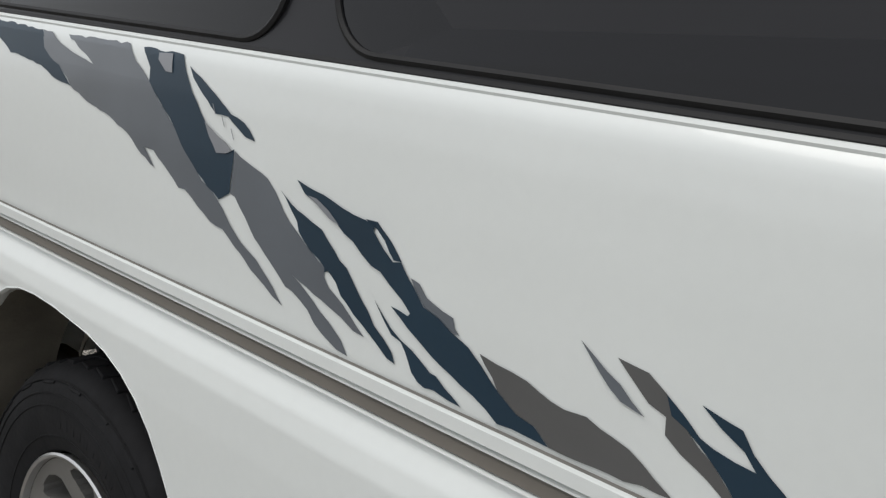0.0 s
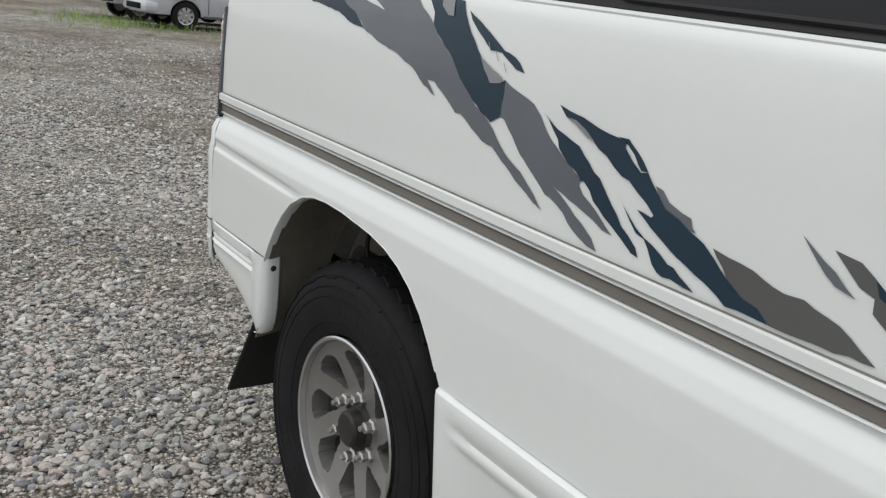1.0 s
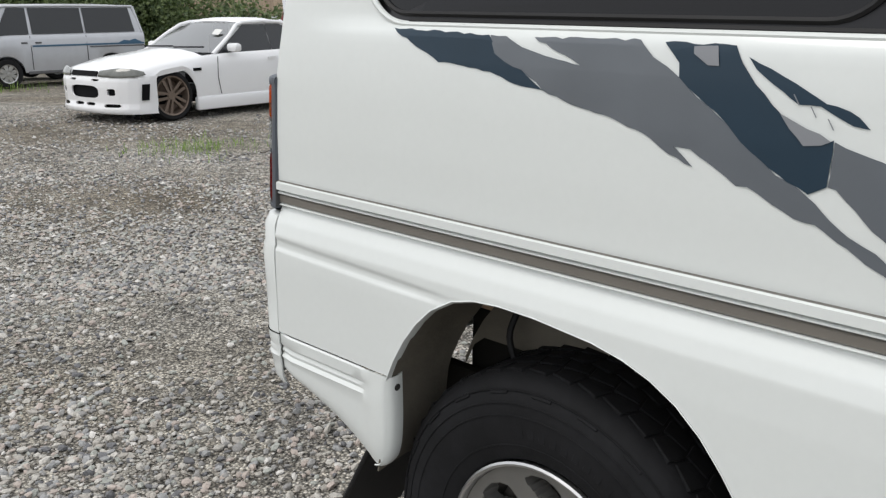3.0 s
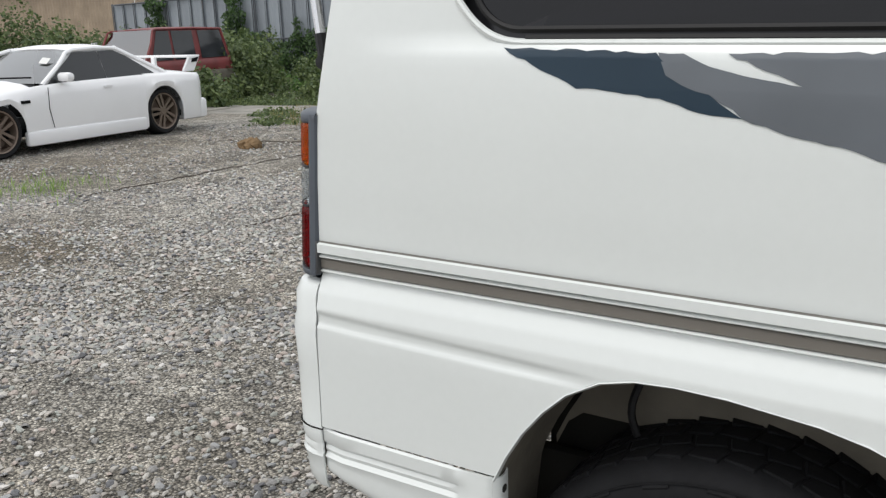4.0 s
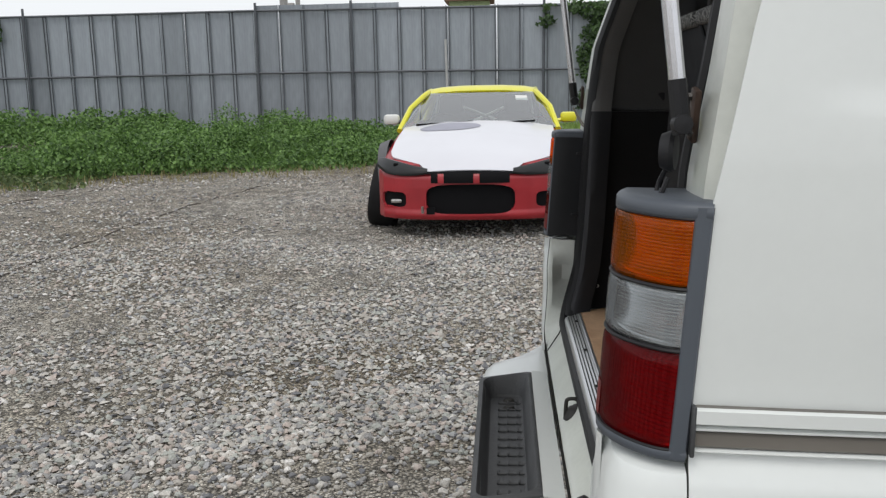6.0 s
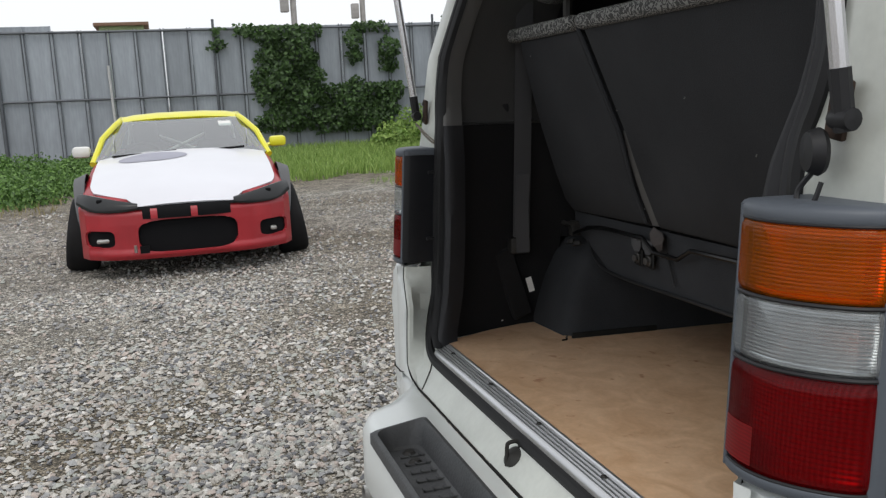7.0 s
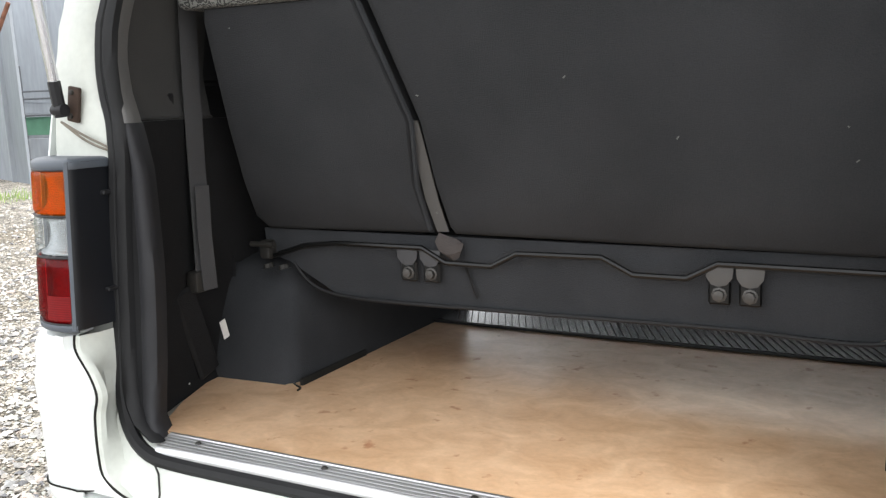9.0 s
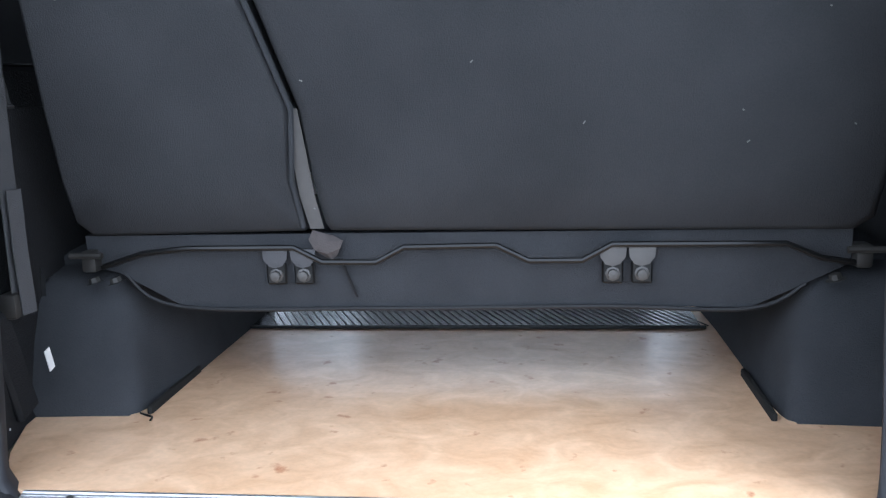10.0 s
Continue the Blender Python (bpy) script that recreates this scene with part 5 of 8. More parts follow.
# board under the back
bm = bmesh.new()
ol = dense([(2.235, 1.045), (2.18, 1.03), (2.07, 0.968), (2.0, 0.962), (1.30, 0.966), (1.06, 0.962), (0.98, 1.0), (0.90, 1.04), (0.90, 1.10), (2.235, 1.10)], 0.05)
a = [bm.verts.new((-1.868 - 0.10 * (z - 0.965), y, z)) for y, z in ol]
f = bm.faces.new(a)
r = bmesh.ops.extrude_face_region(bm, geom=[f])
for v in r["geom"]:
    if isinstance(v, bmesh.types.BMVert):
        v.co.x += 0.02
vpart("seat_board", bm, CARPET, bench, "carpeted board under the seat back", smooth=False)
vpart("board_edge", tubem(smooth_path([(-1.873, y, z) for y, z in ((2.17, 1.028), (2.07, 0.966), (1.7, 0.962), (1.3, 0.965), (1.06, 0.961), (0.97, 1.004))], 6), 0.004, 6), RUBBER, bench)
vpart("board_seam", tubem([(-1.884, 1.765, 1.055), (-1.878, 1.74, 0.985)], 0.0025, 5), RUBBER, bench)
barline = [(2.20, 1.045), (2.12, 1.070), (2.04, 1.078), (1.845, 1.078), (1.795, 1.052), (1.70, 1.051), (1.65, 1.077), (1.49, 1.079), (1.435, 1.052), (1.345, 1.052), (1.295, 1.079), (1.01, 1.078), (0.955, 1.054), (0.90, 1.045)]
vpart("release_bar", tubem([(-1.898, y, z) for y, z in barline], 0.0052, 8), BAR, bench, "bent black steel release bar")
for y in (1.882, 1.832, 1.294, 1.245):
    pale = y < 1.5
    bm = bmesh.new()
    grid(bm, [[(-1.895, y - 0.024, 1.074), (-1.899, y, 1.075), (-1.895, y + 0.022, 1.074)], [(-1.895, y - 0.022, 1.056), (-1.899, y, 1.055), (-1.895, y + 0.020, 1.056)], [(-1.893, y - 0.013, 1.044), (-1.896, y, 1.041), (-1.893, y + 0.012, 1.044)]])
    tab = vpart("hinge_tab", thick(bm, 0.003), LEATHER if pale else WEBBING, bench, "pale leather-like tab" if pale else "dark webbing tab")
    vpart("hinge_plate", boxm((-1.890, y - 0.019, 1.010), (-1.884, y + 0.017, 1.050), 0.003, 1), BAR, bench)
    bm = bmesh.new()
    lathe(bm, [(0, -0.012), (0.0085, -0.011), (0.0095, -0.004), (0.013, -0.003), (0.013, 0.002)], n=8, m=Matrix.Translation((-1.889, y - 0.001, 1.027)) @ Matrix.Rotation(radians(-90), 4, "Z"))
    vpart("bolt", bm, BOLT, bench)
bm = bmesh.new()
grid(bm, [[(-1.890, 1.812, 1.108), (-1.893, 1.795, 1.104), (-1.890, 1.775, 1.098)], [(-1.897, 1.818, 1.092), (-1.902, 1.790, 1.088), (-1.897, 1.757, 1.090)], [(-1.899, 1.808, 1.074), (-1.904, 1.785, 1.068), (-1.898, 1.762, 1.076)], [(-1.893, 1.790, 1.060), (-1.896, 1.778, 1.056), (-1.892, 1.770, 1.062)]])
vpart("strap_end", thick(bm, 0.003), STRAP, bench, "folded brownish strap end")
for y in (2.225, 0.885):
    bm = boxm((-1.90, y - 0.014, 1.035), (-1.86, y + 0.014, 1.075), 0.006)
    tube(bm, [(-1.905, y - 0.03, 1.068), (-1.905, y + 0.03, 1.068)], 0.006, 8)
    vpart("seat_bracket", bm, IRON, bench)
vpart("seat_cushion", boxm((-1.80, 0.86, 0.98), (-1.25, 2.28, 1.10), 0.04, 2), CARPET, bench)
for y in (2.215, 2.175, 0.93):
    bm = bmesh.new()
    lathe(bm, [(0, 0.010), (0.010, 0.009), (0.011, 0.0), (0.018, -0.001)], n=8, m=Matrix.Translation((-1.90, y, 1.018)) @ Matrix.Rotation(radians(75), 4, "X"))
    vpart("anchor_bolt", bm, IRON)

# ---- tail lamps ----
# plan of the lens, from the flank round to the inner edge, at the lamp's top
LENS = [(-2.2725, 0.7225), (-2.2860, 0.7275), (-2.2990, 0.7370), (-2.3110, 0.7490), (-2.3215, 0.7625), (-2.3305, 0.7775), (-2.3375, 0.7935), (-2.3415, 0.8110), (-2.3425, 0.8290), (-2.3405, 0.8470), (-2.3360, 0.8620)]


def lamp_x(x, z):
    """The lamp leans with the body's rear edge."""
    return x - 0.047 * (1.275 - z)


def inset(plan, d):
    """The plan line moved into the lamp by d."""
    out = []
    for i, (x, y) in enumerate(plan):
        a, b = plan[max(0, i - 1)], plan[min(len(plan) - 1, i + 1)]
        tx, ty = b[0] - a[0], b[1] - a[1]
        n = math.hypot(tx, ty)
        out.append((x + ty / n * d, y - tx / n * d))
    return out


def tail_lamp(mirror):
    """Grey frame round three moulded lenses, bowls behind them, wrapped round the corner."""
    flip = far if mirror else (lambda b: b)
    lamp = new("tail_lamp")
    lamp.parent = van
    tagged(lamp, "tall tail lamp, amber over clear over red lens")
    zt, zb = 1.277, 0.978
    # back tub, open to the rear
    tub = inset(LENS, 0.030)
    bm = bmesh.new()
    rows = [[(lamp_x(x, z), y, z) for x, y in tub] + [(lamp_x(-2.25, z), 0.868, z), (lamp_x(-2.245, z), 0.73, z)] for z in (zb + 0.006, 1.1, zt - 0.008)]
    vv = grid(bm, rows, True)
    bm.faces.new(vv[0]), bm.faces.new(vv[-1][::-1])
    vpart("lamp_tub", flip(bm), BLACKBOX, lamp, "black back of the lamp")
    # grey frame: cap, foot, flank strip, inner rim
    full = [(-2.2540, 0.7185)] + LENS + [(-2.3325, 0.8705), (-2.3200, 0.8730), (-2.2500, 0.8750)]
    for z0, z1, name in ((1.2575, zt, "frame_cap"), (zb, 0.9935, "frame_foot")):
        bm = bmesh.new()
        up = name == "frame_cap"
        prof = ((0.0, 0.002), (0.15, 0.0), (0.62, 0.0), (0.82, 0.003), (0.95, 0.009), (1.0, 0.018)) if up else ((0.0, 0.010), (0.12, 0.004), (0.3, 0.001), (0.85, 0.0), (1.0, 0.002))
        rows = []
        for u, d in prof:
            z = z0 + (z1 - z0) * u
            rows.append([(lamp_x(x, z), y, z) for x, y in inset(full if up else full[:-2], d - 0.0015)])
        vv = grid(bm, rows)
        bm.faces.new(vv[-1] if up else vv[0][::-1])
        bm.faces.new(vv[0] if up else vv[-1])
        vpart(name, flip(bm), HOUSING, lamp, "dark blue-grey plastic frame", flat_angle=50)
    bm = bmesh.new()
    zs = [zb + 0.006 + (zt - 0.012 - zb) * i / 16 for i in range(17)]
    grid(bm, [[(lamp_x(x, z), y, z) for x, y in ((-2.2500, 0.728), (-2.2525, 0.7215), (-2.2550, 0.7180), (-2.2640, 0.7188), (-2.2695, 0.7200), (-2.2725, 0.7228), (-2.2700, 0.7290))] for z in zs])
    vpart("flank_strip", flip(bm), HOUSING, lamp, "dark blue-grey plastic frame")
    bm = bmesh.new()
    grid(bm, [[(lamp_x(x, z), y, z) for x, y in ((-2.3300, 0.8590), (-2.3370, 0.8605), (-2.3380, 0.8635), (-2.3365, 0.8670), (-2.3345, 0.8690))] for z in zs])
    vpart("inner_rim", flip(bm), HOUSING, lamp, "dark blue-grey plastic frame")
    bm = bmesh.new()
    grid(bm, [[(lamp_x(x, z), y, z) for x, y in ((-2.3350, 0.8690), (-2.3310, 0.8715), (-2.3180, 0.8735), (-2.2950, 0.8745), (-2.2400, 0.8755))] for z in zs])
    vpart("inner_side", flip(bm), GLOSSBLACK, lamp, "plain black inner side of the lamp")
    for z in (1.215, 1.045):
        bm = boxm((lamp_x(-2.262, z) - 0.012, 0.872, z - 0.004), (lamp_x(-2.262, z) + 0.014, 0.884, z + 0.004), 0.002, 1)
        vpart("fixing_clip", flip(bm), BLACKBOX, lamp)
    dense_plan = [(p.x, p.y) for p in smooth_path([(x, y, 0) for x, y in LENS], 5)]
    k = len(dense_plan)
    for name, mat, bowl, z0, z1 in (("amber_lens", AMBER, BOWL, 1.1815, 1.2570), ("clear_lens", CLEAR, BOWL, 1.1110, 1.1770), ("red_lens", RED, BOWL, 0.9945, 1.1065)):
        # outer skin: sides turned in, short vertical flutes on the wrap
        bm = bmesh.new()
        rows = []
        nz = 14
        for i in range(nz + 1):
            z = z0 + (z1 - z0) * i / nz
            e = min(1.0, min(i, nz - i) / 2.0)
            d = 0.0045 * (1 - (e * (2 - e)) ** 0.5) - 0.0015
            rows.append([(lamp_x(x, z), y, z) for x, y in inset(dense_plan, d)])
        grid(bm, rows)
        skin = vpart(name, flip(bm), mat, lamp, flat_angle=70)
        # bowl behind: fine horizontal steps, curved back, bright metal
        bm = bmesh.new()
        rows = []
        steps = 22
        for i in range(steps * 2 + 1):
            z = z0 + 0.001 + (z1 - z0 - 0.002) * i / (steps * 2)
            v = 2 * i / (steps * 2) - 1
            step = 0.0012 * (i % 2)
            row = []
            for j, (x, y) in enumerate(inset(dense_plan, 0.008)):
                u = 2 * j / (k - 1) - 1
                deep = 0.018 * (1 - v * v) ** 0.5 * (1 - (u * 0.9) ** 4)
                row.append((lamp_x(x, z) + deep * 0.92 + step, y + deep * 0.30 + step * 0.3, z))
            rows.append(row)
        grid(bm, rows)
        vpart("bowl", flip(bm), bowl, skin, "bright ribbed reflector bowl", flat_angle=20)
        if name != "red_lens":
            # ribbed upright bar near the flank edge
            bm = bmesh.new()
            n = int((z1 - z0 - 0.012) / 0.0036)
            for q in range(n):
                z = z0 + 0.007 + 0.0036 * q
                for a, b in (((-2.2790, 0.7262), (-2.2905, 0.7325)),):
                    tube(bm, [(lamp_x(a[0], z) + 0.0008, a[1] + 0.0012, z), (lamp_x(b[0], z) + 0.0008, b[1] + 0.0012, z)], 0.0013, 5)
            vpart("rib_bar", flip(bm), mat, skin)["kind"] = "stuff"
        else:
            bm = bmesh.new()
            grid(bm, [[(lamp_x(x, z) - 0.0022, y, z) for x, y in LENS[7:11]] for z in (1.001, 1.02, 1.043)])
            vpart("reflector", flip(bm), REFLECTOR, skin, "brighter red reflector patch")
    for z, r in ((1.1792, 0.0024), (1.1088, 0.0024), (0.9935, 0.0020), (1.2575, 0.0018)):
        bm = tubem([(lamp_x(x, z), y, z) for x, y in inset(dense_plan, 0.0006)], r, 6)
        vpart("lens_joint", flip(bm), BLACKBOX, lamp)
    return lamp


tail_lamp(False)
tail_lamp(True)

# ---- tailgate up, gas struts ----
gate = new("tailgate")
gate.parent = van
tagged(gate, "raised white tailgate")
bm = bmesh.new()
rows = []
for i in range(9):
    y = CY - 0.74 + 1.48 * i / 8
    rows.append([(-2.10, y, 1.95), (-2.33, y, 2.05), (-2.86, y, 2.25), (-3.07, y, 2.31), (-3.12, y, 2.29)])
grid(bm, rows)
vpart("gate_panel", thick(bm, 0.05), WHITE, gate)
for s in (1, -1):
    foot = Vector((-2.282, CY + s * (0.772 if s > 0 else 0.788), 1.358))
    top = Vector((-2.385, CY + s * (0.765 if s > 0 else 0.781), 2.035))
    d = (top - foot).normalized()
    st = vpart("gas_strut", tubem([foot + d * 0.045, foot + d * 0.42], 0.0095, 10), CHROME, gate, "silver gas strut")
    vpart("strut_body", tubem([foot + d * 0.40, top], 0.014, 10), BLACKBOX, gate)
    vpart("strut_socket", tubem([foot - d * 0.012, foot + d * 0.05], 0.0110, 8), BLACKBOX, gate)
    bm = bmesh.new()
    lathe(bm, [(0, -0.014), (0.011, -0.013), (0.013, 0.0), (0.010, 0.014), (0, 0.014)], n=12, m=Matrix.Translation(foot))
    vpart("strut_joint", bm, BLACKBOX, gate)
    bm = boxm((-0.004, -0.014, -0.031), (0.004, 0.014, 0.031), 0.003, 2, Matrix.Translation((-2.262, CY + s * 0.758, 1.367)) @ Matrix.Rotation(radians(10), 4, "X"))
    bracket = vpart("strut_bracket", bm, RUSTY, gate, "rust-stained steel strut bracket")
    for dz in (-0.020, 0.021):
        bm = bmesh.new()
        lathe(bm, [(0.0, -0.005), (0.0045, -0.004), (0.0055, 0.002)], n=6, m=Matrix.Translation((-2.266, CY + s * (0.760 - 0.17 * dz), 1.367 + dz)) @ Matrix.Rotation(radians(-90), 4, "Z"))
        vpart("bolt", bm, BOLT, bracket)
# cable from the far strut and its loop, cap on the near pillar
for lift in (0.0, 0.007):
    vpart("cable", tubem(smooth_path([(-2.285, CY + 0.768, 1.338), (-2.272, CY + 0.733, 1.308 + lift), (-2.262, CY + 0.70, 1.291 + lift), (-2.245, CY + 0.685, 1.284), (-2.20, CY + 0.715, 1.276)], 6), 0.0022, 6), WIRE_TAN, label="thin tan wire")
bm = bmesh.new()
lathe(bm, [(0, -0.006), (0.022, -0.005), (0.025, 0.0), (0.02, 0.012), (0, 0.014)], n=18, m=Matrix.Translation((-2.285, CY - 0.757, 1.325)) @ Matrix.Rotation(radians(70), 4, "Z"))
vpart("rubber_cap", bm, BLACKBOX)
vpart("cap_cord", tubem(smooth_path([(-2.29, CY - 0.757, 1.305), (-2.296, CY - 0.743, 1.285), (-2.30, CY - 0.750, 1.268), (-2.298, CY - 0.767, 1.272), (-2.29, CY - 0.770, 1.295)], 6), 0.003, 6), BLACKBOX)

# ---- roof, nose ----
bm = bmesh.new()
rows = []
for x, z, k in ((-2.12, 1.88, 0.96), (-2.0, 1.93, 1), (-1.0, 1.96, 1), (0.4, 1.95, 1), (0.9, 1.90, 0.98)):
    rows.append([(x, CY + d * k, z - 0.10 * (abs(d) / 0.745) ** 4) for d in (-0.745, -0.6, -0.3, 0, 0.3, 0.6, 0.745)])
grid(bm, rows)
vpart("roof", thick(bm, 0.03), WHITE)
vpart("headliner", boxm((-2.05, CY - 0.68, 1.84), (0.7, CY + 0.68, 1.86)), TRIM_L)
bm = bmesh.new()
rows = []
for x, z, w in ((1.45, 1.42, 0.80), (1.95, 1.18, 0.82), (2.25, 1.02, 0.80), (2.34, 0.80, 0.78), (2.33, 0.5, 0.77)):
    rows.append([(x - 0.06 * (abs(d) ** 4), CY + d * w, z) for d in (-1, -0.8, -0.4, 0, 0.4, 0.8, 1)])
vv = grid(bm, rows)
vpart("nose", thick(bm, 0.01), WHITE)
bm = bmesh.new()
rows = [[(0.98, CY + d * 0.68, 1.825), (1.42, CY + d * 0.75, 1.47)] for d in (-1, -0.5, 0, 0.5, 1)]
grid(bm, rows)
bmesh.ops.translate(bm, verts=bm.verts[:], vec=(0.012, 0, 0.012))
vpart("windscreen", bm, SCREEN).visible_shadow = False
# unseen bench added to keep the windscreen's reflection off the load floor
bm = bmesh.new()
box(bm, (0.30, CY - 0.62, 1.05), (0.44, CY + 0.62, 1.50), 0.05, 2, Matrix.Identity(4))
vpart("front_backrest", bm, CARPET, label="unseen dark front seat back, added to block windscreen light")
bm = bmesh.new()
box(bm, (0.32, CY - 0.62, 0.86), (0.86, CY + 0.62, 1.07), 0.05, 2, Matrix.Identity(4))
vpart("front_cushion", bm, CARPET, label="unseen dark front seat cushion, added to block windscreen light")
vpart("dash", boxm((0.95, CY - 0.75, 0.7), (1.4, CY + 0.75, 1.20), 0.05), TRIM)

# ---- ground ----
def gravel_material():
    m = bpy.data.materials.new("gravel_ground")
    m.use_nodes = True
    n, l = m.node_tree.nodes, m.node_tree.links
    bsdf = n["Principled BSDF"]
    bsdf.inputs["Roughness"].default_value = 0.95
    coord = n.new("ShaderNodeTexCoord")
    vor = n.new("ShaderNodeTexVoronoi")
    vor.inputs["Scale"].default_value = 78
    l.new(coord.outputs["Object"], vor.inputs[0])
    ramp = n.new("ShaderNodeValToRGB")
    e = ramp.color_ramp.elements
    e[0].position, e[0].color = 0.0, (0.20, 0.19, 0.17, 1)
    e[1].position, e[1].color = 1.0, (0.95, 0.91, 0.84, 1)
    e.new(0.5).color = (0.60, 0.565, 0.50, 1)
    sep = n.new("ShaderNodeSeparateColor")
    l.new(vor.outputs["Color"], sep.inputs[0]), l.new(sep.outputs[0], ramp.inputs[0])
    # cell edges darkened: the shade between stones is put into the colour
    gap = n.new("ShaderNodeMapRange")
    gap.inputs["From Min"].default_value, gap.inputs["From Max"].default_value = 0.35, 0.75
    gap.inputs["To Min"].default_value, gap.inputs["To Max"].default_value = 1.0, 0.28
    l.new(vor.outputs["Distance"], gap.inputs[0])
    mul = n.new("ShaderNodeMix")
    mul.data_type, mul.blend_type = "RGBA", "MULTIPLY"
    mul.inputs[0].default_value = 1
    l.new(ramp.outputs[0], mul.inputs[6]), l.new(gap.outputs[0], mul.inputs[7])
    big = n.new("ShaderNodeTexVoronoi")
    big.inputs["Scale"].default_value = 27
    l.new(coord.outputs["Object"], big.inputs[0])
    sepb, rb = n.new("ShaderNodeSeparateColor"), n.new("ShaderNodeMapRange")
    rb.inputs["To Min"].default_value, rb.inputs["To Max"].default_value = 0.6, 1.28
    l.new(big.outputs["Color"], sepb.inputs[0]), l.new(sepb.outputs[1], rb.inputs[0])
    spot, rs = n.new("ShaderNodeTexNoise"), n.new("ShaderNodeMapRange")
    spot.inputs["Scale"].default_value, spot.inputs["Detail"].default_value = 3.2, 8
    l.new(coord.outputs["Object"], spot.inputs[0])
    rs.inputs["From Min"].default_value, rs.inputs["From Max"].default_value = 0.35, 0.65
    rs.inputs["To Min"].default_value, rs.inputs["To Max"].default_value = 0.68, 1.2
    l.new(spot.outputs[0], rs.inputs[0])
    both, mulb = n.new("ShaderNodeMath"), n.new("ShaderNodeMix")
    both.operation = "MULTIPLY"
    l.new(rb.outputs[0], both.inputs[0]), l.new(rs.outputs[0], both.inputs[1])
    mulb.data_type, mulb.blend_type = "RGBA", "MULTIPLY"
    mulb.inputs[0].default_value = 1
    l.new(mul.outputs[2], mulb.inputs[6]), l.new(both.outputs[0], mulb.inputs[7])
    patch = n.new("ShaderNodeTexNoise")
    patch.inputs["Scale"].default_value, patch.inputs["Detail"].default_value = 0.35, 7
    l.new(coord.outputs["Object"], patch.inputs[0])
    pr = n.new("ShaderNodeMapRange")
    pr.inputs["From Min"].default_value, pr.inputs["From Max"].default_value = 0.35, 0.65
    l.new(patch.outputs[0], pr.inputs[0])
    tone = n.new("ShaderNodeValToRGB")
    tone.color_ramp.elements[0].color = (0.56, 0.50, 0.41, 1)
    tone.color_ramp.elements[1].color = (1.0, 0.99, 0.97, 1)
    l.new(pr.outputs[0], tone.inputs[0])
    mul2 = n.new("ShaderNodeMix")
    mul2.data_type, mul2.blend_type = "RGBA", "MULTIPLY"
    mul2.inputs[0].default_value = 1
    l.new(mulb.outputs[2], mul2.inputs[6]), l.new(tone.outputs[0], mul2.inputs[7])
    l.new(mul2.outputs[2], bsdf.inputs["Base Color"])
    inv = n.new("ShaderNodeMath")
    inv.operation = "SUBTRACT"
    inv.inputs[0].default_value = 1
    l.new(vor.outputs["Distance"], inv.inputs[1])
    b = n.new("ShaderNodeBump")
    b.inputs["Strength"].default_value, b.inputs["Distance"].default_value = 1.0, 0.025
    l.new(inv.outputs[0], b.inputs["Height"]), l.new(b.outputs[0], bsdf.inputs["Normal"])
    return m


GRAVEL = gravel_material()
def stone_material():
    """Loose stones, each of its own grey, buff, pinkish or greenish tone."""
    m = material("loose_stone", (1, 1, 1), 0.9, vary=0.22, scale=1.2, fine=0.30, bump_scale=140)
    n, l = m.node_tree.nodes, m.node_tree.links
    bsdf = n["Principled BSDF"]
    geo, ramp, mix = n.new("ShaderNodeNewGeometry"), n.new("ShaderNodeValToRGB"), n.new("ShaderNodeMix")
    ramp.color_ramp.interpolation = "CONSTANT"
    e = ramp.color_ramp.elements
    e[0].position, e[0].color = 0.0, (0.20, 0.20, 0.21, 1)
    e[1].position, e[1].color = 0.10, (0.36, 0.35, 0.34, 1)
    for at, c in ((0.22, (0.50, 0.465, 0.42)), (0.34, (0.57, 0.49, 0.44)), (0.46, (0.48, 0.49, 0.45)), (0.58, (0.60, 0.57, 0.52)), (0.70, (0.42, 0.42, 0.42)), (0.82, (0.65, 0.62, 0.57)), (0.94, (0.80, 0.77, 0.73))):
        e.new(at).color = (*c, 1)
    l.new(geo.outputs["Random Per Island"], ramp.inputs[0])
    mix.data_type, mix.blend_type = "RGBA", "MULTIPLY"
    mix.inputs[0].default_value = 1
    l.new(bsdf.inputs["Base Color"].links[0].from_socket, mix.inputs[6]), l.new(ramp.outputs[0], mix.inputs[7])
    l.new(mix.outputs[2], bsdf.inputs["Base Color"])
    return m


STONE = stone_material()
STRAW = material("dry_clod", (0.22, 0.14, 0.07), 0.95, vary=0.4, scale=20)
CONCRETE = material("old_slab", (0.36, 0.34, 0.30), 0.9, vary=0.5, scale=1.5, fine=0.3, bump_scale=30)


def ground_z(x, y):
    """Level by the van, rising gently to the west of it."""
    k = min(30.0, max(0.0, -(x + 4)))
    rise = (0.03 * min(8.5, k) + 0.008 * max(0.0, k - 8.5)) * min(1.0, max(0.25, (16 - y) / 7))
    d = max(0.0, math.hypot(x + 2, y - 2) - 5)
    return rise + 0.012 * min(1, d / 10) * math.sin(x * 0.21 + 0.7) * math.cos(y * 0.17)


bm = bmesh.new()
ax = sorted({round(v, 2) for v in [-400, -200, -120, -80] + [-60 + 2 * i for i in range(45)] + [40, 60, 100, 200, 400]})
ay = sorted({round(v, 2) for v in [-400, -200, -100, -60, -30] + [-16 + 2 * i for i in range(30)] + [60, 100, 200, 400]})
grid(bm, [[(x, y, ground_z(x, y)) for y in ay] for x in ax])
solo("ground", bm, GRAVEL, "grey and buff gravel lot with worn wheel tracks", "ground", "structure")


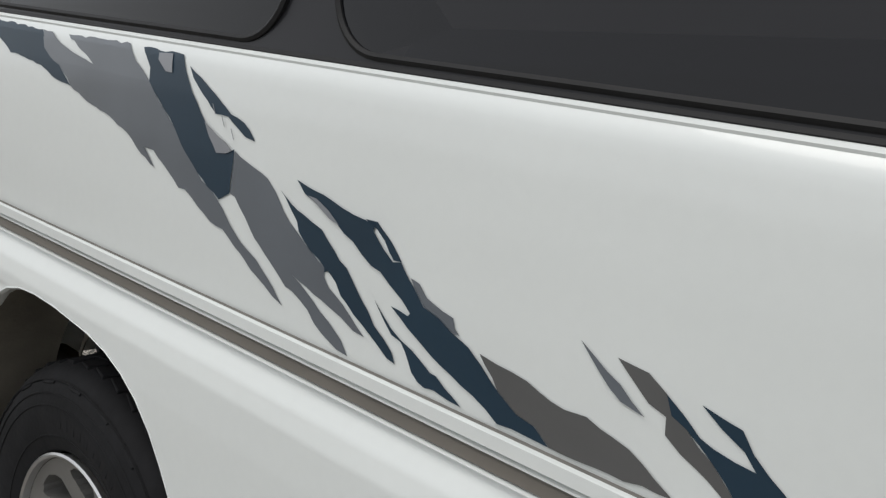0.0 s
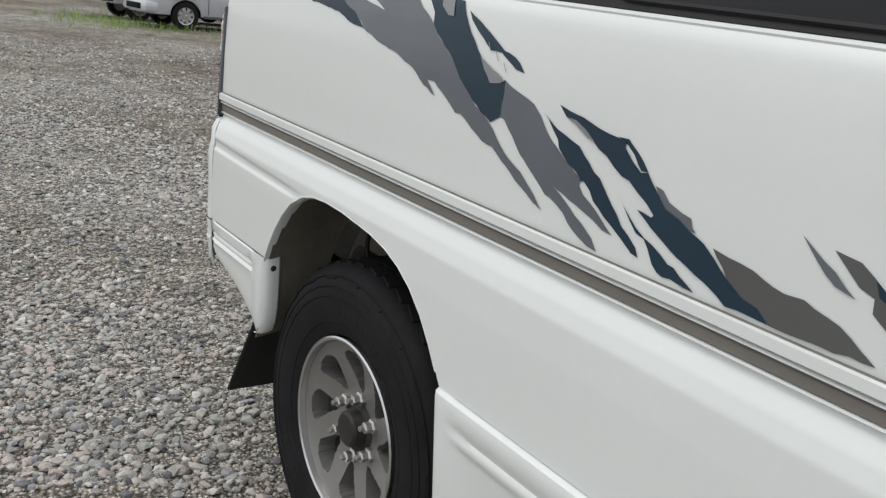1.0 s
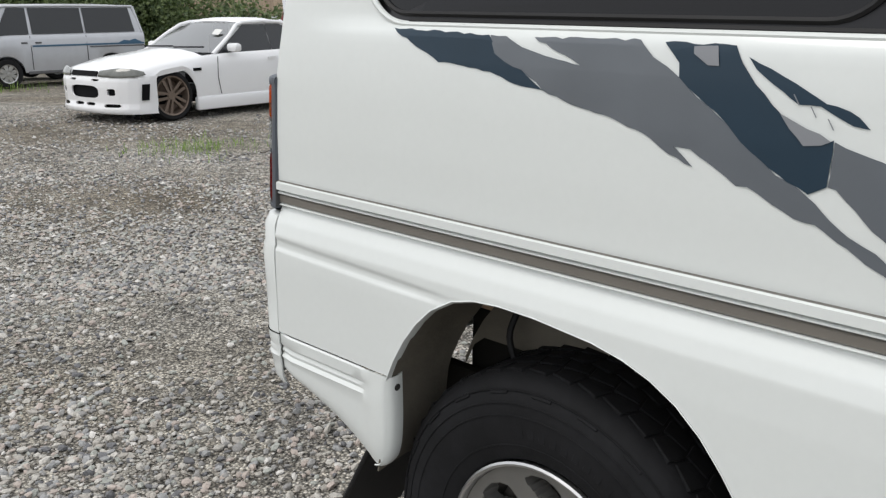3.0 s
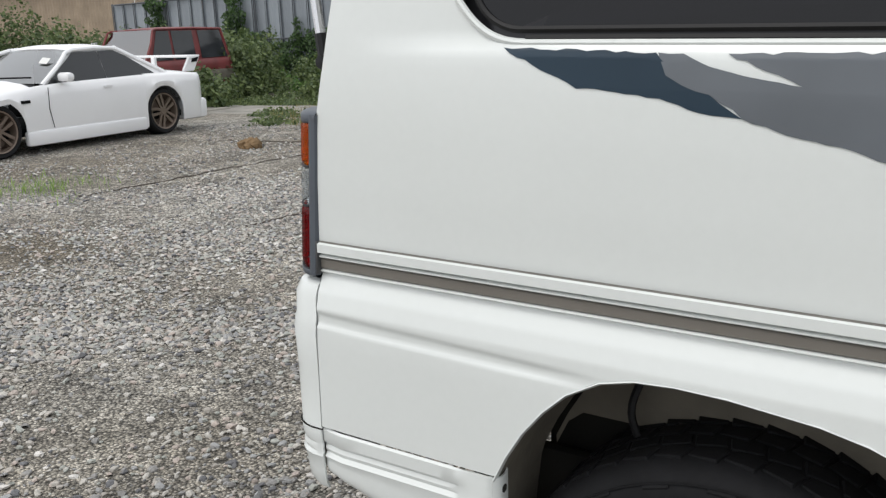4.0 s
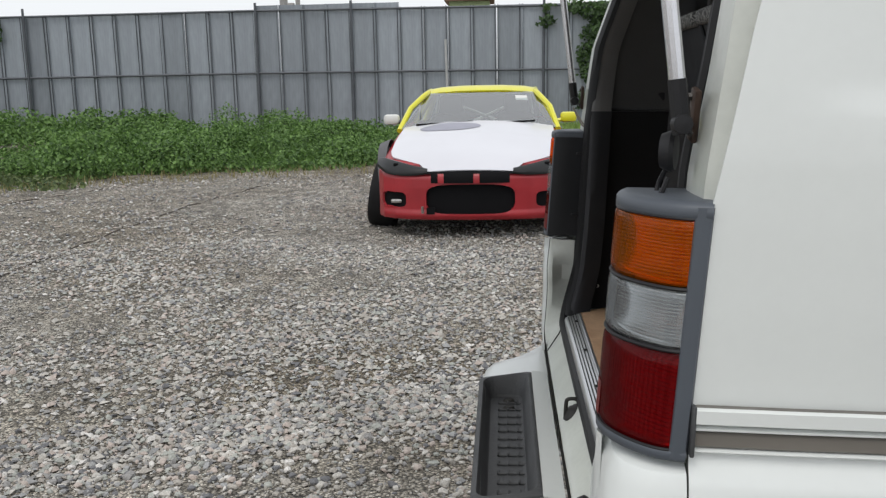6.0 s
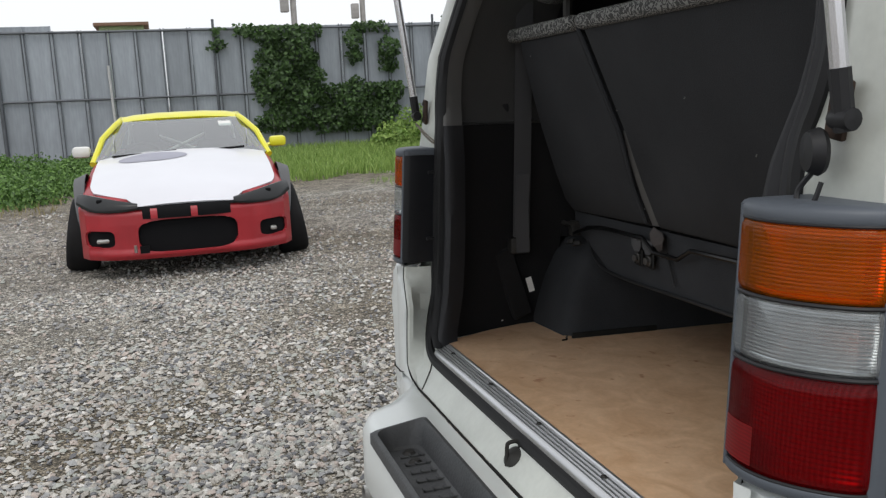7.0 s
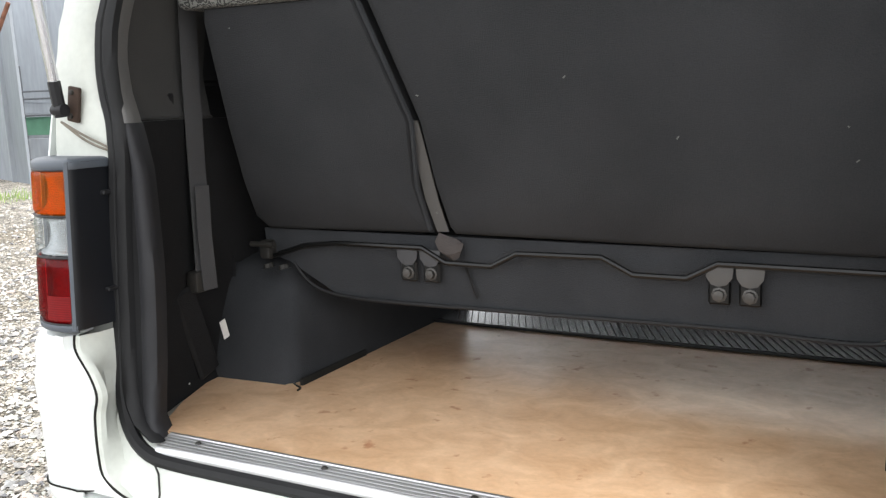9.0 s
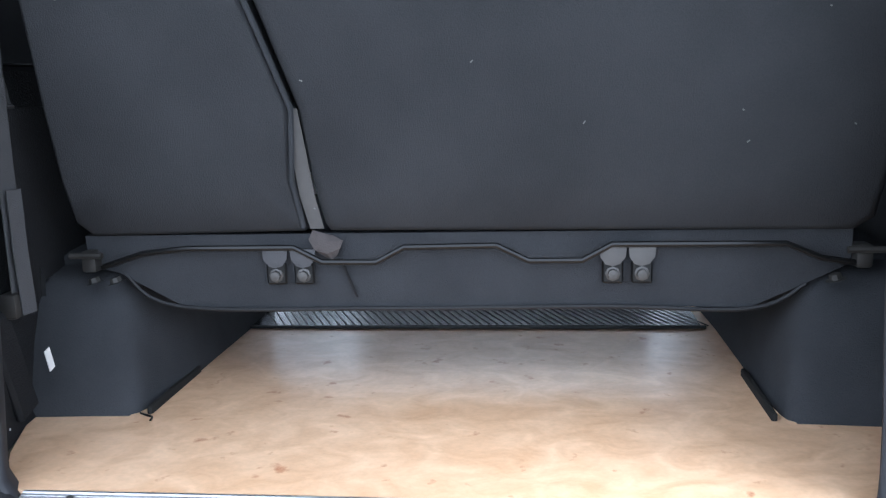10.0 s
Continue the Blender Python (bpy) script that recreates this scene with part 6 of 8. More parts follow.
def ico():
    b = bmesh.new()
    bmesh.ops.create_icosphere(b, subdivisions=1, radius=1)
    v = np.array([q.co[:] for q in b.verts])
    f = np.array([[q.index for q in p.verts] for p in b.faces if p.normal.z > -0.6])
    b.free()
    return v, f


def octa():
    v = np.array([(1, 0, 0), (0, 1, 0), (-1, 0, 0), (0, -1, 0), (0, 0, 1), (0, 0, -1)], dtype=float)
    return v, np.array([(0, 1, 4), (1, 2, 4), (2, 3, 4), (3, 0, 4), (1, 0, 5), (2, 1, 5), (3, 2, 5), (0, 3, 5)])


def scatter_stones(name, count, place, smin, smax, seed, label, shape=ico):
    g = np.random.default_rng(seed)
    v0, f0 = shape()
    k = len(v0)
    pos = place(g, count)
    x, y = pos[:, 0], pos[:, 1]
    thickly = np.sin(1.7 * x + 2.3 * np.sin(0.9 * y)) * np.sin(2.1 * y + 1.3 * np.sin(1.1 * x))
    pos = pos[g.random(len(pos)) < 0.62 + 0.5 * thickly]
    count = len(pos)
    size = smin + (smax - smin) * g.random(count) ** 2.2
    ang = g.random(count) * 2 * np.pi
    sq = np.stack([0.75 + 0.5 * g.random(count), 0.6 + 0.4 * g.random(count), 0.38 + 0.3 * g.random(count)], 1)
    v = v0[None] * (1 + 0.15 * g.standard_normal((count, k, 1)))
    v = v * sq[:, None] * size[:, None, None]
    tilt = g.normal(0, 0.35, count)
    c, s = np.cos(tilt)[:, None], np.sin(tilt)[:, None]
    v = np.stack([v[..., 0] * c - v[..., 2] * s, v[..., 1], v[..., 0] * s + v[..., 2] * c], -1)
    c, s = np.cos(ang)[:, None], np.sin(ang)[:, None]
    v = np.stack([v[..., 0] * c - v[..., 1] * s, v[..., 0] * s + v[..., 1] * c, v[..., 2]], -1)
    v[..., 0] += pos[:, :1]
    v[..., 1] += pos[:, 1:2]
    v[..., 2] += (size * sq[:, 2] * (0.25 + 0.5 * g.random(count)))[:, None] + np.array([ground_z(a, b) for a, b in pos])[:, None]
    f = (f0[None] + (np.arange(count) * k)[:, None, None]).reshape(-1, 3)
    me = bpy.data.meshes.new(name)
    me.from_pydata(v.reshape(-1, 3), [], f)
    me.materials.append(STONE)
    return tagged(new(name, me), label, "gravel", kind="stuff")


def near_place(g, n):
    """Thick by the van's rear corner, thinner away."""
    r = 3.6 * g.random(n) ** 0.62
    a = radians(60) + g.random(n) * radians(215)
    p = np.stack([-2.2 + r * np.cos(a), 0.3 + r * np.sin(a)], 1)
    return p


def ring_place(g, n):
    """Round the near stones, out to the cars."""
    r = 3.0 + 4.8 * g.random(n) ** 0.9
    a = radians(60) + g.random(n) * radians(180)
    return np.stack([-2.3 + r * np.cos(a), 0.3 + r * np.sin(a)], 1)


def mid_place(g, n):
    """Across the lot, evenly by distance from the van's rear."""
    r = 3.0 + 10.5 * g.random(n) ** 1.1
    a = radians(42) + g.random(n) * radians(155)
    return np.stack([-2.4 + r * np.cos(a), 0.2 + r * np.sin(a)], 1)


scatter_stones("gravel_near", 56000, near_place, 0.005, 0.0215, 3, "loose grey and buff gravel stones behind the van")
scatter_stones("gravel_ring", 105000, ring_place, 0.007, 0.023, 4, "loose grey gravel stones between van and cars", octa)
scatter_stones("gravel_far", 95000, mid_place, 0.009, 0.028, 5, "loose pale gravel stones across the lot", octa)


def under_place(g, n):
    return np.stack([-2.4 + 2.2 * g.random(n), 0.2 + 2.8 * g.random(n)], 1)


scatter_stones("gravel_under", 5000, under_place, 0.008, 0.028, 9, "loose gravel stones under the van")

# thin dark ropes that mark the parking bays, half sunk in the gravel
TRACK = material("weathered_rope", (0.11, 0.092, 0.078), 0.95, vary=0.4, scale=30, bump=0.3, bump_scale=200)
for pts in ([(-8.45, 4.6), (-8.41, 5.44), (-8.37, 7.44), (-7.99, 10.04), (-7.5, 11.6)], [(-6.15, 4.4), (-6.12, 4.96), (-6.11, 6.99), (-5.98, 9.85), (-5.6, 12.4)], [(-10.2, 8.2), (-9.4, 8.4), (-8.6, 8.7)]):
    line = smooth_path([(x, y, 0) for x, y in pts], 16)
    rg = random.Random(8)
    rope = [(p.x + rg.uniform(-0.012, 0.012), p.y, ground_z(p.x, p.y) + rg.uniform(-0.004, 0.014)) for p in line]
    solo("marking_rope", tubem(rope, 0.0065, 6), TRACK, "thin dark rope lying along the gravel", "rope")

bm = bmesh.new()
for i in range(3):
    bmesh.ops.create_icosphere(bm, subdivisions=3, radius=0.12, matrix=pose(-9.41 + 0.06 * (i - 1), 7.79 + 0.03 * math.sin(i * 2), ground_z(-9.41, 7.79) + 0.03, 0, 0, 40 * i) @ Matrix.Diagonal((1.0, 0.85, 0.80 - 0.18 * abs(i - 1), 1)))
for v in bm.verts:
    v.co += 0.035 * noise.noise_vector(v.co * 22) + 0.015 * noise.noise_vector(v.co * 70)
solo("straw_clod", bm, STRAW, "brown clod of dry straw lying on the gravel", "clod")

bm = bmesh.new()
rgs = random.Random(2)
for i in range(7):
    x, y = -16.2 + i * 0.72 + rgs.uniform(-0.2, 0.2), 12.6 + 0.12 * i + rgs.uniform(-0.5, 0.5)
    box(bm, (x - 0.7, y - 0.8, ground_z(x, y) - 0.05), (x + 0.6, y + 0.7, ground_z(x, y) + 0.05), 0.02, 1)
solo("broken_slab", bm, CONCRETE, "broken pale concrete slab among weeds", "slab", "structure")

# ---- fence ----
ZINC = material("zinc_sheet", (0.43, 0.47, 0.52), 0.5, 0.2, vary=0.34, scale=2.2, per_object=0.26, fine=0.16, bump_scale=16, stretch=(1, 1, 0.16))
RAIL = material("fence_rail_and_shade_bar", (0.13, 0.14, 0.155), 0.55, 0.4, vary=0.3, scale=4)
RUST = material("rusty_pipe", (0.20, 0.085, 0.05), 0.85, vary=0.6, scale=9)
PITCH = 0.672


def sheet_mesh(h):
    """A hoarding sheet with turned-out edge flanges and a fine rib."""
    bm = bmesh.new()
    w = PITCH / 2
    prof = [(-w, -0.02), (-w + 0.004, -0.055), (-w + 0.030, -0.055), (-w + 0.034, -0.010), (-w + 0.05, 0.0), (0.0, 0.004), (w - 0.05, 0.0), (w - 0.034, -0.010), (w - 0.030, -0.055), (w - 0.004, -0.055), (w, -0.02)]
    grid(bm, [[(x, y, z) for x, y in prof] for z in (0.0, h * 0.5, h)])
    return finish("fence_sheet", bm, ZINC, True, 25)


SHEETS = {h: sheet_mesh(h) for h in (3.36, 3.50)}
fence = thing("sheet_fence", pose(0, 25.4, 0), "tall grey ribbed steel sheet fence with rails", "fence", kind="structure")
rf = random.Random(5)
for i in range(-37, 28):
    x = -9.33 + PITCH * (i + 12.5 - 12)
    h = 3.50 if -9.4 < x < -5.6 else 3.36
    o = new("fence_sheet", SHEETS[h])
    o.parent = fence
    o.matrix_local = pose(x, rf.uniform(-0.012, 0.012), -0.02, rf.uniform(-0.4, 0.4), rf.uniform(-0.25, 0.25), 0)
# added dark bars in pairs, standing in for shade on the sheets' edge flanges
bm = bmesh.new()
box(bm, (-0.058, -0.068, 0), (-0.036, -0.03, 3.36), 0.004, 1), box(bm, (0.022, -0.068, 0), (0.044, -0.03, 3.36), 0.004, 1)
FLANGE_SHADE = finish("rib", bm, RAIL, False)
for i in range(-37, 28):
    o = new("rib", FLANGE_SHADE)
    o.parent = fence
    o.location = (-9.33 + PITCH * i, 0, 0)
for z in (1.58, 3.28):
    part("rail", tubem([(-34, -0.085, z + 0.03), (-9.3, -0.085, z + 0.06), (0, -0.085, z), (9.4, -0.085, z - 0.05)], 0.030, 8), RAIL, fence)
for x in (-31, -26, -21.4, -16.0, -9.33, -6.65, -1.35, 4.7, 8.9):
    part("post", tubem([(x, -0.11, 0), (x + 0.03, -0.10, 3.55)], 0.036, 8), RAIL, fence)
part("drain_pipe", tubem([(-3.98, -0.14, 0.2), (-4.02, -0.14, 2.45)], 0.035, 8), material("pale_pipe", (0.5, 0.5, 0.5), 0.5, vary=0.2), fence)
part("leaning_pole", tubem([(6.6, -1.1, 0.0), (7.4, -0.15, 2.9)], 0.03, 8), material("weathered_pole", (0.40, 0.38, 0.34), 0.8, vary=0.3), fence)

east = thing("side_fence", pose(9.4, 25.4, 0, 0, 0, -107.5), "blue-grey sheet fence with rusty pipe rail and posts", "fence", kind="structure")
ES = SHEETS[3.36]
for i in range(21):
    o = new("fence_sheet", ES)
    o.parent = east
    o.matrix_local = pose(PITCH * (i + 0.5) - 0.1, rf.uniform(-0.01, 0.01), -0.02)
part("rail", tubem([(0, -0.1, 1.50), (13.3, -0.1, 1.55)], 0.036, 8), RUST, east, "rusty pipe rail")
for x in (2.6, 5.8, 9.4, 12.6):
    part("post", tubem([(x, -0.13, 0), (x - 0.08, -0.12, 3.3)], 0.045, 8), RUST, east, "rusty pipe post")
part("stay", tubem([(13.0, -0.9, 0), (14.3, -0.15, 2.45)], 0.030, 8), RUST, east)

for i in range(10):
    o = new("fence_sheet", ES)
    o.parent = east
    o.matrix_local = pose(9.4, 25.4, 0, 0, 0, -107.5).inverted() @ pose(8.3 + PITCH * (i + 0.5) * 0.5, 16.2 - PITCH * (i + 0.5) * 0.866, -0.02, 0, 0, -60)

net = thing("green_fence", pose(7.6, 15.2, 0, 0, 0, -60), "green mesh fence on rusty posts", "fence", kind="structure")
GREENNET = material("green_net", (0.09, 0.22, 0.15), 0.8, vary=0.3, scale=5)
for k in range(5):
    part("post", tubem([(1.3 * k, 0, 0), (1.3 * k, 0, 1.7)], 0.03, 6), RUST if k % 2 else RAIL, net)
part("board", boxm((0, -0.012, 0.48), (5.2, 0.012, 0.80), 0.004, 1), GREENNET, net)
part("board", boxm((0, -0.012, 0.06), (5.2, 0.012, 0.42), 0.004, 1), ZINC, net, "pale blue-grey sheet")
part("board", boxm((0, -0.012, 0.86), (5.2, 0.012, 1.06), 0.004, 1), ZINC, net, "pale blue-grey sheet")
for z in (0.83, 1.12, 1.25):
    part("rail", tubem([(-0.1, -0.04, z), (5.3, -0.04, z + 0.02)], 0.018, 6), RAIL, net)
MEADOW = material("far_meadow", (0.15, 0.20, 0.05), 0.95, vary=0.5, scale=0.25, fine=0.4, bump_scale=3)
bm = bmesh.new()
grid(bm, [[(24 + 3.2 * i, 44 - 1.2 * i + 3.0 * j, 0.2 + (6.6 + 0.5 * math.sin(i * 1.3)) * (1 - (1 - j / 8) ** 2) - 0.25) for j in range(9)] for i in range(12)])
solo("meadow_bank", thick(bm, 0.05), MEADOW, "grassy green bank rising far behind the fence", "bank", "structure")

# ---- far buildings and lines ----
BEIGE = material("beige_sheet", (0.42, 0.33, 0.24), 0.7, vary=0.3, scale=1.2, fine=0.1, bump_scale=10)
shed = thing("beige_shed", pose(-34.4, 26.4, 0), "old beige corrugated metal shed behind the weeds", "building")
bm = bmesh.new()
prof = [(-26 + 0.11 * i, 0.045 * (i % 2)) for i in range(240)]
grid(bm, [[(x, y, z) for x, y in prof] for z in (0, 4.6)])
part("wall", thick(bm, 0.02), BEIGE, shed, smooth=False)
part("roof", boxm((-26.5, -0.5, 4.6), (0.7, 9, 4.85), 0.03), BEIGE, shed)
part("gable", boxm((0.3, 0.05, 0), (0.45, 8.5, 4.6)), BEIGE, shed)
hut = thing("green_hut", pose(-4.6, 60, 0), "pale green flat-roofed hut far behind the fence", "building")
part("wall", boxm((-1.3, 0, 0), (1.3, 3, 6.2), 0.02), material("pale_green_wall", (0.30, 0.38, 0.20), 0.8, vary=0.2), hut)
part("roof", boxm((-1.6, -0.3, 6.2), (1.6, 3.3, 6.4), 0.02), material("brown_roof_edge", (0.2, 0.12, 0.08), 0.8, vary=0.2), hut)
POLE = material("concrete_pole", (0.35, 0.34, 0.33), 0.85, vary=0.2)
for x, y, h in ((-14.0, 52, 13), (3.0, 40, 12), (6.9, 44, 12), (-9.6, 30, 8)):
    pl = thing("utility_pole", pose(x, y, 0), "grey concrete utility pole behind the fence", "pole", "utility poles")
    part("shaft", tubem([(0, 0, 0), (0, 0, h)], 0.13, 10), POLE, pl)
    part("crossarm", boxm((-0.7, -0.05, h - 0.7), (0.7, 0.05, h - 0.6), 0.01), POLE, pl)
    part("insulator_box", boxm((-0.55, -0.18, 5.0), (-0.2, 0.15, 5.7), 0.05), POLE, pl)
WIRE = material("cable_sheath", (0.03, 0.03, 0.03), 0.6)
for k in range(3):
    a, b = Vector((-14.0 - 0.6 + 0.6 * k, 52, 12.4)), Vector((6.9 - 0.6 + 0.6 * k, 44, 11.4))
    line = [a.lerp(b, i / 24) - Vector((0, 0, 5.2 * (1 - (i / 12 - 1) ** 2))) for i in range(25)]
    solo("overhead_cable", tubem(line, 0.016, 5), WIRE, "thin black overhead cable sagging between poles", "cable", group="overhead cables")

# ---- plants ----
def leaf_material(name, a, b, rough=0.55):
    m = bpy.data.materials.new(name)
    m.use_nodes = True
    n, l = m.node_tree.nodes, m.node_tree.links
    bsdf = n["Principled BSDF"]
    bsdf.inputs["Roughness"].default_value = rough
    geo, ramp = n.new("ShaderNodeNewGeometry"), n.new("ShaderNodeValToRGB")
    e = ramp.color_ramp.elements
    e[0].color, e[1].color = (*a, 1), (*b, 1)
    l.new(geo.outputs["Random Per Island"], ramp.inputs[0])
    l.new(ramp.outputs[0], bsdf.inputs["Base Color"])
    tr = n.new("ShaderNodeBsdfTranslucent")
    l.new(ramp.outputs[0], tr.inputs[0])
    mix = n.new("ShaderNodeMixShader")
    mix.inputs[0].default_value = 0.3
    l.new(bsdf.outputs[0], mix.inputs[1]), l.new(tr.outputs[0], mix.inputs[2])
    l.new(mix.outputs[0], n["Material Output"].inputs[0])
    return m


LEAF = leaf_material("weed_leaf", (0.040, 0.095, 0.020), (0.19, 0.33, 0.085))
IVY = leaf_material("ivy_leaf", (0.020, 0.045, 0.014), (0.085, 0.16, 0.045))
GRASS = leaf_material("grass_blade", (0.13, 0.24, 0.04), (0.34, 0.46, 0.13), 0.6)
SCRUB = leaf_material("scrub_leaf", (0.05, 0.085, 0.03), (0.17, 0.22, 0.08))
DRY = leaf_material("dry_grass", (0.20, 0.17, 0.07), (0.34, 0.30, 0.15), 0.8)


def leaves(name, centres, normals, sizes, mat, seed):
    """One mesh of small folded leaves."""
    g = np.random.default_rng(seed)
    n = len(centres)
    nor = normals + 0.7 * g.standard_normal((n, 3))
    nor /= np.linalg.norm(nor, axis=1, keepdims=True) + 1e-9
    t = g.standard_normal((n, 3))
    t[:, 2] -= 0.5
    t -= nor * (t * nor).sum(1, keepdims=True)
    t /= np.linalg.norm(t, axis=1, keepdims=True) + 1e-9
    s = np.cross(nor, t)
    L = sizes[:, None]
    a = centres - t * L * 0.5
    b = centres + s * L * 0.36 + nor * L * 0.10
    c = centres + t * L * 0.6
    d = centres - s * L * 0.36 + nor * L * 0.10
    v = np.stack([a, b, c, d], 1).reshape(-1, 3)
    i = np.arange(n)[:, None] * 4
    f = np.concatenate([i + [0, 1, 2], i + [0, 2, 3]])
    me = bpy.data.meshes.new(name)
    me.from_pydata(v, [], f)
    me.materials.append(mat)
    return me


def clump_points(g, blobs, per):
    """Points on and in uneven mounds: (x, y, rx, ry, height)."""
    C, N = [], []
    for x, y, rx, ry, h in blobs:
        k = int(per * (rx + ry) * (h + 0.4))
        u = g.standard_normal((k, 3))
        u /= np.linalg.norm(u, axis=1, keepdims=True)
        u[:, 2] = np.abs(u[:, 2])
        lump = 1 + 0.16 * np.sin(u[:, 0] * 7 + x * 3) * np.cos(u[:, 1] * 6 + y * 2) + 0.10 * np.sin(u[:, 2] * 11 + x)
        r = (g.random(k) ** 0.28) * lump
        p = np.stack([x + rx * u[:, 0] * r, y + ry * u[:, 1] * r, np.maximum(0.02, h * u[:, 2] * r) + ground_z(x, y)], 1)
        C.append(p), N.append(u)
    return np.concatenate(C), np.concatenate(N)


def weeds(name, blobs, per, size, mat, seed, label, category="weeds"):
    g = np.random.default_rng(seed)
    C, N = clump_points(g, blobs, per)
    S = size * (0.55 + 0.9 * g.random(len(C)))
    return tagged(new(name, leaves(name, C, N, S, mat, seed + 1)), label, category, kind="stuff")


def blades(name, count, place, h, mat, seed, label, width=0.004):
    g = np.random.default_rng(seed)
    p = place(g, count)
    n = len(p)
    hh = h * (0.4 + 0.9 * g.random(n))
    a = g.random(n) * 6.283
    lean = g.normal(0, 0.35, (n, 2)) * hh[:, None]
    w = width * (0.6 + 0.8 * g.random(n))
    base = np.stack([p[:, 0], p[:, 1], [ground_z(a, b) for a, b in p]], 1)
    off = np.stack([np.cos(a) * w, np.sin(a) * w, np.zeros(n)], 1)
    mid = base + np.stack([lean[:, 0] * 0.4, lean[:, 1] * 0.4, hh * 0.6], 1)
    tip = base + np.stack([lean[:, 0], lean[:, 1], hh], 1)
    v = np.stack([base - off, base + off, mid + off * 0.7, mid - off * 0.7, tip], 1).reshape(-1, 3)
    i = np.arange(n)[:, None] * 5
    f = [list(q) for q in np.concatenate([i + [0, 1, 2], i + [0, 2, 3], i + [3, 2, 4]])]
    me = bpy.data.meshes.new(name)
    me.from_pydata(v, [], f)
    me.materials.append(mat)
    return tagged(new(name, me), label, "grass", kind="stuff")


def mounds(seed, x0, x1, y0, y1, n, h0, h1, r0, r1, edge=None):
    g = random.Random(seed)
    out = []
    for _ in range(n):
        x, y = g.uniform(x0, x1), g.uniform(y0, y1)
        if edge and y < edge(x):
            continue
        out.append((x, y, g.uniform(r0, r1), g.uniform(r0, r1), g.uniform(h0, h1)))
    return out


edge = lambda x: lerp([(-16, 13.8), (-14, 13.5), (-12.8, 12.4), (-11, 10.9), (-9.4, 10.2), (-8.5, 11.4), (-7.7, 12.4), (-6, 13.4), (-4.5, 14.1), (-3.4, 16.0), (0, 19)], x)
bank_edge = lambda x: edge(x) + lerp([(-14, 4.0), (-12, 4.0), (-9.6, 2.6), (-8.6, 0.9), (-6, 0.6), (-3, 0.6)], x)
weeds("weed_bank", [(x, y, a, b, h * lerp([(-12.5, 0.14), (-10.8, 0.18), (-9.8, 0.42), (-9, 0.72), (-7, 0.66), (-5, 0.5), (-3.9, 0.4)], x)) for x, y, a, b, h in mounds(1, -12.5, -3.9, 12.4, 21, 190, 0.25, 1.15, 0.25, 0.85, bank_edge)], 980, 0.056, LEAF, 11, "thick green leafy weeds along the foot of the fence")
weeds("weed_bank", mounds(2, -20, -11.5, 19.5, 24.8, 44, 0.25, 0.75, 0.5, 1.0), 420, 0.09, LEAF, 12, "tall green weeds and bushes by the fence")
weeds("scrub_bank", mounds(3, -22, -15.9, 12.6, 13.6, 32, 0.55, 1.1, 0.4, 0.75) + mounds(37, -27, -21, 12.6, 14.6, 30, 1.0, 1.9, 0.6, 1.1) + mounds(34, -21.5, -17.2, 21.0, 24.5, 26, 0.5, 1.3, 0.5, 1.0) + [(-15.0, 16.2, 0.75, 0.6, 0.95), (-15.6, 16.5, 0.6, 0.5, 0.75), (-14.4, 16.6, 0.5, 0.5, 0.6), (-17.9, 15.6, 0.5, 0.5, 0.7)] + mounds(33, -27, -19, 13.5, 19, 40, 0.8, 1.9, 0.7, 1.3), 420, 0.10, SCRUB, 13, "overgrown scrub round the abandoned wagon")
weeds("low_weeds", mounds(4, -13.2, -8.4, 9.4, 14.0, 54, 0.05, 0.17, 0.25, 0.6, lambda x: edge(x) - 1.1) + mounds(44, -17.5, -12.0, 14.6, 18.2, 46, 0.08, 0.22, 0.35, 0.8), 420, 0.06, SCRUB, 14, "low green weeds spreading over the gravel edge")
weeds("bright_bush", [(-12.35, 14.3, 0.42, 0.4, 0.52), (-11.95, 14.2, 0.38, 0.35, 0.42)], 1300, 0.08, GRASS, 15, "small bright green bush at the gravel's edge", "bush")
weeds("tall_scrub", mounds(6, -36, -23.5, 10.4, 14.5, 40, 2.2, 4.2, 0.9, 1.9) + mounds(36, -36, -21, 15.6, 21, 42, 0.9, 1.7, 0.9, 1.7), 480, 0.10, SCRUB, 16, "tall green scrub behind the parked silver van")
weeds("small_bush", [(3.5, 23.4, 0.8, 0.6, 1.0), (2.8, 22.9, 0.6, 0.5, 0.7), (6.9, 20.5, 0.5, 0.5, 0.8), (7.0, 19.2, 0.4, 0.4, 1.0)], 900, 0.09, GRASS, 17, "leafy bush in the grass by the fence", "bush")


def lawn(g, n):
    x = -3 + 12.5 * g.random(n)
    y = 15.6 + 9.6 * g.random(n)
    keep = (y > 15.9 + 0.35 * np.sin(x * 2.1) + 0.25 * np.sin(x * 5.3)) & (x < 9.2 - (25.2 - y) * 0.31)
    return np.stack([x, y], 1)[keep]


def edge_grass(g, n):
    x = -14 + 9.6 * g.random(n)
    y = np.array([edge(v) for v in x]) - 0.7 + 1.5 * g.random(n)
    return np.stack([x, y], 1)


def sparse(g, n):
    c = np.array([(1.6, 13.6), (2.6, 13.2), (0.9, 14.4), (2.0, 12.6), (-9.2, 4.65), (3.6, 12.2), (4.0, 11.0)])
    k = g.integers(0, len(c), n)
    return c[k] + g.normal(0, 0.32, (n, 2))


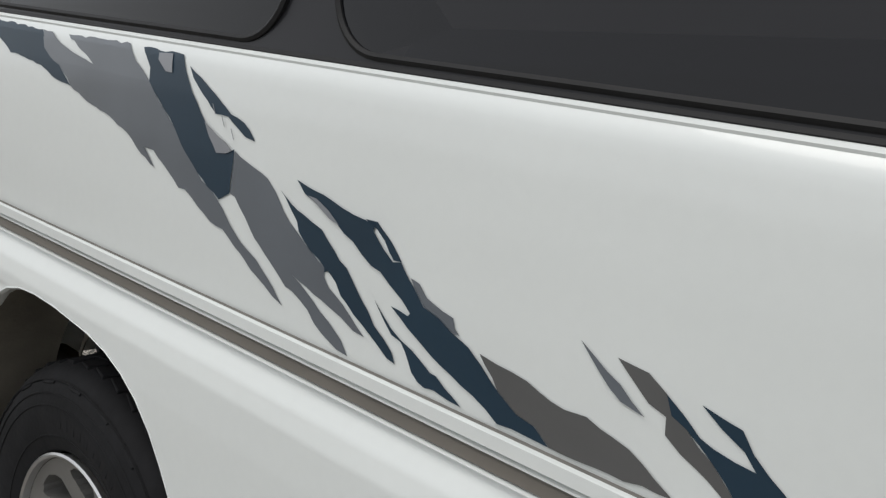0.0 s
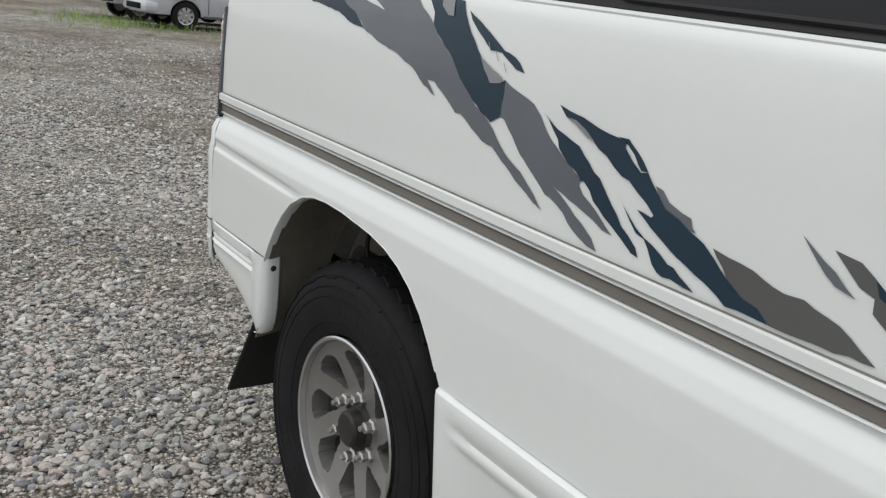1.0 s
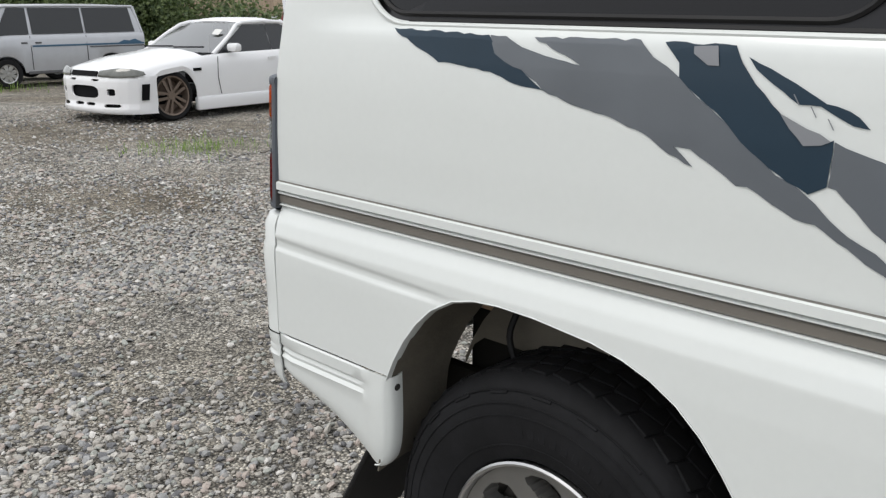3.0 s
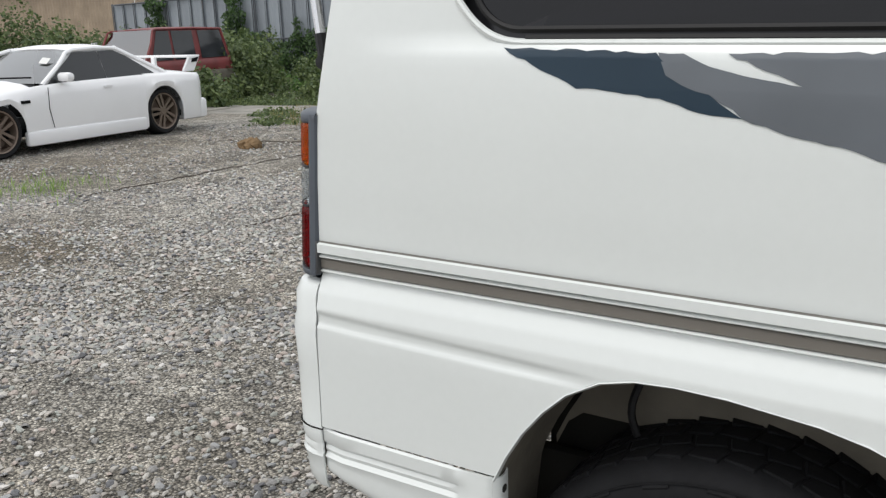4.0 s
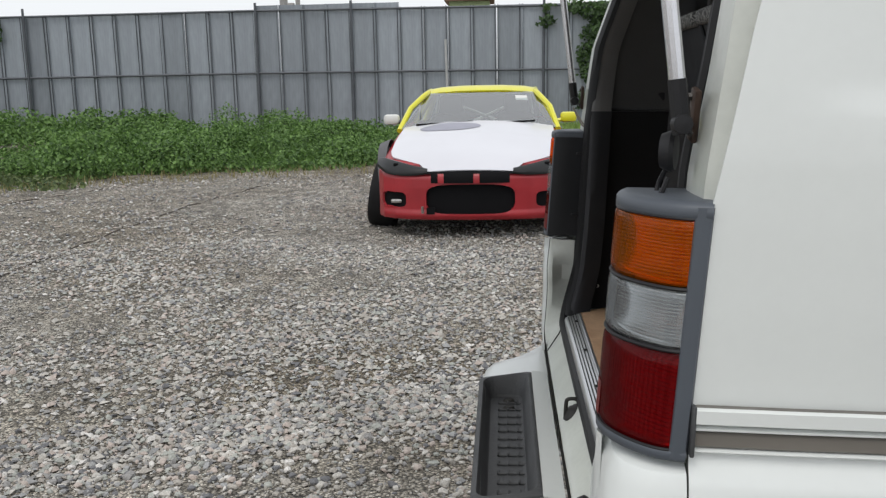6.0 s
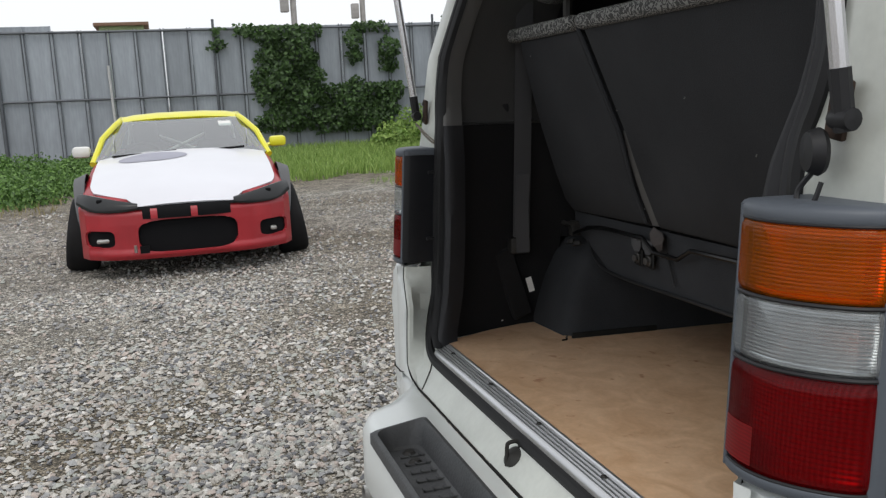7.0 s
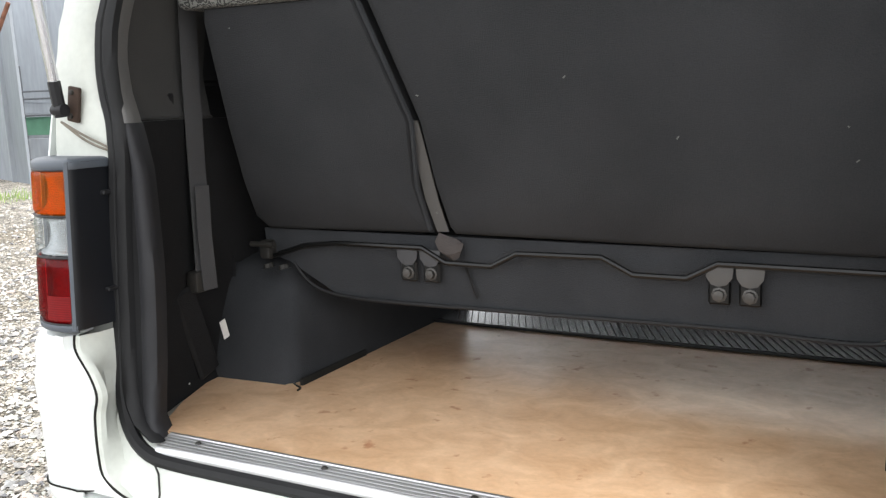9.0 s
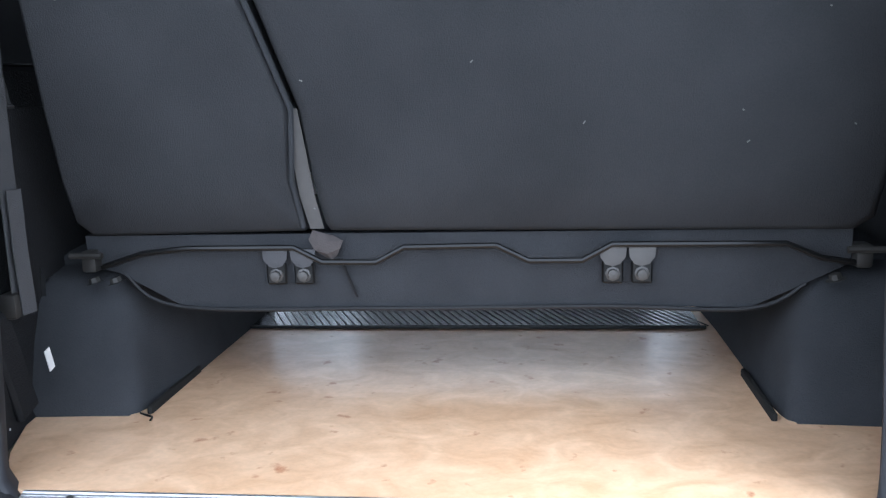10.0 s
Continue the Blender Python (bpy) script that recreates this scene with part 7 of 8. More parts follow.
def lot_grass(g, n):
    c = np.array([(-19.6, 5.0), (-20.4, 4.8), (-18.9, 5.75), (-21.2, 5.2), (-26, 7.6), (-19.0, 6.2), (-20.2, 5.5), (-18.4, 4.9)])
    k = g.integers(0, len(c), n)
    return c[k] + g.normal(0, 0.55, (n, 2))


blades("grass_strip", 42000, lawn, 0.20, GRASS, 21, "bright green grass strip along the fence", 0.010)
blades("dry_grass_edge", 1500, edge_grass, 0.10, DRY, 22, "yellowing grass where the weeds meet the gravel", 0.006)
blades("sparse_grass", 2200, sparse, 0.09, GRASS, 23, "sparse grass tufts growing through the gravel")
blades("lot_grass", 700, lot_grass, 0.16, GRASS, 24, "uneven grass tufts in front of the silver van", 0.006)


def ivy(name, patches, per, seed, label):
    g = np.random.default_rng(seed)
    C = []
    for x0, x1, z0, z1 in patches:
        k = int(per * (x1 - x0) * (z1 - z0))
        u, w = g.random(k), g.random(k)
        x, z = x0 + (x1 - x0) * u, z0 + (z1 - z0) * w
        ex = 0.16 * np.sin(z * 4.3 + x0) + 0.12 * np.sin(z * 11 + x0 * 3) - 0.08
        fade = np.minimum(np.minimum(x - x0 + ex, x1 - x + ex), np.minimum(z - z0, z1 - z + 0.1)) / 0.25
        keep = g.random(k) < np.clip(fade + 0.25, 0, 1)
        y = 25.28 - g.random(k) * 0.28 * np.clip(fade, 0.2, 1) * (1.2 + np.sin(x * 5) * np.sin(z * 4))
        C.append(np.stack([x, y, z], 1)[keep])
    C = np.concatenate(C)
    N = np.tile([[0.0, -1.0, 0.25]], (len(C), 1))
    S = 0.10 * (0.6 + 0.9 * g.random(len(C)))
    return tagged(new(name, leaves(name, C, N, S, IVY, seed)), label, "ivy", kind="stuff")


ivy("ivy_curtain", [(-0.45, 1.55, 0.5, 3.35), (1.2, 3.75, 0.4, 1.75), (2.15, 2.65, 1.5, 3.3), (3.1, 3.7, 1.3, 3.05), (-1.6, -0.9, 2.7, 3.3), (-0.8, -0.3, 2.9, 3.4), (2.1, 3.6, 3.1, 3.4)], 900, 31, "dark ivy hanging over the sheet fence")
ivy("ivy_curtain", [(5.3, 6.3, 0.2, 3.3), (6.0, 7.6, 1.9, 3.4), (6.4, 7.2, 0.3, 2.2), (5.0, 5.9, 2.6, 3.5), (8.0, 8.4, 1.0, 3.2)], 800, 32, "patchy ivy climbing the corner of the fence")
ivy("ivy_curtain", [(-27.5, -25.2, 0.2, 1.9), (-25.4, -23.2, 0.3, 1.5), (-23.6, -22.0, 0.2, 1.9), (-22.2, -20.2, 0.1, 2.3), (-21.7, -20.5, 1.6, 3.6), (-27.6, -26.4, 1.7, 3.4), (-24.2, -23.6, 1.3, 2.4), (-20.6, -18.2, 1.15, 1.85), (-18.7, -18.1, 0.6, 1.8), (-19.9, -19.3, 0.5, 1.5), (-17.0, -16.6, 2.6, 3.4), (-32, -30.8, 1, 3.4)], 700, 33, "ivy and creepers on the left stretch of fence")

# ---- parked cars ----
CARWHITE = material("white_car_paint", (0.82, 0.82, 0.83), 0.25, vary=0.03, scale=2, coat=0.6)
REDPAINT = material("faded_red_paint", (0.36, 0.018, 0.026), 0.42, vary=0.25, scale=4, coat=0.15)
YELLOW = material("yellow_paint", (0.70, 0.66, 0.02), 0.35, vary=0.06, coat=0.4)
SILVERWHITE = material("silver_white_paint", (0.66, 0.66, 0.70), 0.38, vary=0.06, scale=2, coat=0.4)
SILVER = material("silver_paint", (0.52, 0.53, 0.56), 0.35, 0.25, vary=0.06, coat=0.4)
MAROON = material("maroon_paint", (0.20, 0.03, 0.03), 0.5, vary=0.35, scale=3)
GREYPLAS = material("grey_plastic", (0.13, 0.13, 0.135), 0.6, vary=0.15, spec=0.12)
BLACKCAR = material("black_trim", (0.006, 0.006, 0.007), 0.75, vary=0.15, spec=0.12)
CARGLASS = glass("car_glass", (0.86, 0.95, 0.93), 0.80, 0.03, 0.28)
DARKGLASS = material("dark_car_glass", (0.02, 0.022, 0.025), 0.06)
LENSGREY = material("grey_lens", (0.16, 0.165, 0.15), 0.1, vary=0.4, scale=14, coat=0.8)
SMOKE = material("smoked_lamp", (0.016, 0.017, 0.018), 0.3, vary=0.1, coat=0.2, spec=0.3)
LAMPWHITE = material("lamp_reflector", (0.42, 0.42, 0.38), 0.2, 0.3, coat=0.6)
BRONZE = material("bronze_alloy", (0.20, 0.155, 0.125), 0.4, 0.5, vary=0.12)
BLUESTRIPE = material("blue_stripe", (0.05, 0.12, 0.20), 0.4)
BLACKRIM = material("black_wheel", (0.02, 0.02, 0.022), 0.5, vary=0.2, spec=0.12)
ORANGE = material("orange_lamp", (0.62, 0.17, 0.03), 0.2, coat=0.5)


def car_wheel(parent, at, r, w, spokes, mat, side, camber=0.0, rim=0.68):
    """side +1: its face looks to the car's left."""
    o = new("wheel")
    o.parent = parent
    o.matrix_local = Matrix.Translation(at) @ Matrix.Rotation(radians(camber * side), 4, "X") @ Matrix.Diagonal((1, -side, 1, 1))
    bm = bmesh.new()
    lathe(bm, [(r * rim, 0.02), (r * (rim + 0.04), 0.0), (r * 0.93, -0.004), (r * 0.985, 0.015), (r, 0.04), (r, w - 0.04), (r * 0.95, w), (r * 0.6, w)], n=40)
    part("tyre", bm, FARTYRE, o)
    bm = bmesh.new()
    lathe(bm, [(r * rim + 0.004, 0.0), (r * (rim - 0.045), 0.004), (r * (rim - 0.06), 0.02), (r * (rim - 0.10), 0.13), (0.02, 0.14)], n=40)
    part("rim", bm, mat, o)
    bm = bmesh.new()
    for k in range(spokes):
        for d in ((-0.075, 0.075) if spokes == 5 else (0.0,)):
            a = 2 * math.pi * k / spokes + 0.3
            wd = 0.020 if spokes == 5 else 0.05
            p = [(-wd * 0.7, 0.04), (wd * 0.7, 0.04), (wd, r * rim * 0.97), (-wd, r * rim * 0.97)]
            plate(bm, p, 0.03, Matrix.Rotation(a + d * 1.6, 4, "Y") @ Matrix.Translation((d * 0.25, 0.018, 0)))
    lathe(bm, [(0.0, 0.012), (0.05, 0.014), (0.062, 0.03)], n=18)
    part("spokes", bm, mat, o)
    return o


def car_body(root, paint, xs, w, zb, crown, sill, wheels, arch, cabin=None, hood_paint=None, hood_from=9, flare=0.0):
    """A lofted lower body: width w(x), shoulder zb(x), crown(x) above it in the middle, lower edge sill(x), wheel arches cut out."""
    def low(x):
        z = sill(x)
        for wx, wz in wheels:
            d = abs(x - wx)
            if d < arch:
                z = max(z, wz + math.sqrt(arch * arch - d * d))
        return z

    st = set(round(v, 3) for v in xs)
    for wx, _ in wheels:
        for i in range(-12, 13):
            st.add(round(wx + arch * math.sin(i * math.pi / 24), 3))
        st.add(round(wx - arch - 0.002, 3)), st.add(round(wx + arch + 0.002, 3))
    st = sorted(st)
    bm, hood = bmesh.new(), bmesh.new()
    rows = []
    for x in st:
        W, Z, C, S = w(x), zb(x), crown(x), low(x)
        S = min(S, Z - 0.10)
        F = 0.0
        for wx, _ in wheels:
            F = max(F, flare * max(0, 1 - (abs(x - wx) / (arch + 0.12)) ** 4))
        half = [(0, Z + C), (W * 0.45, Z + C * 0.88), (W * 0.78, Z + C * 0.45), (W * 0.93, Z + 0.004), (W * 0.975, Z - 0.035), (W * 1.0 + F * 0.3, Z - 0.12), (W + F, S + (Z - S) * 0.42), (W * 0.995 + F, S + 0.03), (W * 0.98 + F, S)]
        full = [(x, -y, z) for y, z in half[::-1]] + [(x, y, z) for y, z in half[1:]]
        rows.append(full)
    vv = [[bm.verts.new(p) for p in r] for r in rows]
    for i in range(len(vv) - 1):
        xm = (st[i] + st[i + 1]) / 2
        for j in range(len(vv[i]) - 1):
            top = 3 <= j <= 12
            if cabin and cabin[0] < xm < cabin[1] and 5 <= j <= 10:
                continue
            bm.faces.new((vv[i][j], vv[i][j + 1], vv[i + 1][j + 1], vv[i + 1][j]))
    bm.faces.new(vv[0]), bm.faces.new(vv[-1][::-1])
    bm.normal_update()
    part("body", bm, paint, root, flat_angle=50)
    if hood_paint:
        hb = bmesh.new()
        hr = []
        for x in [v for v in st if v >= hood_from and v < hood_paint[1] - 0.02] + [hood_paint[1]]:
            W, Z, C = w(x), zb(x), crown(x)
            k = 1.0 if x < hood_paint[1] - 0.28 else 1 - 0.36 * (x - hood_paint[1] + 0.28) / 0.28
            hr.append([(x, s * max(W * f * k, 0.40 * f), Z + C * g + 0.014) for s, f, g in ((-1, 0.90, 0.24), (-1, 0.70, 0.58), (-1, 0.40, 0.90), (1, 0.0, 1.0), (1, 0.40, 0.90), (1, 0.70, 0.58), (1, 0.90, 0.24))])
        grid(hb, hr)
        part("bonnet", thick(hb, 0.012), hood_paint[0], root, hood_paint[2])


def cabin_shell(root, paint, wb, wt, rb, rt, zbelt, zroof, yb, yr, windows, screen=CARGLASS, side=DARKGLASS, rear=CARGLASS, roof_paint=None, shell=True):
    """Roof, pillars and panes. wb, wt: windscreen foot and head; rb, rt: rear screen foot and head."""
    roof_paint = roof_paint or paint
    bm = bmesh.new()
    rows = []
    for i in range(9):
        u = i / 8
        x = rt + (wt - rt) * u
        rows.append([(x, yr * d, zroof - 0.035 * d ** 4 - 0.05 * (2 * u - 1) ** 4 - 0.01) for d in (-1, -0.8, -0.4, 0, 0.4, 0.8, 1)])
    grid(bm, rows)
    part("roof", thick(bm, 0.02), roof_paint, root)
    zr = zroof - 0.09
    for s in (-1, 1):
        part("front_pillar", tubem([(wb, s * yb, zbelt(wb)), ((wb + wt) / 2, s * (yb + yr) / 2 + s * 0.035, (zbelt(wb) + zr) / 2 + 0.035), (wt * 0.8 + wb * 0.2, s * (yr + 0.035), zr - 0.02), (wt, s * (yr - 0.0), zr + 0.012)], 0.028, 8), roof_paint, root)
        part("rear_pillar", tubem([(rb, s * (yb - 0.05), zbelt(rb)), (rt, s * (yr - 0.01), zr + 0.01)], 0.045, 8), roof_paint, root)
        part("roof_rail", tubem([(wt, s * yr, zr + 0.012), ((wt + rt) / 2, s * yr, zr + 0.028), (rt, s * yr, zr + 0.012)], 0.028, 8), roof_paint, root)
        bm = bmesh.new()
        n = 14
        rows = []
        for i in range(n + 1):
            u = i / n
            a, b = wb + (rb - wb) * u, wt + (rt - wt) * u
            rows.append([(a, s * (yb - 0.015), zbelt(a) - 0.03), ((a + b) / 2, s * ((yb + yr) / 2), (zbelt(a) + zr) / 2), (b, s * (yr - 0.008), zr)])
        grid(bm, rows)
        if shell:
            part("window_frame", bm, paint, root)
        else:
            bm.free()
            part("middle_pillar", tubem([(-0.43, s * (yb - 0.015), zbelt(-0.43)), (-0.45, s * (yr - 0.008), zr)], 0.03, 8), paint, root)
        for a0, a1, b0, b1 in windows:
            bm = bmesh.new()
            q = []
            for u in (0.0, 0.5, 1.0):
                row = []
                for v in (0.07, 0.5, 0.97):
                    xa, xb = a0 + (a1 - a0) * u, b0 + (b1 - b0) * u
                    x = xa + (xb - xa) * (v - 0.07) / 0.9
                    y = yb - 0.015 + (yr - 0.008 - yb + 0.015) * v
                    z = zbelt(x) - 0.03 + (zr - zbelt(x) + 0.03) * v
                    row.append((x, s * (y + 0.020), z))
                q.append(row)
            grid(bm, q)
            part("side_glass", bm, side, root)
    for name, foot, head, mat in (("windscreen", wb, wt, screen), ("rear_screen", rb, rt, rear)):
        bm = bmesh.new()
        rows = []
        for d in (-1, -0.5, 0, 0.5, 1):
            bulge = 0.05 * (1 - d * d) * (1 if foot > 0 else -1)
            rows.append([(foot + bulge, d * (yb - 0.02), zbelt(foot) + 0.02), ((foot + head) / 2 + bulge, d * (yb + yr - 0.04) / 2, (zbelt(foot) + zr) / 2 + 0.035), (head + bulge * 0.4, d * (yr - 0.02), zr + 0.01)])
        grid(bm, rows)
        pane = part(name, bm, mat, root)
        pane.visible_shadow = False


def quad_plate(root, name, pts, mat, t=0.012, label=""):
    """A thin plate through a ring of points."""
    bm = bmesh.new()
    f = bm.faces.new([bm.verts.new(p) for p in pts])
    bm.normal_update()
    r = bmesh.ops.extrude_face_region(bm, geom=[f])
    for v in r["geom"]:
        if isinstance(v, bmesh.types.BMVert):
            v.co += f.normal * t
    return part(name, bm, mat, root, label)


def nose_skin(root, paint, plan, prof, holes, label=""):
    """A rounded bumper: plan gives x by y, prof (z, x offset); holes are (y, z, half width, half height) openings."""
    bm = bmesh.new()
    ys = [plan[-1][0] * math.sin(radians(90 * i / 56)) for i in range(-56, 57)]
    zs = [prof[0][0] + (prof[-1][0] - prof[0][0]) * j / 34 for j in range(35)]
    vv = []
    for y in ys:
        vv.append([bm.verts.new((lerp(plan, abs(y)) + lerp(prof, z) * (1 - 0.5 * (y / plan[-1][0]) ** 2), y, z)) for z in zs])

    def cut(y, z):
        return any(abs((abs(y) - hy) / w) ** 4 + abs((z - hz) / h) ** 4 < 1 for hy, hz, w, h in holes)

    for i in range(len(ys) - 1):
        for j in range(len(zs) - 1):
            if not cut((ys[i] + ys[i + 1]) / 2, (zs[j] + zs[j + 1]) / 2):
                bm.faces.new((vv[i][j], vv[i][j + 1], vv[i + 1][j + 1], vv[i + 1][j]))
    bmesh.ops.delete(bm, geom=[v for v in bm.verts if not v.link_faces], context="VERTS")
    inner = [v for v in bm.verts if v.is_boundary and prof[0][0] + 0.01 < v.co.z < prof[-1][0] - 0.01 and abs(v.co.y) < plan[-1][0] - 0.01]
    for v in inner:
        s = 1 if v.co.y >= 0 else -1
        best = min(holes, key=lambda q: abs((abs((abs(v.co.y) - q[0]) / q[2]) ** 4 + abs((v.co.z - q[1]) / q[3]) ** 4) - 1))
        a, b = (abs(v.co.y) - best[0]) / best[2] if best[0] else v.co.y / best[2], (v.co.z - best[1]) / best[3]
        r = (abs(a) ** 4 + abs(b) ** 4) ** 0.25
        if 0.6 < r < 1.6:
            v.co.y = s * (best[0] + best[2] * a / r) if best[0] else best[2] * a / r
            v.co.z = best[1] + best[3] * b / r
    shell = part("front_bumper", thick(bm, 0.02), paint, root, label, flat_angle=60)
    for hy, hz, w, h in holes:
        for s in ((1, -1) if hy else (1,)):
            deep = bmesh.new()
            x = lerp(plan, min(plan[-1][0], abs(hy) + w)) - 0.03
            grid(deep, [[(lerp(plan, min(plan[-1][0], abs(s * hy + w * 1.08 * a))) - 0.035, s * hy + w * 1.08 * a, hz + h * 1.08 * b) for b in (-1, 1)] for a in (-1, -0.5, 0, 0.5, 1)])
            part("dark_opening", thick(deep, 0.01), BLACKCAR, root)
    return shell


def shorten(root, x0, k):
    """Draws in all that lies ahead of x0."""
    for ob in root.children:
        if ob.type == "MESH":
            for v in ob.data.vertices:
                if v.co.x > x0:
                    v.co.x = x0 + (v.co.x - x0) * k


def lamp_cover(root, low, top, mat, bulge, label=""):
    """A lens swept between a lower and an upper edge line."""
    bm = bmesh.new()
    a, b = smooth_path(low, 4), smooth_path(top, 4)
    grid(bm, [[p + (q - p) * u + Vector((bulge, 0, bulge * 0.8)) * (4 * u * (1 - u)) ** 0.5 for u in (0.0, 0.1, 0.3, 0.5, 0.7, 0.9, 1.0)] for p, q in zip(a, b)])
    return part("headlamp", thick(bm, 0.01), mat, root, label)


def lamp_pod(root, name, c, size, mat, rot=0):
    bm = bmesh.new()
    box(bm, [-s / 2 for s in size], [s / 2 for s in size], min(size) * 0.35, 2, Matrix.Translation(c) @ Matrix.Rotation(radians(rot), 4, "Z"))
    return part(name, bm, mat, root)


def seats(root, x, ys, z0):
    for y in ys:
        bm = bmesh.new()
        box(bm, (x - 0.12, y - 0.21, z0), (x + 0.02, y + 0.21, z0 + 0.55), 0.07, 3)
        box(bm, (x - 0.14, y - 0.13, z0 + 0.5), (x - 0.02, y + 0.13, z0 + 0.74), 0.05, 3)
        box(bm, (x - 0.05, y - 0.22, z0 - 0.12), (x + 0.45, y + 0.22, z0 + 0.05), 0.05, 2)
        part("bucket_seat", bm, BLACKCAR, root)


def parked(x, y, yaw, scale=1.0):
    """A pose on the sloping lot."""
    e = 0.6
    sx = (ground_z(x + e, y) - ground_z(x - e, y)) / (2 * e)
    return Matrix.Translation((x, y, ground_z(x, y))) @ Matrix.Rotation(-math.atan(sx), 4, "Y") @ pose(0, 0, 0, 0, 0, yaw) @ Matrix.Scale(scale, 4)


# -- white coupe --
coupe = thing("white_coupe", parked(-12.38, 6.98, -84.3, 1.058), "white two-door coupe with rear wing and bronze wheels on gravel", "car", "parked cars")
WB = 2.57
tab_w = [(-2.18, 0.62), (-2.10, 0.74), (-1.9, 0.80), (-1.3, 0.835), (0, 0.825), (1.3, 0.825), (1.7, 0.79), (1.85, 0.73), (1.98, 0.62), (2.06, 0.48)]
tab_z = [(-2.18, 0.70), (-2.12, 0.77), (-1.6, 0.80), (-0.9, 0.805), (0.3, 0.785), (0.70, 0.77), (1.4, 0.69), (1.85, 0.62), (2.08, 0.56), (2.15, 0.50)]
tab_c = [(-2.18, 0.01), (-1.8, 0.05), (-1.2, 0.06), (0.7, 0.085), (1.3, 0.075), (1.9, 0.05), (2.15, 0.01)]
cw, cz = (lambda x: lerp(tab_w, x)), (lambda x: lerp(tab_z, x))
car_body(coupe, CARWHITE, [-2.18 + 0.0848 * i for i in range(51)], cw, cz, lambda x: lerp(tab_c, x), lambda x: 0.12 if abs(x) < 1.6 else 0.16, [(WB / 2, 0.30), (-WB / 2, 0.30)], 0.345, (-1.0, 0.75), flare=0.015)
cabin_shell(coupe, CARWHITE, 0.60, -0.05, -1.45, -0.72, cz, 1.235, 0.745, 0.56, [(0.52, -0.40, -0.04, -0.42), (-0.405, -1.26, -0.425, -0.74)], screen=CARGLASS)
for x in (WB / 2, -WB / 2):
    for s in (-1, 1):
        car_wheel(coupe, (x, s * 0.80, 0.305), 0.305, 0.22, 5, BRONZE, s, 2.0, 0.78)
for s in (-1, 1):
    lamp_cover(coupe, [(2.135, s * 0.31, 0.553), (2.06, s * 0.58, 0.548), (1.90, s * 0.765, 0.556), (1.74, s * 0.822, 0.578)], [(2.085, s * 0.31, 0.622), (2.00, s * 0.54, 0.655), (1.88, s * 0.71, 0.648), (1.75, s * 0.800, 0.612)], LENSGREY, 0.02, "grey glass headlamp")
    quad_plate(coupe, "bumper_vent", [(1.81, s * 0.806, 0.47), (1.70, s * 0.830, 0.47), (1.73, s * 0.830, 0.28), (1.83, s * 0.796, 0.28)], BLACKCAR, 0.012 * s, "black slanted bumper vent")
    m = lamp_pod(coupe, "mirror", (0.34, s * 0.86, 0.855), (0.11, 0.20, 0.11), CARWHITE)
    quad_plate(coupe, "door_handle", [(-0.24, s * 0.835, 0.715), (-0.38, s * 0.835, 0.715), (-0.38, s * 0.835, 0.69), (-0.24, s * 0.835, 0.69)], CARWHITE, 0.012 * s)
    quad_plate(coupe, "side_marker", [(0.98, s * 0.832, 0.625), (0.86, s * 0.832, 0.625), (0.86, s * 0.832, 0.59), (0.98, s * 0.832, 0.59)], BLACKCAR, 0.010 * s)
    part("door_seam", tubem([(0.58, s * 0.820, 0.75), (0.60, s * 0.832, 0.50), (0.56, s * 0.83, 0.28)], 0.004, 5), BLACKCAR, coupe)
    part("side_skirt", boxm((-0.92, s * 0.80 - 0.045, 0.095), (0.94, s * 0.80 + 0.045, 0.27), 0.03, 2), CARWHITE, coupe)
    part("tail_lamp", boxm((-2.185, s * 0.50 - 0.11, 0.58), (-2.13, s * 0.50 + 0.11, 0.70), 0.03, 2), RED, coupe)
    bm = bmesh.new()
    plate(bm, [(-1.86, 0.80), (-2.10, 0.80), (-2.24, 1.02), (-2.00, 1.00)], 0.035)
    bmesh.ops.bevel(bm, geom=bm.edges[:], offset=0.012, segments=2, affect="EDGES")
    bmesh.ops.translate(bm, verts=bm.verts[:], vec=(0, s * 0.64 - 0.0175, 0))
    part("wing_end", bm, CARWHITE, coupe)
    quad_plate(coupe, "wing_vent", [(-2.06, s * 0.659, 0.97), (-2.19, s * 0.659, 0.99), (-2.15, s * 0.659, 0.93), (-2.04, s * 0.659, 0.92)], BLACKCAR, 0.006 * s)
part("wing_blade", boxm((-2.22, -0.64, 0.985), (-1.99, 0.64, 1.02), 0.015, 2), CARWHITE, coupe, "white rear wing")
part("wing_post", boxm((-2.02, -0.04, 0.82), (-1.96, 0.04, 1.0), 0.015, 1), CARWHITE, coupe)
quad_plate(coupe, "grille", [(2.095, -0.27, 0.61), (2.095, 0.27, 0.61), (2.125, 0.27, 0.555), (2.125, -0.27, 0.555)], BLACKCAR, 0.02)
nose_skin(coupe, CARWHITE, [(0, 2.155), (0.25, 2.15), (0.45, 2.115), (0.60, 2.05), (0.70, 1.97), (0.78, 1.85), (0.825, 1.70), (0.838, 1.58)], [(0.115, 0.0), (0.135, 0.025), (0.175, 0.03), (0.20, 0.015), (0.24, 0.0), (0.42, 0.01), (0.50, 0.005), (0.545, -0.015), (0.565, -0.05)], [(0, 0.37, 0.29, 0.075), (0.50, 0.375, 0.055, 0.04), (0.50, 0.215, 0.12, 0.020), (0.12, 0.225, 0.09, 0.018), (0.24, 0.515, 0.07, 0.014)])
part("rear_valance", boxm((-2.21, -0.75, 0.14), (-1.70, 0.75, 0.42), 0.05, 2), CARWHITE, coupe)
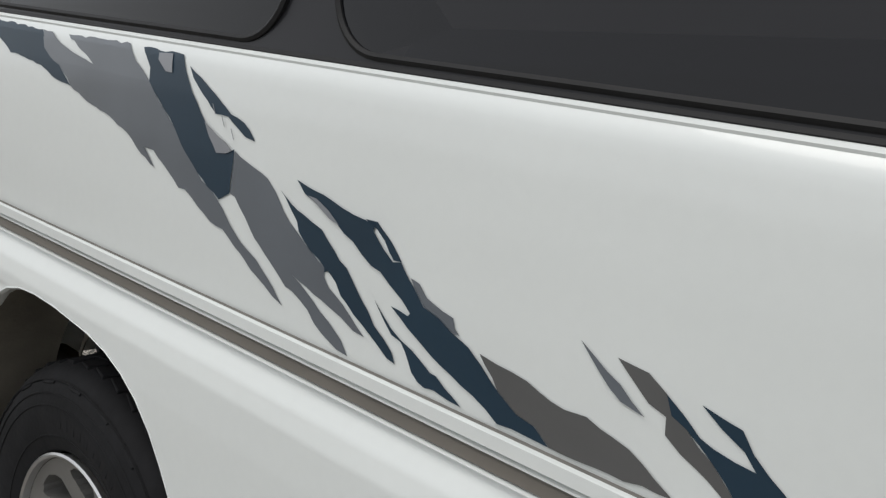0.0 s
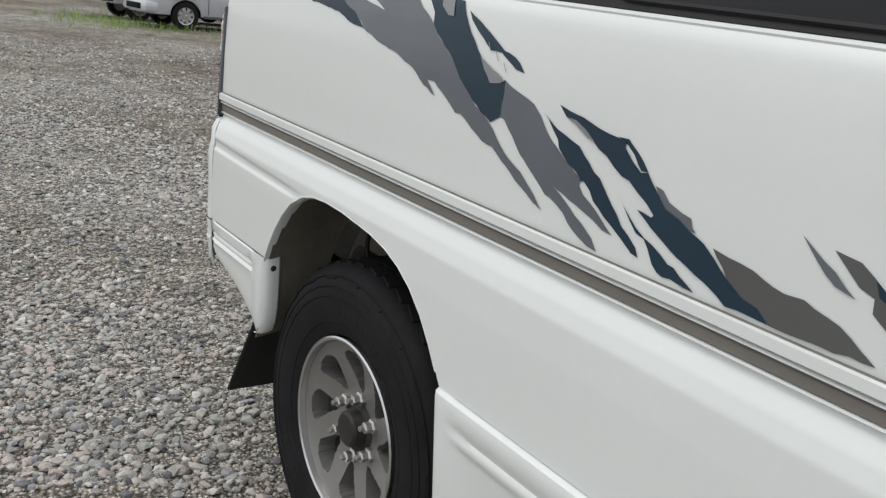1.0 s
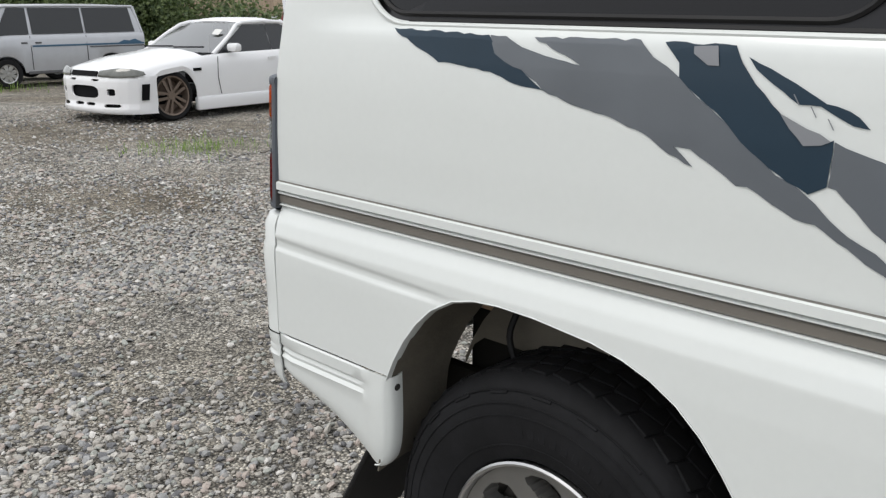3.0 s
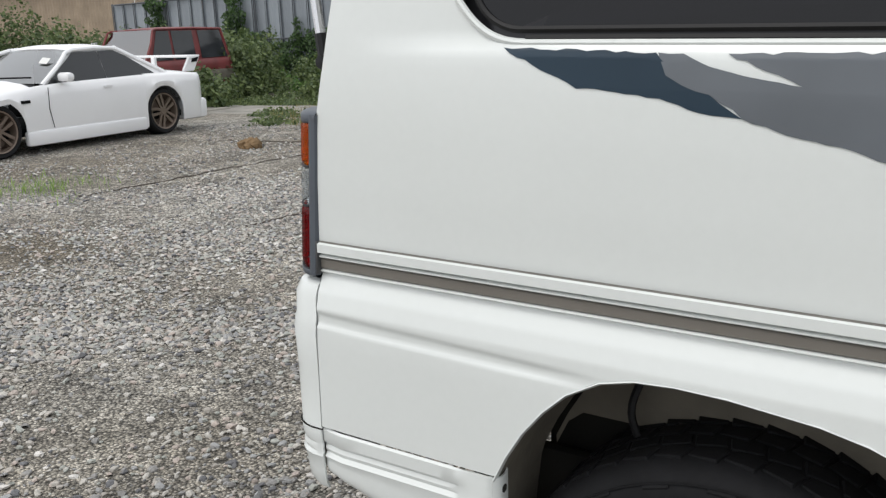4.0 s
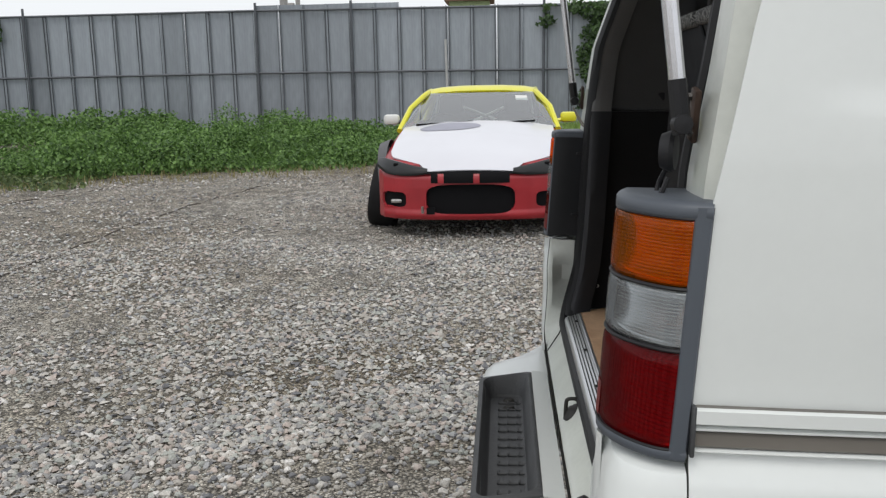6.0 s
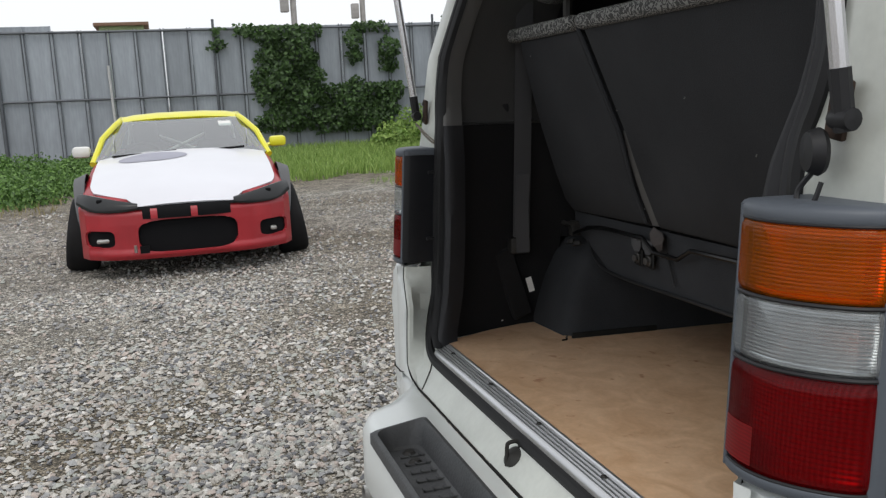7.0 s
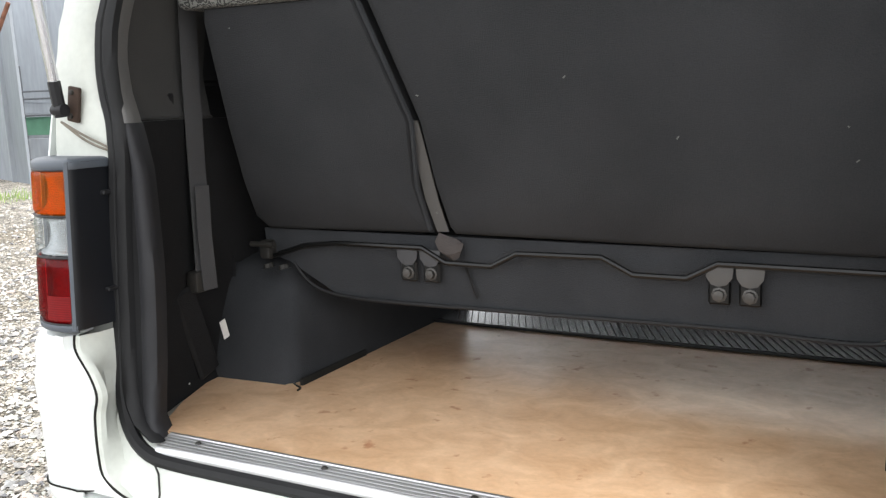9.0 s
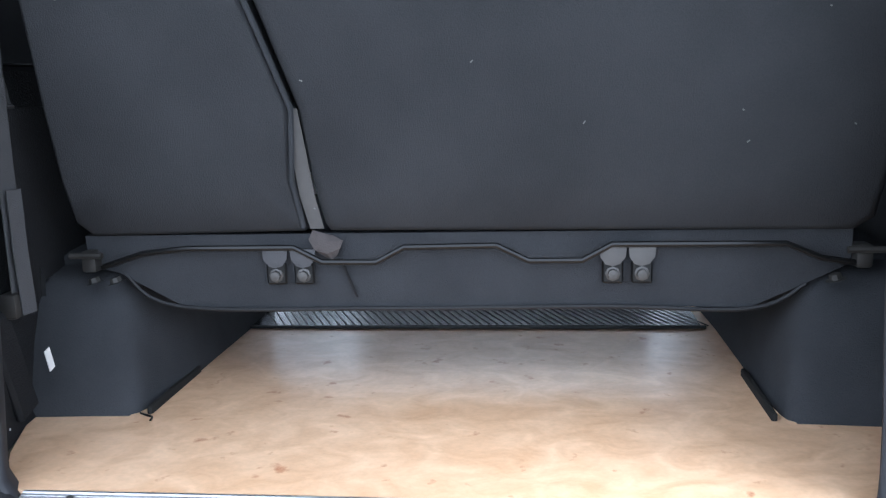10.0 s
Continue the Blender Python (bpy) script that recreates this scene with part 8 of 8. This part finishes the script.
quad_plate(coupe, "sticker", [(0.22, 0.36, 1.08), (0.22, 0.50, 1.07), (0.30, 0.51, 1.005), (0.30, 0.37, 1.015)], PAPER, 0.002)
for y in (-0.3, 0.35):
    part("wiper", tubem([(0.68, y - 0.3, 0.855), (0.64, y + 0.28, 0.865)], 0.010, 5), BLACKCAR, coupe)
seats(coupe, -0.35, (-0.36, 0.36), 0.45)
part("tow_patch", boxm((2.10, 0.335, 0.375), (2.135, 0.39, 0.43), 0.012, 1), ORANGE, coupe)
part("floor_pan", boxm((-1.9, -0.70, 0.20), (1.9, 0.70, 0.30), 0.02), BLACKCAR, coupe)
shorten(coupe, 1.30, 0.80)

# -- drift car: red, silver-white bonnet, yellow roof --
DRIFTGLASS = glass("drift_windscreen", (0.84, 0.97, 0.95), 0.92, 0.02, 0.32)
drift = thing("drift_car", pose(-2.68, 9.95, 0, 0, 0, -91.5) @ Matrix.Scale(1.06, 4), "red coupe with silver-white bonnet, yellow roof and cambered wheels", "car", "parked cars")
WB = 2.46
tab_w2 = [(-2.1, 0.62), (-2.0, 0.74), (-1.6, 0.80), (0, 0.79), (1.2, 0.81), (1.6, 0.81), (1.75, 0.785), (1.85, 0.72), (1.93, 0.62)]
tab_z2 = [(-2.1, 0.78), (-1.9, 0.84), (-1.0, 0.86), (0.3, 0.85), (0.75, 0.84), (1.3, 0.755), (1.75, 0.655), (1.95, 0.598), (2.05, 0.555), (2.07, 0.54)]
tab_c2 = [(-2.1, 0.01), (-1.5, 0.05), (0.6, 0.08), (1.3, 0.075), (1.85, 0.055), (2.0, 0.03), (2.07, 0.01)]
dw, dz = (lambda x: lerp(tab_w2, x)), (lambda x: lerp(tab_z2, x))
car_body(drift, REDPAINT, [-2.1 + 0.0806 * i for i in range(51)], dw, dz, lambda x: lerp(tab_c2, x), lambda x: 0.21 if x < 1.7 else 0.24, [(WB / 2, 0.31), (-WB / 2, 0.31)], 0.36, (-1.3, 0.70), hood_paint=(SILVERWHITE, 2.045, "silver-white bonnet with a faded round patch"), hood_from=0.70, flare=0.02)
cabin_shell(drift, YELLOW, 0.72, 0.02, -1.25, -0.65, dz, 1.27, 0.775, 0.56, [(0.52, -0.40, 0.02, -0.42), (-0.45, -1.0, -0.46, -0.65)], roof_paint=YELLOW, screen=DRIFTGLASS, rear=SCREEN, side=SCREEN, shell=False)
for s in (-1, 1):
    car_wheel(drift, (WB / 2, s * 0.955, 0.312), 0.312, 0.24, 8, BLACKRIM, s, 10.0, 0.66)
    car_wheel(drift, (-WB / 2, s * 0.93, 0.312), 0.312, 0.24, 8, BLACKRIM, s, 4.0, 0.66)
    for x in (WB / 2, -WB / 2):
        bm = bmesh.new()
        rows = []
        for i in range(17):
            a = radians(8 + 164 * i / 16)
            k = math.sin(a) ** 0.5
            rows.append([(x + 0.36 * math.cos(a), s * 0.79, 0.34 + 0.375 * math.sin(a)), (x + 0.375 * math.cos(a), s * (0.81 + 0.065 * k), 0.34 + 0.385 * math.sin(a)), (x + 0.40 * math.cos(a), s * (0.81 + 0.07 * k), 0.34 + 0.42 * math.sin(a)), (x + 0.46 * math.cos(a), s * 0.785, 0.33 + 0.47 * math.sin(a))])
        grid(bm, rows)
        part("fender_flare", thick(bm, 0.006), GREYPLAS, drift, "grey plastic fender flare")
    lamp_cover(drift, [(2.075, s * 0.36, 0.556), (2.045, s * 0.52, 0.540), (1.955, s * 0.71, 0.552), (1.80, s * 0.825, 0.60)], [(2.035, s * 0.36, 0.596), (1.965, s * 0.53, 0.632), (1.84, s * 0.72, 0.672), (1.72, s * 0.81, 0.676)], SMOKE, 0.022, "dark smoked headlamp cover")
    lamp_pod(drift, "lamp_hole", (1.955, s * 0.64, 0.628), (0.03, 0.045, 0.03), BLACKCAR)
    m = lamp_pod(drift, "mirror", (0.50, s * 0.88, 0.945), (0.09, 0.16, 0.10), PAPER if s < 0 else YELLOW)
    part("mirror_arm", tubem([(0.52, s * 0.72, 0.90), (0.51, s * 0.84, 0.93)], 0.02, 6), GREYPLAS if s < 0 else YELLOW, drift)
    lamp_pod(drift, "bonnet_pin", (1.62, s * 0.56, 0.715), (0.04, 0.03, 0.015), BLACKCAR)
    part("side_sill", boxm((-0.9, s * 0.76 - 0.03, 0.18), (0.9, s * 0.76 + 0.03, 0.30), 0.02), REDPAINT, drift)
bm = bmesh.new()
grid(bm, [[(2.118 - 0.033 * (y / 0.33) ** 2 - 0.55 * max(0, z - 0.53), y, z) for z in (0.482, 0.50, 0.53, 0.552, 0.566)] for y in [-0.33 + 0.066 * k for k in range(11)]])
part("nose_panel", thick(bm, 0.006), BLACKCAR, drift, "black nose panel with red stripes")
for y in (-0.245, 0.055):
    bm = bmesh.new()
    grid(bm, [[(2.125 - 0.033 * (v / 0.33) ** 2 - 0.55 * max(0, z - 0.53), v, z) for z in (0.482, 0.50, 0.53, 0.548, 0.560)] for v in (y - 0.025, y, y + 0.025)])
    part("nose_stripe", thick(bm, 0.004), REDPAINT, drift)
bm = bmesh.new()
grid(bm, [[(2.02, y, 0.585), (2.06, y, 0.565), (2.075, y, 0.555)] for y in (-0.37, -0.2, 0, 0.2, 0.37)])
part("bonnet_gap", bm, BLACKCAR, drift)
nose_skin(drift, REDPAINT, [(0, 2.10), (0.30, 2.09), (0.50, 2.05), (0.65, 1.985), (0.76, 1.89), (0.82, 1.76), (0.832, 1.60)], [(0.17, -0.015), (0.20, 0.01), (0.225, 0.01), (0.25, -0.005), (0.44, 0.0), (0.52, -0.005), (0.55, -0.025), (0.565, -0.05)], [(0, 0.345, 0.375, 0.125), (0.665, 0.335, 0.115, 0.065)])
for s in (-1, 1):
    part("door_card", boxm((-1.0, s * 0.715 - 0.02, 0.3), (0.72, s * 0.715 + 0.02, 0.84), 0.01), BLACKCAR, drift)
part("rear_shelf", boxm((-1.35, -0.70, 0.80), (-0.95, 0.70, 0.86), 0.01), BLACKCAR, drift)
for s, y in ((-1, -0.64), (1, 0.66)):
    lamp_pod(drift, "fog_lamp", (1.955, y, 0.318), (0.04, 0.10 if s < 0 else 0.05, 0.035), STEEL)
part("tow_eye", tubem([(2.12, -0.40, 0.235), (2.135, -0.40, 0.29)], 0.012, 6), STEEL, drift)
quad_plate(drift, "tow_block", [(2.10, -0.37, 0.22), (2.10, -0.30, 0.22), (2.10, -0.30, 0.275), (2.10, -0.37, 0.275)], BLACKCAR, 0.02)
bm = bmesh.new()
rows = []
for i in range(25):
    a = 2 * math.pi * i / 24
    ring = [(0.98 + 0.16 * k * math.cos(a), -0.25 + 0.29 * k * math.sin(a)) for k in (0.0, 0.25, 0.5, 0.75, 1.0)]
    rows.append([(x, y, dz(x) + lerp(tab_c2, x) * lerp([(0, 1.0), (0.4, 0.90), (0.7, 0.58), (0.9, 0.24)], abs(y) / dw(x)) + 0.018) for x, y in ring])
grid(bm, rows)
part("bonnet_patch", bm, material("faded_patch", (0.30, 0.30, 0.36), 0.5, vary=0.1), drift, "faded grey round patch")
seats(drift, -0.35, (-0.35, 0.35), 0.42)
for s in (-1, 1):
    part("cage_hoop", tubem([(-0.55, s * 0.60, 0.4), (-0.55, s * 0.50, 1.14), (-0.55, 0, 1.17)], 0.020, 7), PAPER, drift)
    part("cage_stay", tubem([(-0.57, s * 0.48, 1.12), (-1.2, -s * 0.42, 0.72)], 0.018, 7), PAPER, drift)
    part("screen_stickers", boxm((0.40, -s * 0.60, 0.95) if s > 0 else (0.40, 0.598, 0.95), (0.52, -s * 0.598, 1.08) if s > 0 else (0.52, 0.60, 1.08)), PAPER, drift)
part("steering_wheel", tubem([(0.30 + 0.05 * math.sin(a), -0.35 + 0.17 * math.cos(a), 0.83 + 0.16 * math.sin(a)) for a in [2 * math.pi * i / 20 for i in range(20)]], 0.015, 6, True), BLACKCAR, drift)
part("dashboard", boxm((0.35, -0.66, 0.70), (0.72, 0.66, 0.84), 0.04), BLACKCAR, drift)
part("firewall", boxm((-1.05, -0.66, 0.3), (-1.0, 0.66, 0.80)), BLACKCAR, drift)
quad_plate(drift, "price_card", [(0.14, 0.35, 1.155), (0.14, 0.47, 1.15), (0.215, 0.48, 1.105), (0.215, 0.36, 1.11)], PAPER, 0.003, "white paper card in the windscreen")
for y in (-0.30, 0.30):
    part("wiper", tubem([(0.78, y - 0.30, 0.90), (0.75, y + 0.25, 0.925)], 0.010, 5), BLACKCAR, drift)
part("floor_pan", boxm((-1.9, -0.66, 0.22), (1.95, 0.66, 0.30), 0.02), BLACKCAR, drift)

# -- silver van --
sv_yaw = -87.5
silver = thing("silver_van", parked(-19.93, 7.78, sv_yaw, 0.86), "silver passenger van with blue mountain stripe parked on gravel", "van", "parked cars")
tab_w3 = [(-2.15, 0.80), (-2.0, 0.84), (1.6, 0.845), (2.0, 0.80), (2.22, 0.72), (2.28, 0.60)]
vw, vz = (lambda x: lerp(tab_w3, x)), (lambda x: lerp([(-2.15, 1.20), (1.3, 1.18), (1.9, 1.12), (2.2, 0.98), (2.28, 0.80)], x))
car_body(silver, SILVER, [-2.15 + 0.0886 * i for i in range(51)], vw, vz, lambda x: 0.02, lambda x: 0.34, [(1.36, 0.33), (-1.20, 0.33)], 0.39, (-2.0, 1.5), flare=0.01)
cabin_shell(silver, SILVER, 1.95, 1.25, -2.10, -1.95, vz, 1.90, 0.80, 0.66, [(1.55, 0.78, 1.18, 0.76), (0.70, -0.55, 0.70, -0.55), (-0.60, -1.90, -0.60, -1.82)], screen=DARKGLASS, rear=DARKGLASS)
for x in (1.36, -1.20):
    for s in (-1, 1):
        car_wheel(silver, (x, s * 0.84, 0.335), 0.335, 0.20, 8, ALLOY_LIP, s, 0, 0.62)
for s in (-1, 1):
    part("stripe", boxm((-2.1, s * 0.855 - 0.004, 0.915), (0.75, s * 0.855 + 0.004, 0.955)), BLUESTRIPE, silver)
    part("stripe", boxm((-2.1, s * 0.855 - 0.004, 0.865), (-0.65, s * 0.855 + 0.004, 0.895)), GREYPLAS, silver)
    quad_plate(silver, "mountain_mark", [(-1.4, s * 0.856, 0.955), (-1.55, s * 0.856, 1.02), (-1.7, s * 0.856, 1.0), (-1.85, s * 0.856, 1.04), (-2.05, s * 0.856, 0.955)], BLUESTRIPE, 0.004 * s)
    for x in (0.78, -0.58):
        part("door_seam", tubem([(x, s * 0.848, 0.40), (x, s * 0.852, 0.8), (x, s * 0.825, 1.16)], 0.006, 5), BLACKCAR, silver)
    for x in (0.93, 0.60):
        part("door_handle", boxm((x - 0.07, s * 0.85 - 0.015, 0.99), (x + 0.07, s * 0.85 + 0.015, 1.03), 0.008), GREYPLAS, silver)
    lamp_pod(silver, "turn_lamp", (2.13, s * 0.72, 0.86), (0.16, 0.14, 0.12), ORANGE)
    lamp_pod(silver, "headlamp", (2.22, s * 0.52, 0.86), (0.10, 0.30, 0.16), LAMPWHITE)
    lamp_pod(silver, "mirror", (1.62, s * 0.93, 1.30), (0.10, 0.10, 0.22), BLACKCAR)
    part("sill_trim", boxm((-0.75, s * 0.82 - 0.03, 0.30), (0.9, s * 0.82 + 0.03, 0.37), 0.015), GREYPLAS, silver)
part("front_bumper", boxm((2.0, -0.80, 0.36), (2.36, 0.80, 0.62), 0.06, 2), SILVER, silver)
part("bumper_grille", boxm((2.33, -0.5, 0.42), (2.37, 0.5, 0.56), 0.01), BLACKCAR, silver)
part("rear_bumper", boxm((-2.28, -0.80, 0.36), (-2.0, 0.80, 0.58), 0.05, 2), GREYPLAS, silver)
part("floor_pan", boxm((-2.0, -0.7, 0.30), (2.1, 0.7, 0.45), 0.02), BLACKCAR, silver)

# -- another front, dark bull bar, beside the silver van --
truck = thing("pale_truck", parked(-22.1, 7.5, sv_yaw, 0.88), "pale van with black front guard behind the silver van", "van", "parked cars")
car_body(truck, SILVER, [-2.1 + 0.086 * i for i in range(49)], vw, vz, lambda x: 0.02, lambda x: 0.40, [(1.36, 0.33), (-1.20, 0.33)], 0.39, (-2.0, 1.5))
cabin_shell(truck, SILVER, 1.95, 1.25, -2.05, -1.95, vz, 1.90, 0.80, 0.66, [(1.55, 0.78, 1.18, 0.76), (0.70, -1.82, 0.70, -1.8)], screen=DARKGLASS, rear=DARKGLASS)
for x in (1.36, -1.20):
    for s in (-1, 1):
        car_wheel(truck, (x, s * 0.84, 0.335), 0.335, 0.20, 8, ALLOY_LIP, s, 0, 0.62)
part("front_guard", boxm((1.95, -0.8, 0.45), (2.35, 0.8, 0.78), 0.05), BLACKCAR, truck)
for y in (-0.5, 0.5):
    part("guard_hoop", tubem([(2.36, y - 0.2, 0.5), (2.38, y - 0.2, 1.0), (2.38, y + 0.2, 1.0), (2.36, y + 0.2, 0.5)], 0.03, 7), BLACKCAR, truck)

# -- abandoned red wagon --
wagon = thing("red_wagon", parked(-19.3, 14.6, -84), "abandoned maroon station wagon sunk in weeds", "car", "parked cars")
ww, wz = (lambda x: lerp([(-2.1, 0.78), (-1.9, 0.83), (1.6, 0.83), (2.0, 0.78), (2.1, 0.7)], x)), (lambda x: lerp([(-2.1, 1.08), (0.8, 1.06), (1.9, 1.0), (2.1, 0.9)], x))
car_body(wagon, MAROON, [-2.1 + 0.0857 * i for i in range(50)], ww, wz, lambda x: 0.04, lambda x: 0.42, [(1.30, 0.38), (-1.25, 0.38)], 0.42, (-2.0, 0.7))
cabin_shell(wagon, MAROON, 0.95, 0.45, -2.05, -1.85, wz, 1.88, 0.78, 0.68, [(0.72, 0.02, 0.42, 0.02), (-0.06, -0.78, -0.06, -0.78), (-0.98, -1.95, -0.98, -1.80)], screen=CARGLASS, rear=DARKGLASS)
for x in (1.30, -1.25):
    for s in (-1, 1):
        car_wheel(wagon, (x, s * 0.82, 0.36), 0.36, 0.22, 8, ALLOY, s, 0, 0.6)
for s in (-1, 1):
    part("side_cladding", boxm((-2.05, s * 0.83 - 0.02, 0.55), (2.0, s * 0.83 + 0.02, 0.80), 0.015), LINER, wagon, "dull beige lower cladding")
part("rear_bumper", boxm((-2.25, -0.78, 0.5), (-2.0, 0.78, 0.68), 0.04), STEEL, wagon)
grey2 = thing("grey_wagon", parked(-23.4, 15.2, -84), "dull grey car half hidden by weeds", "car", "parked cars")
car_body(grey2, SILVER, [-2.1 + 0.0857 * i for i in range(50)], ww, wz, lambda x: 0.04, lambda x: 0.42, [(1.30, 0.38), (-1.25, 0.38)], 0.42, (-2.0, 0.7))
cabin_shell(grey2, SILVER, 0.95, 0.45, -2.05, -1.85, wz, 1.62, 0.78, 0.68, [(0.72, 0.02, 0.42, 0.02), (-0.06, -0.78, -0.06, -0.78), (-0.98, -1.95, -0.98, -1.80)], screen=DARKGLASS, rear=DARKGLASS)
for x in (1.30, -1.25):
    for s in (-1, 1):
        car_wheel(grey2, (x, s * 0.82, 0.36), 0.36, 0.22, 8, ALLOY, s, 0, 0.6)
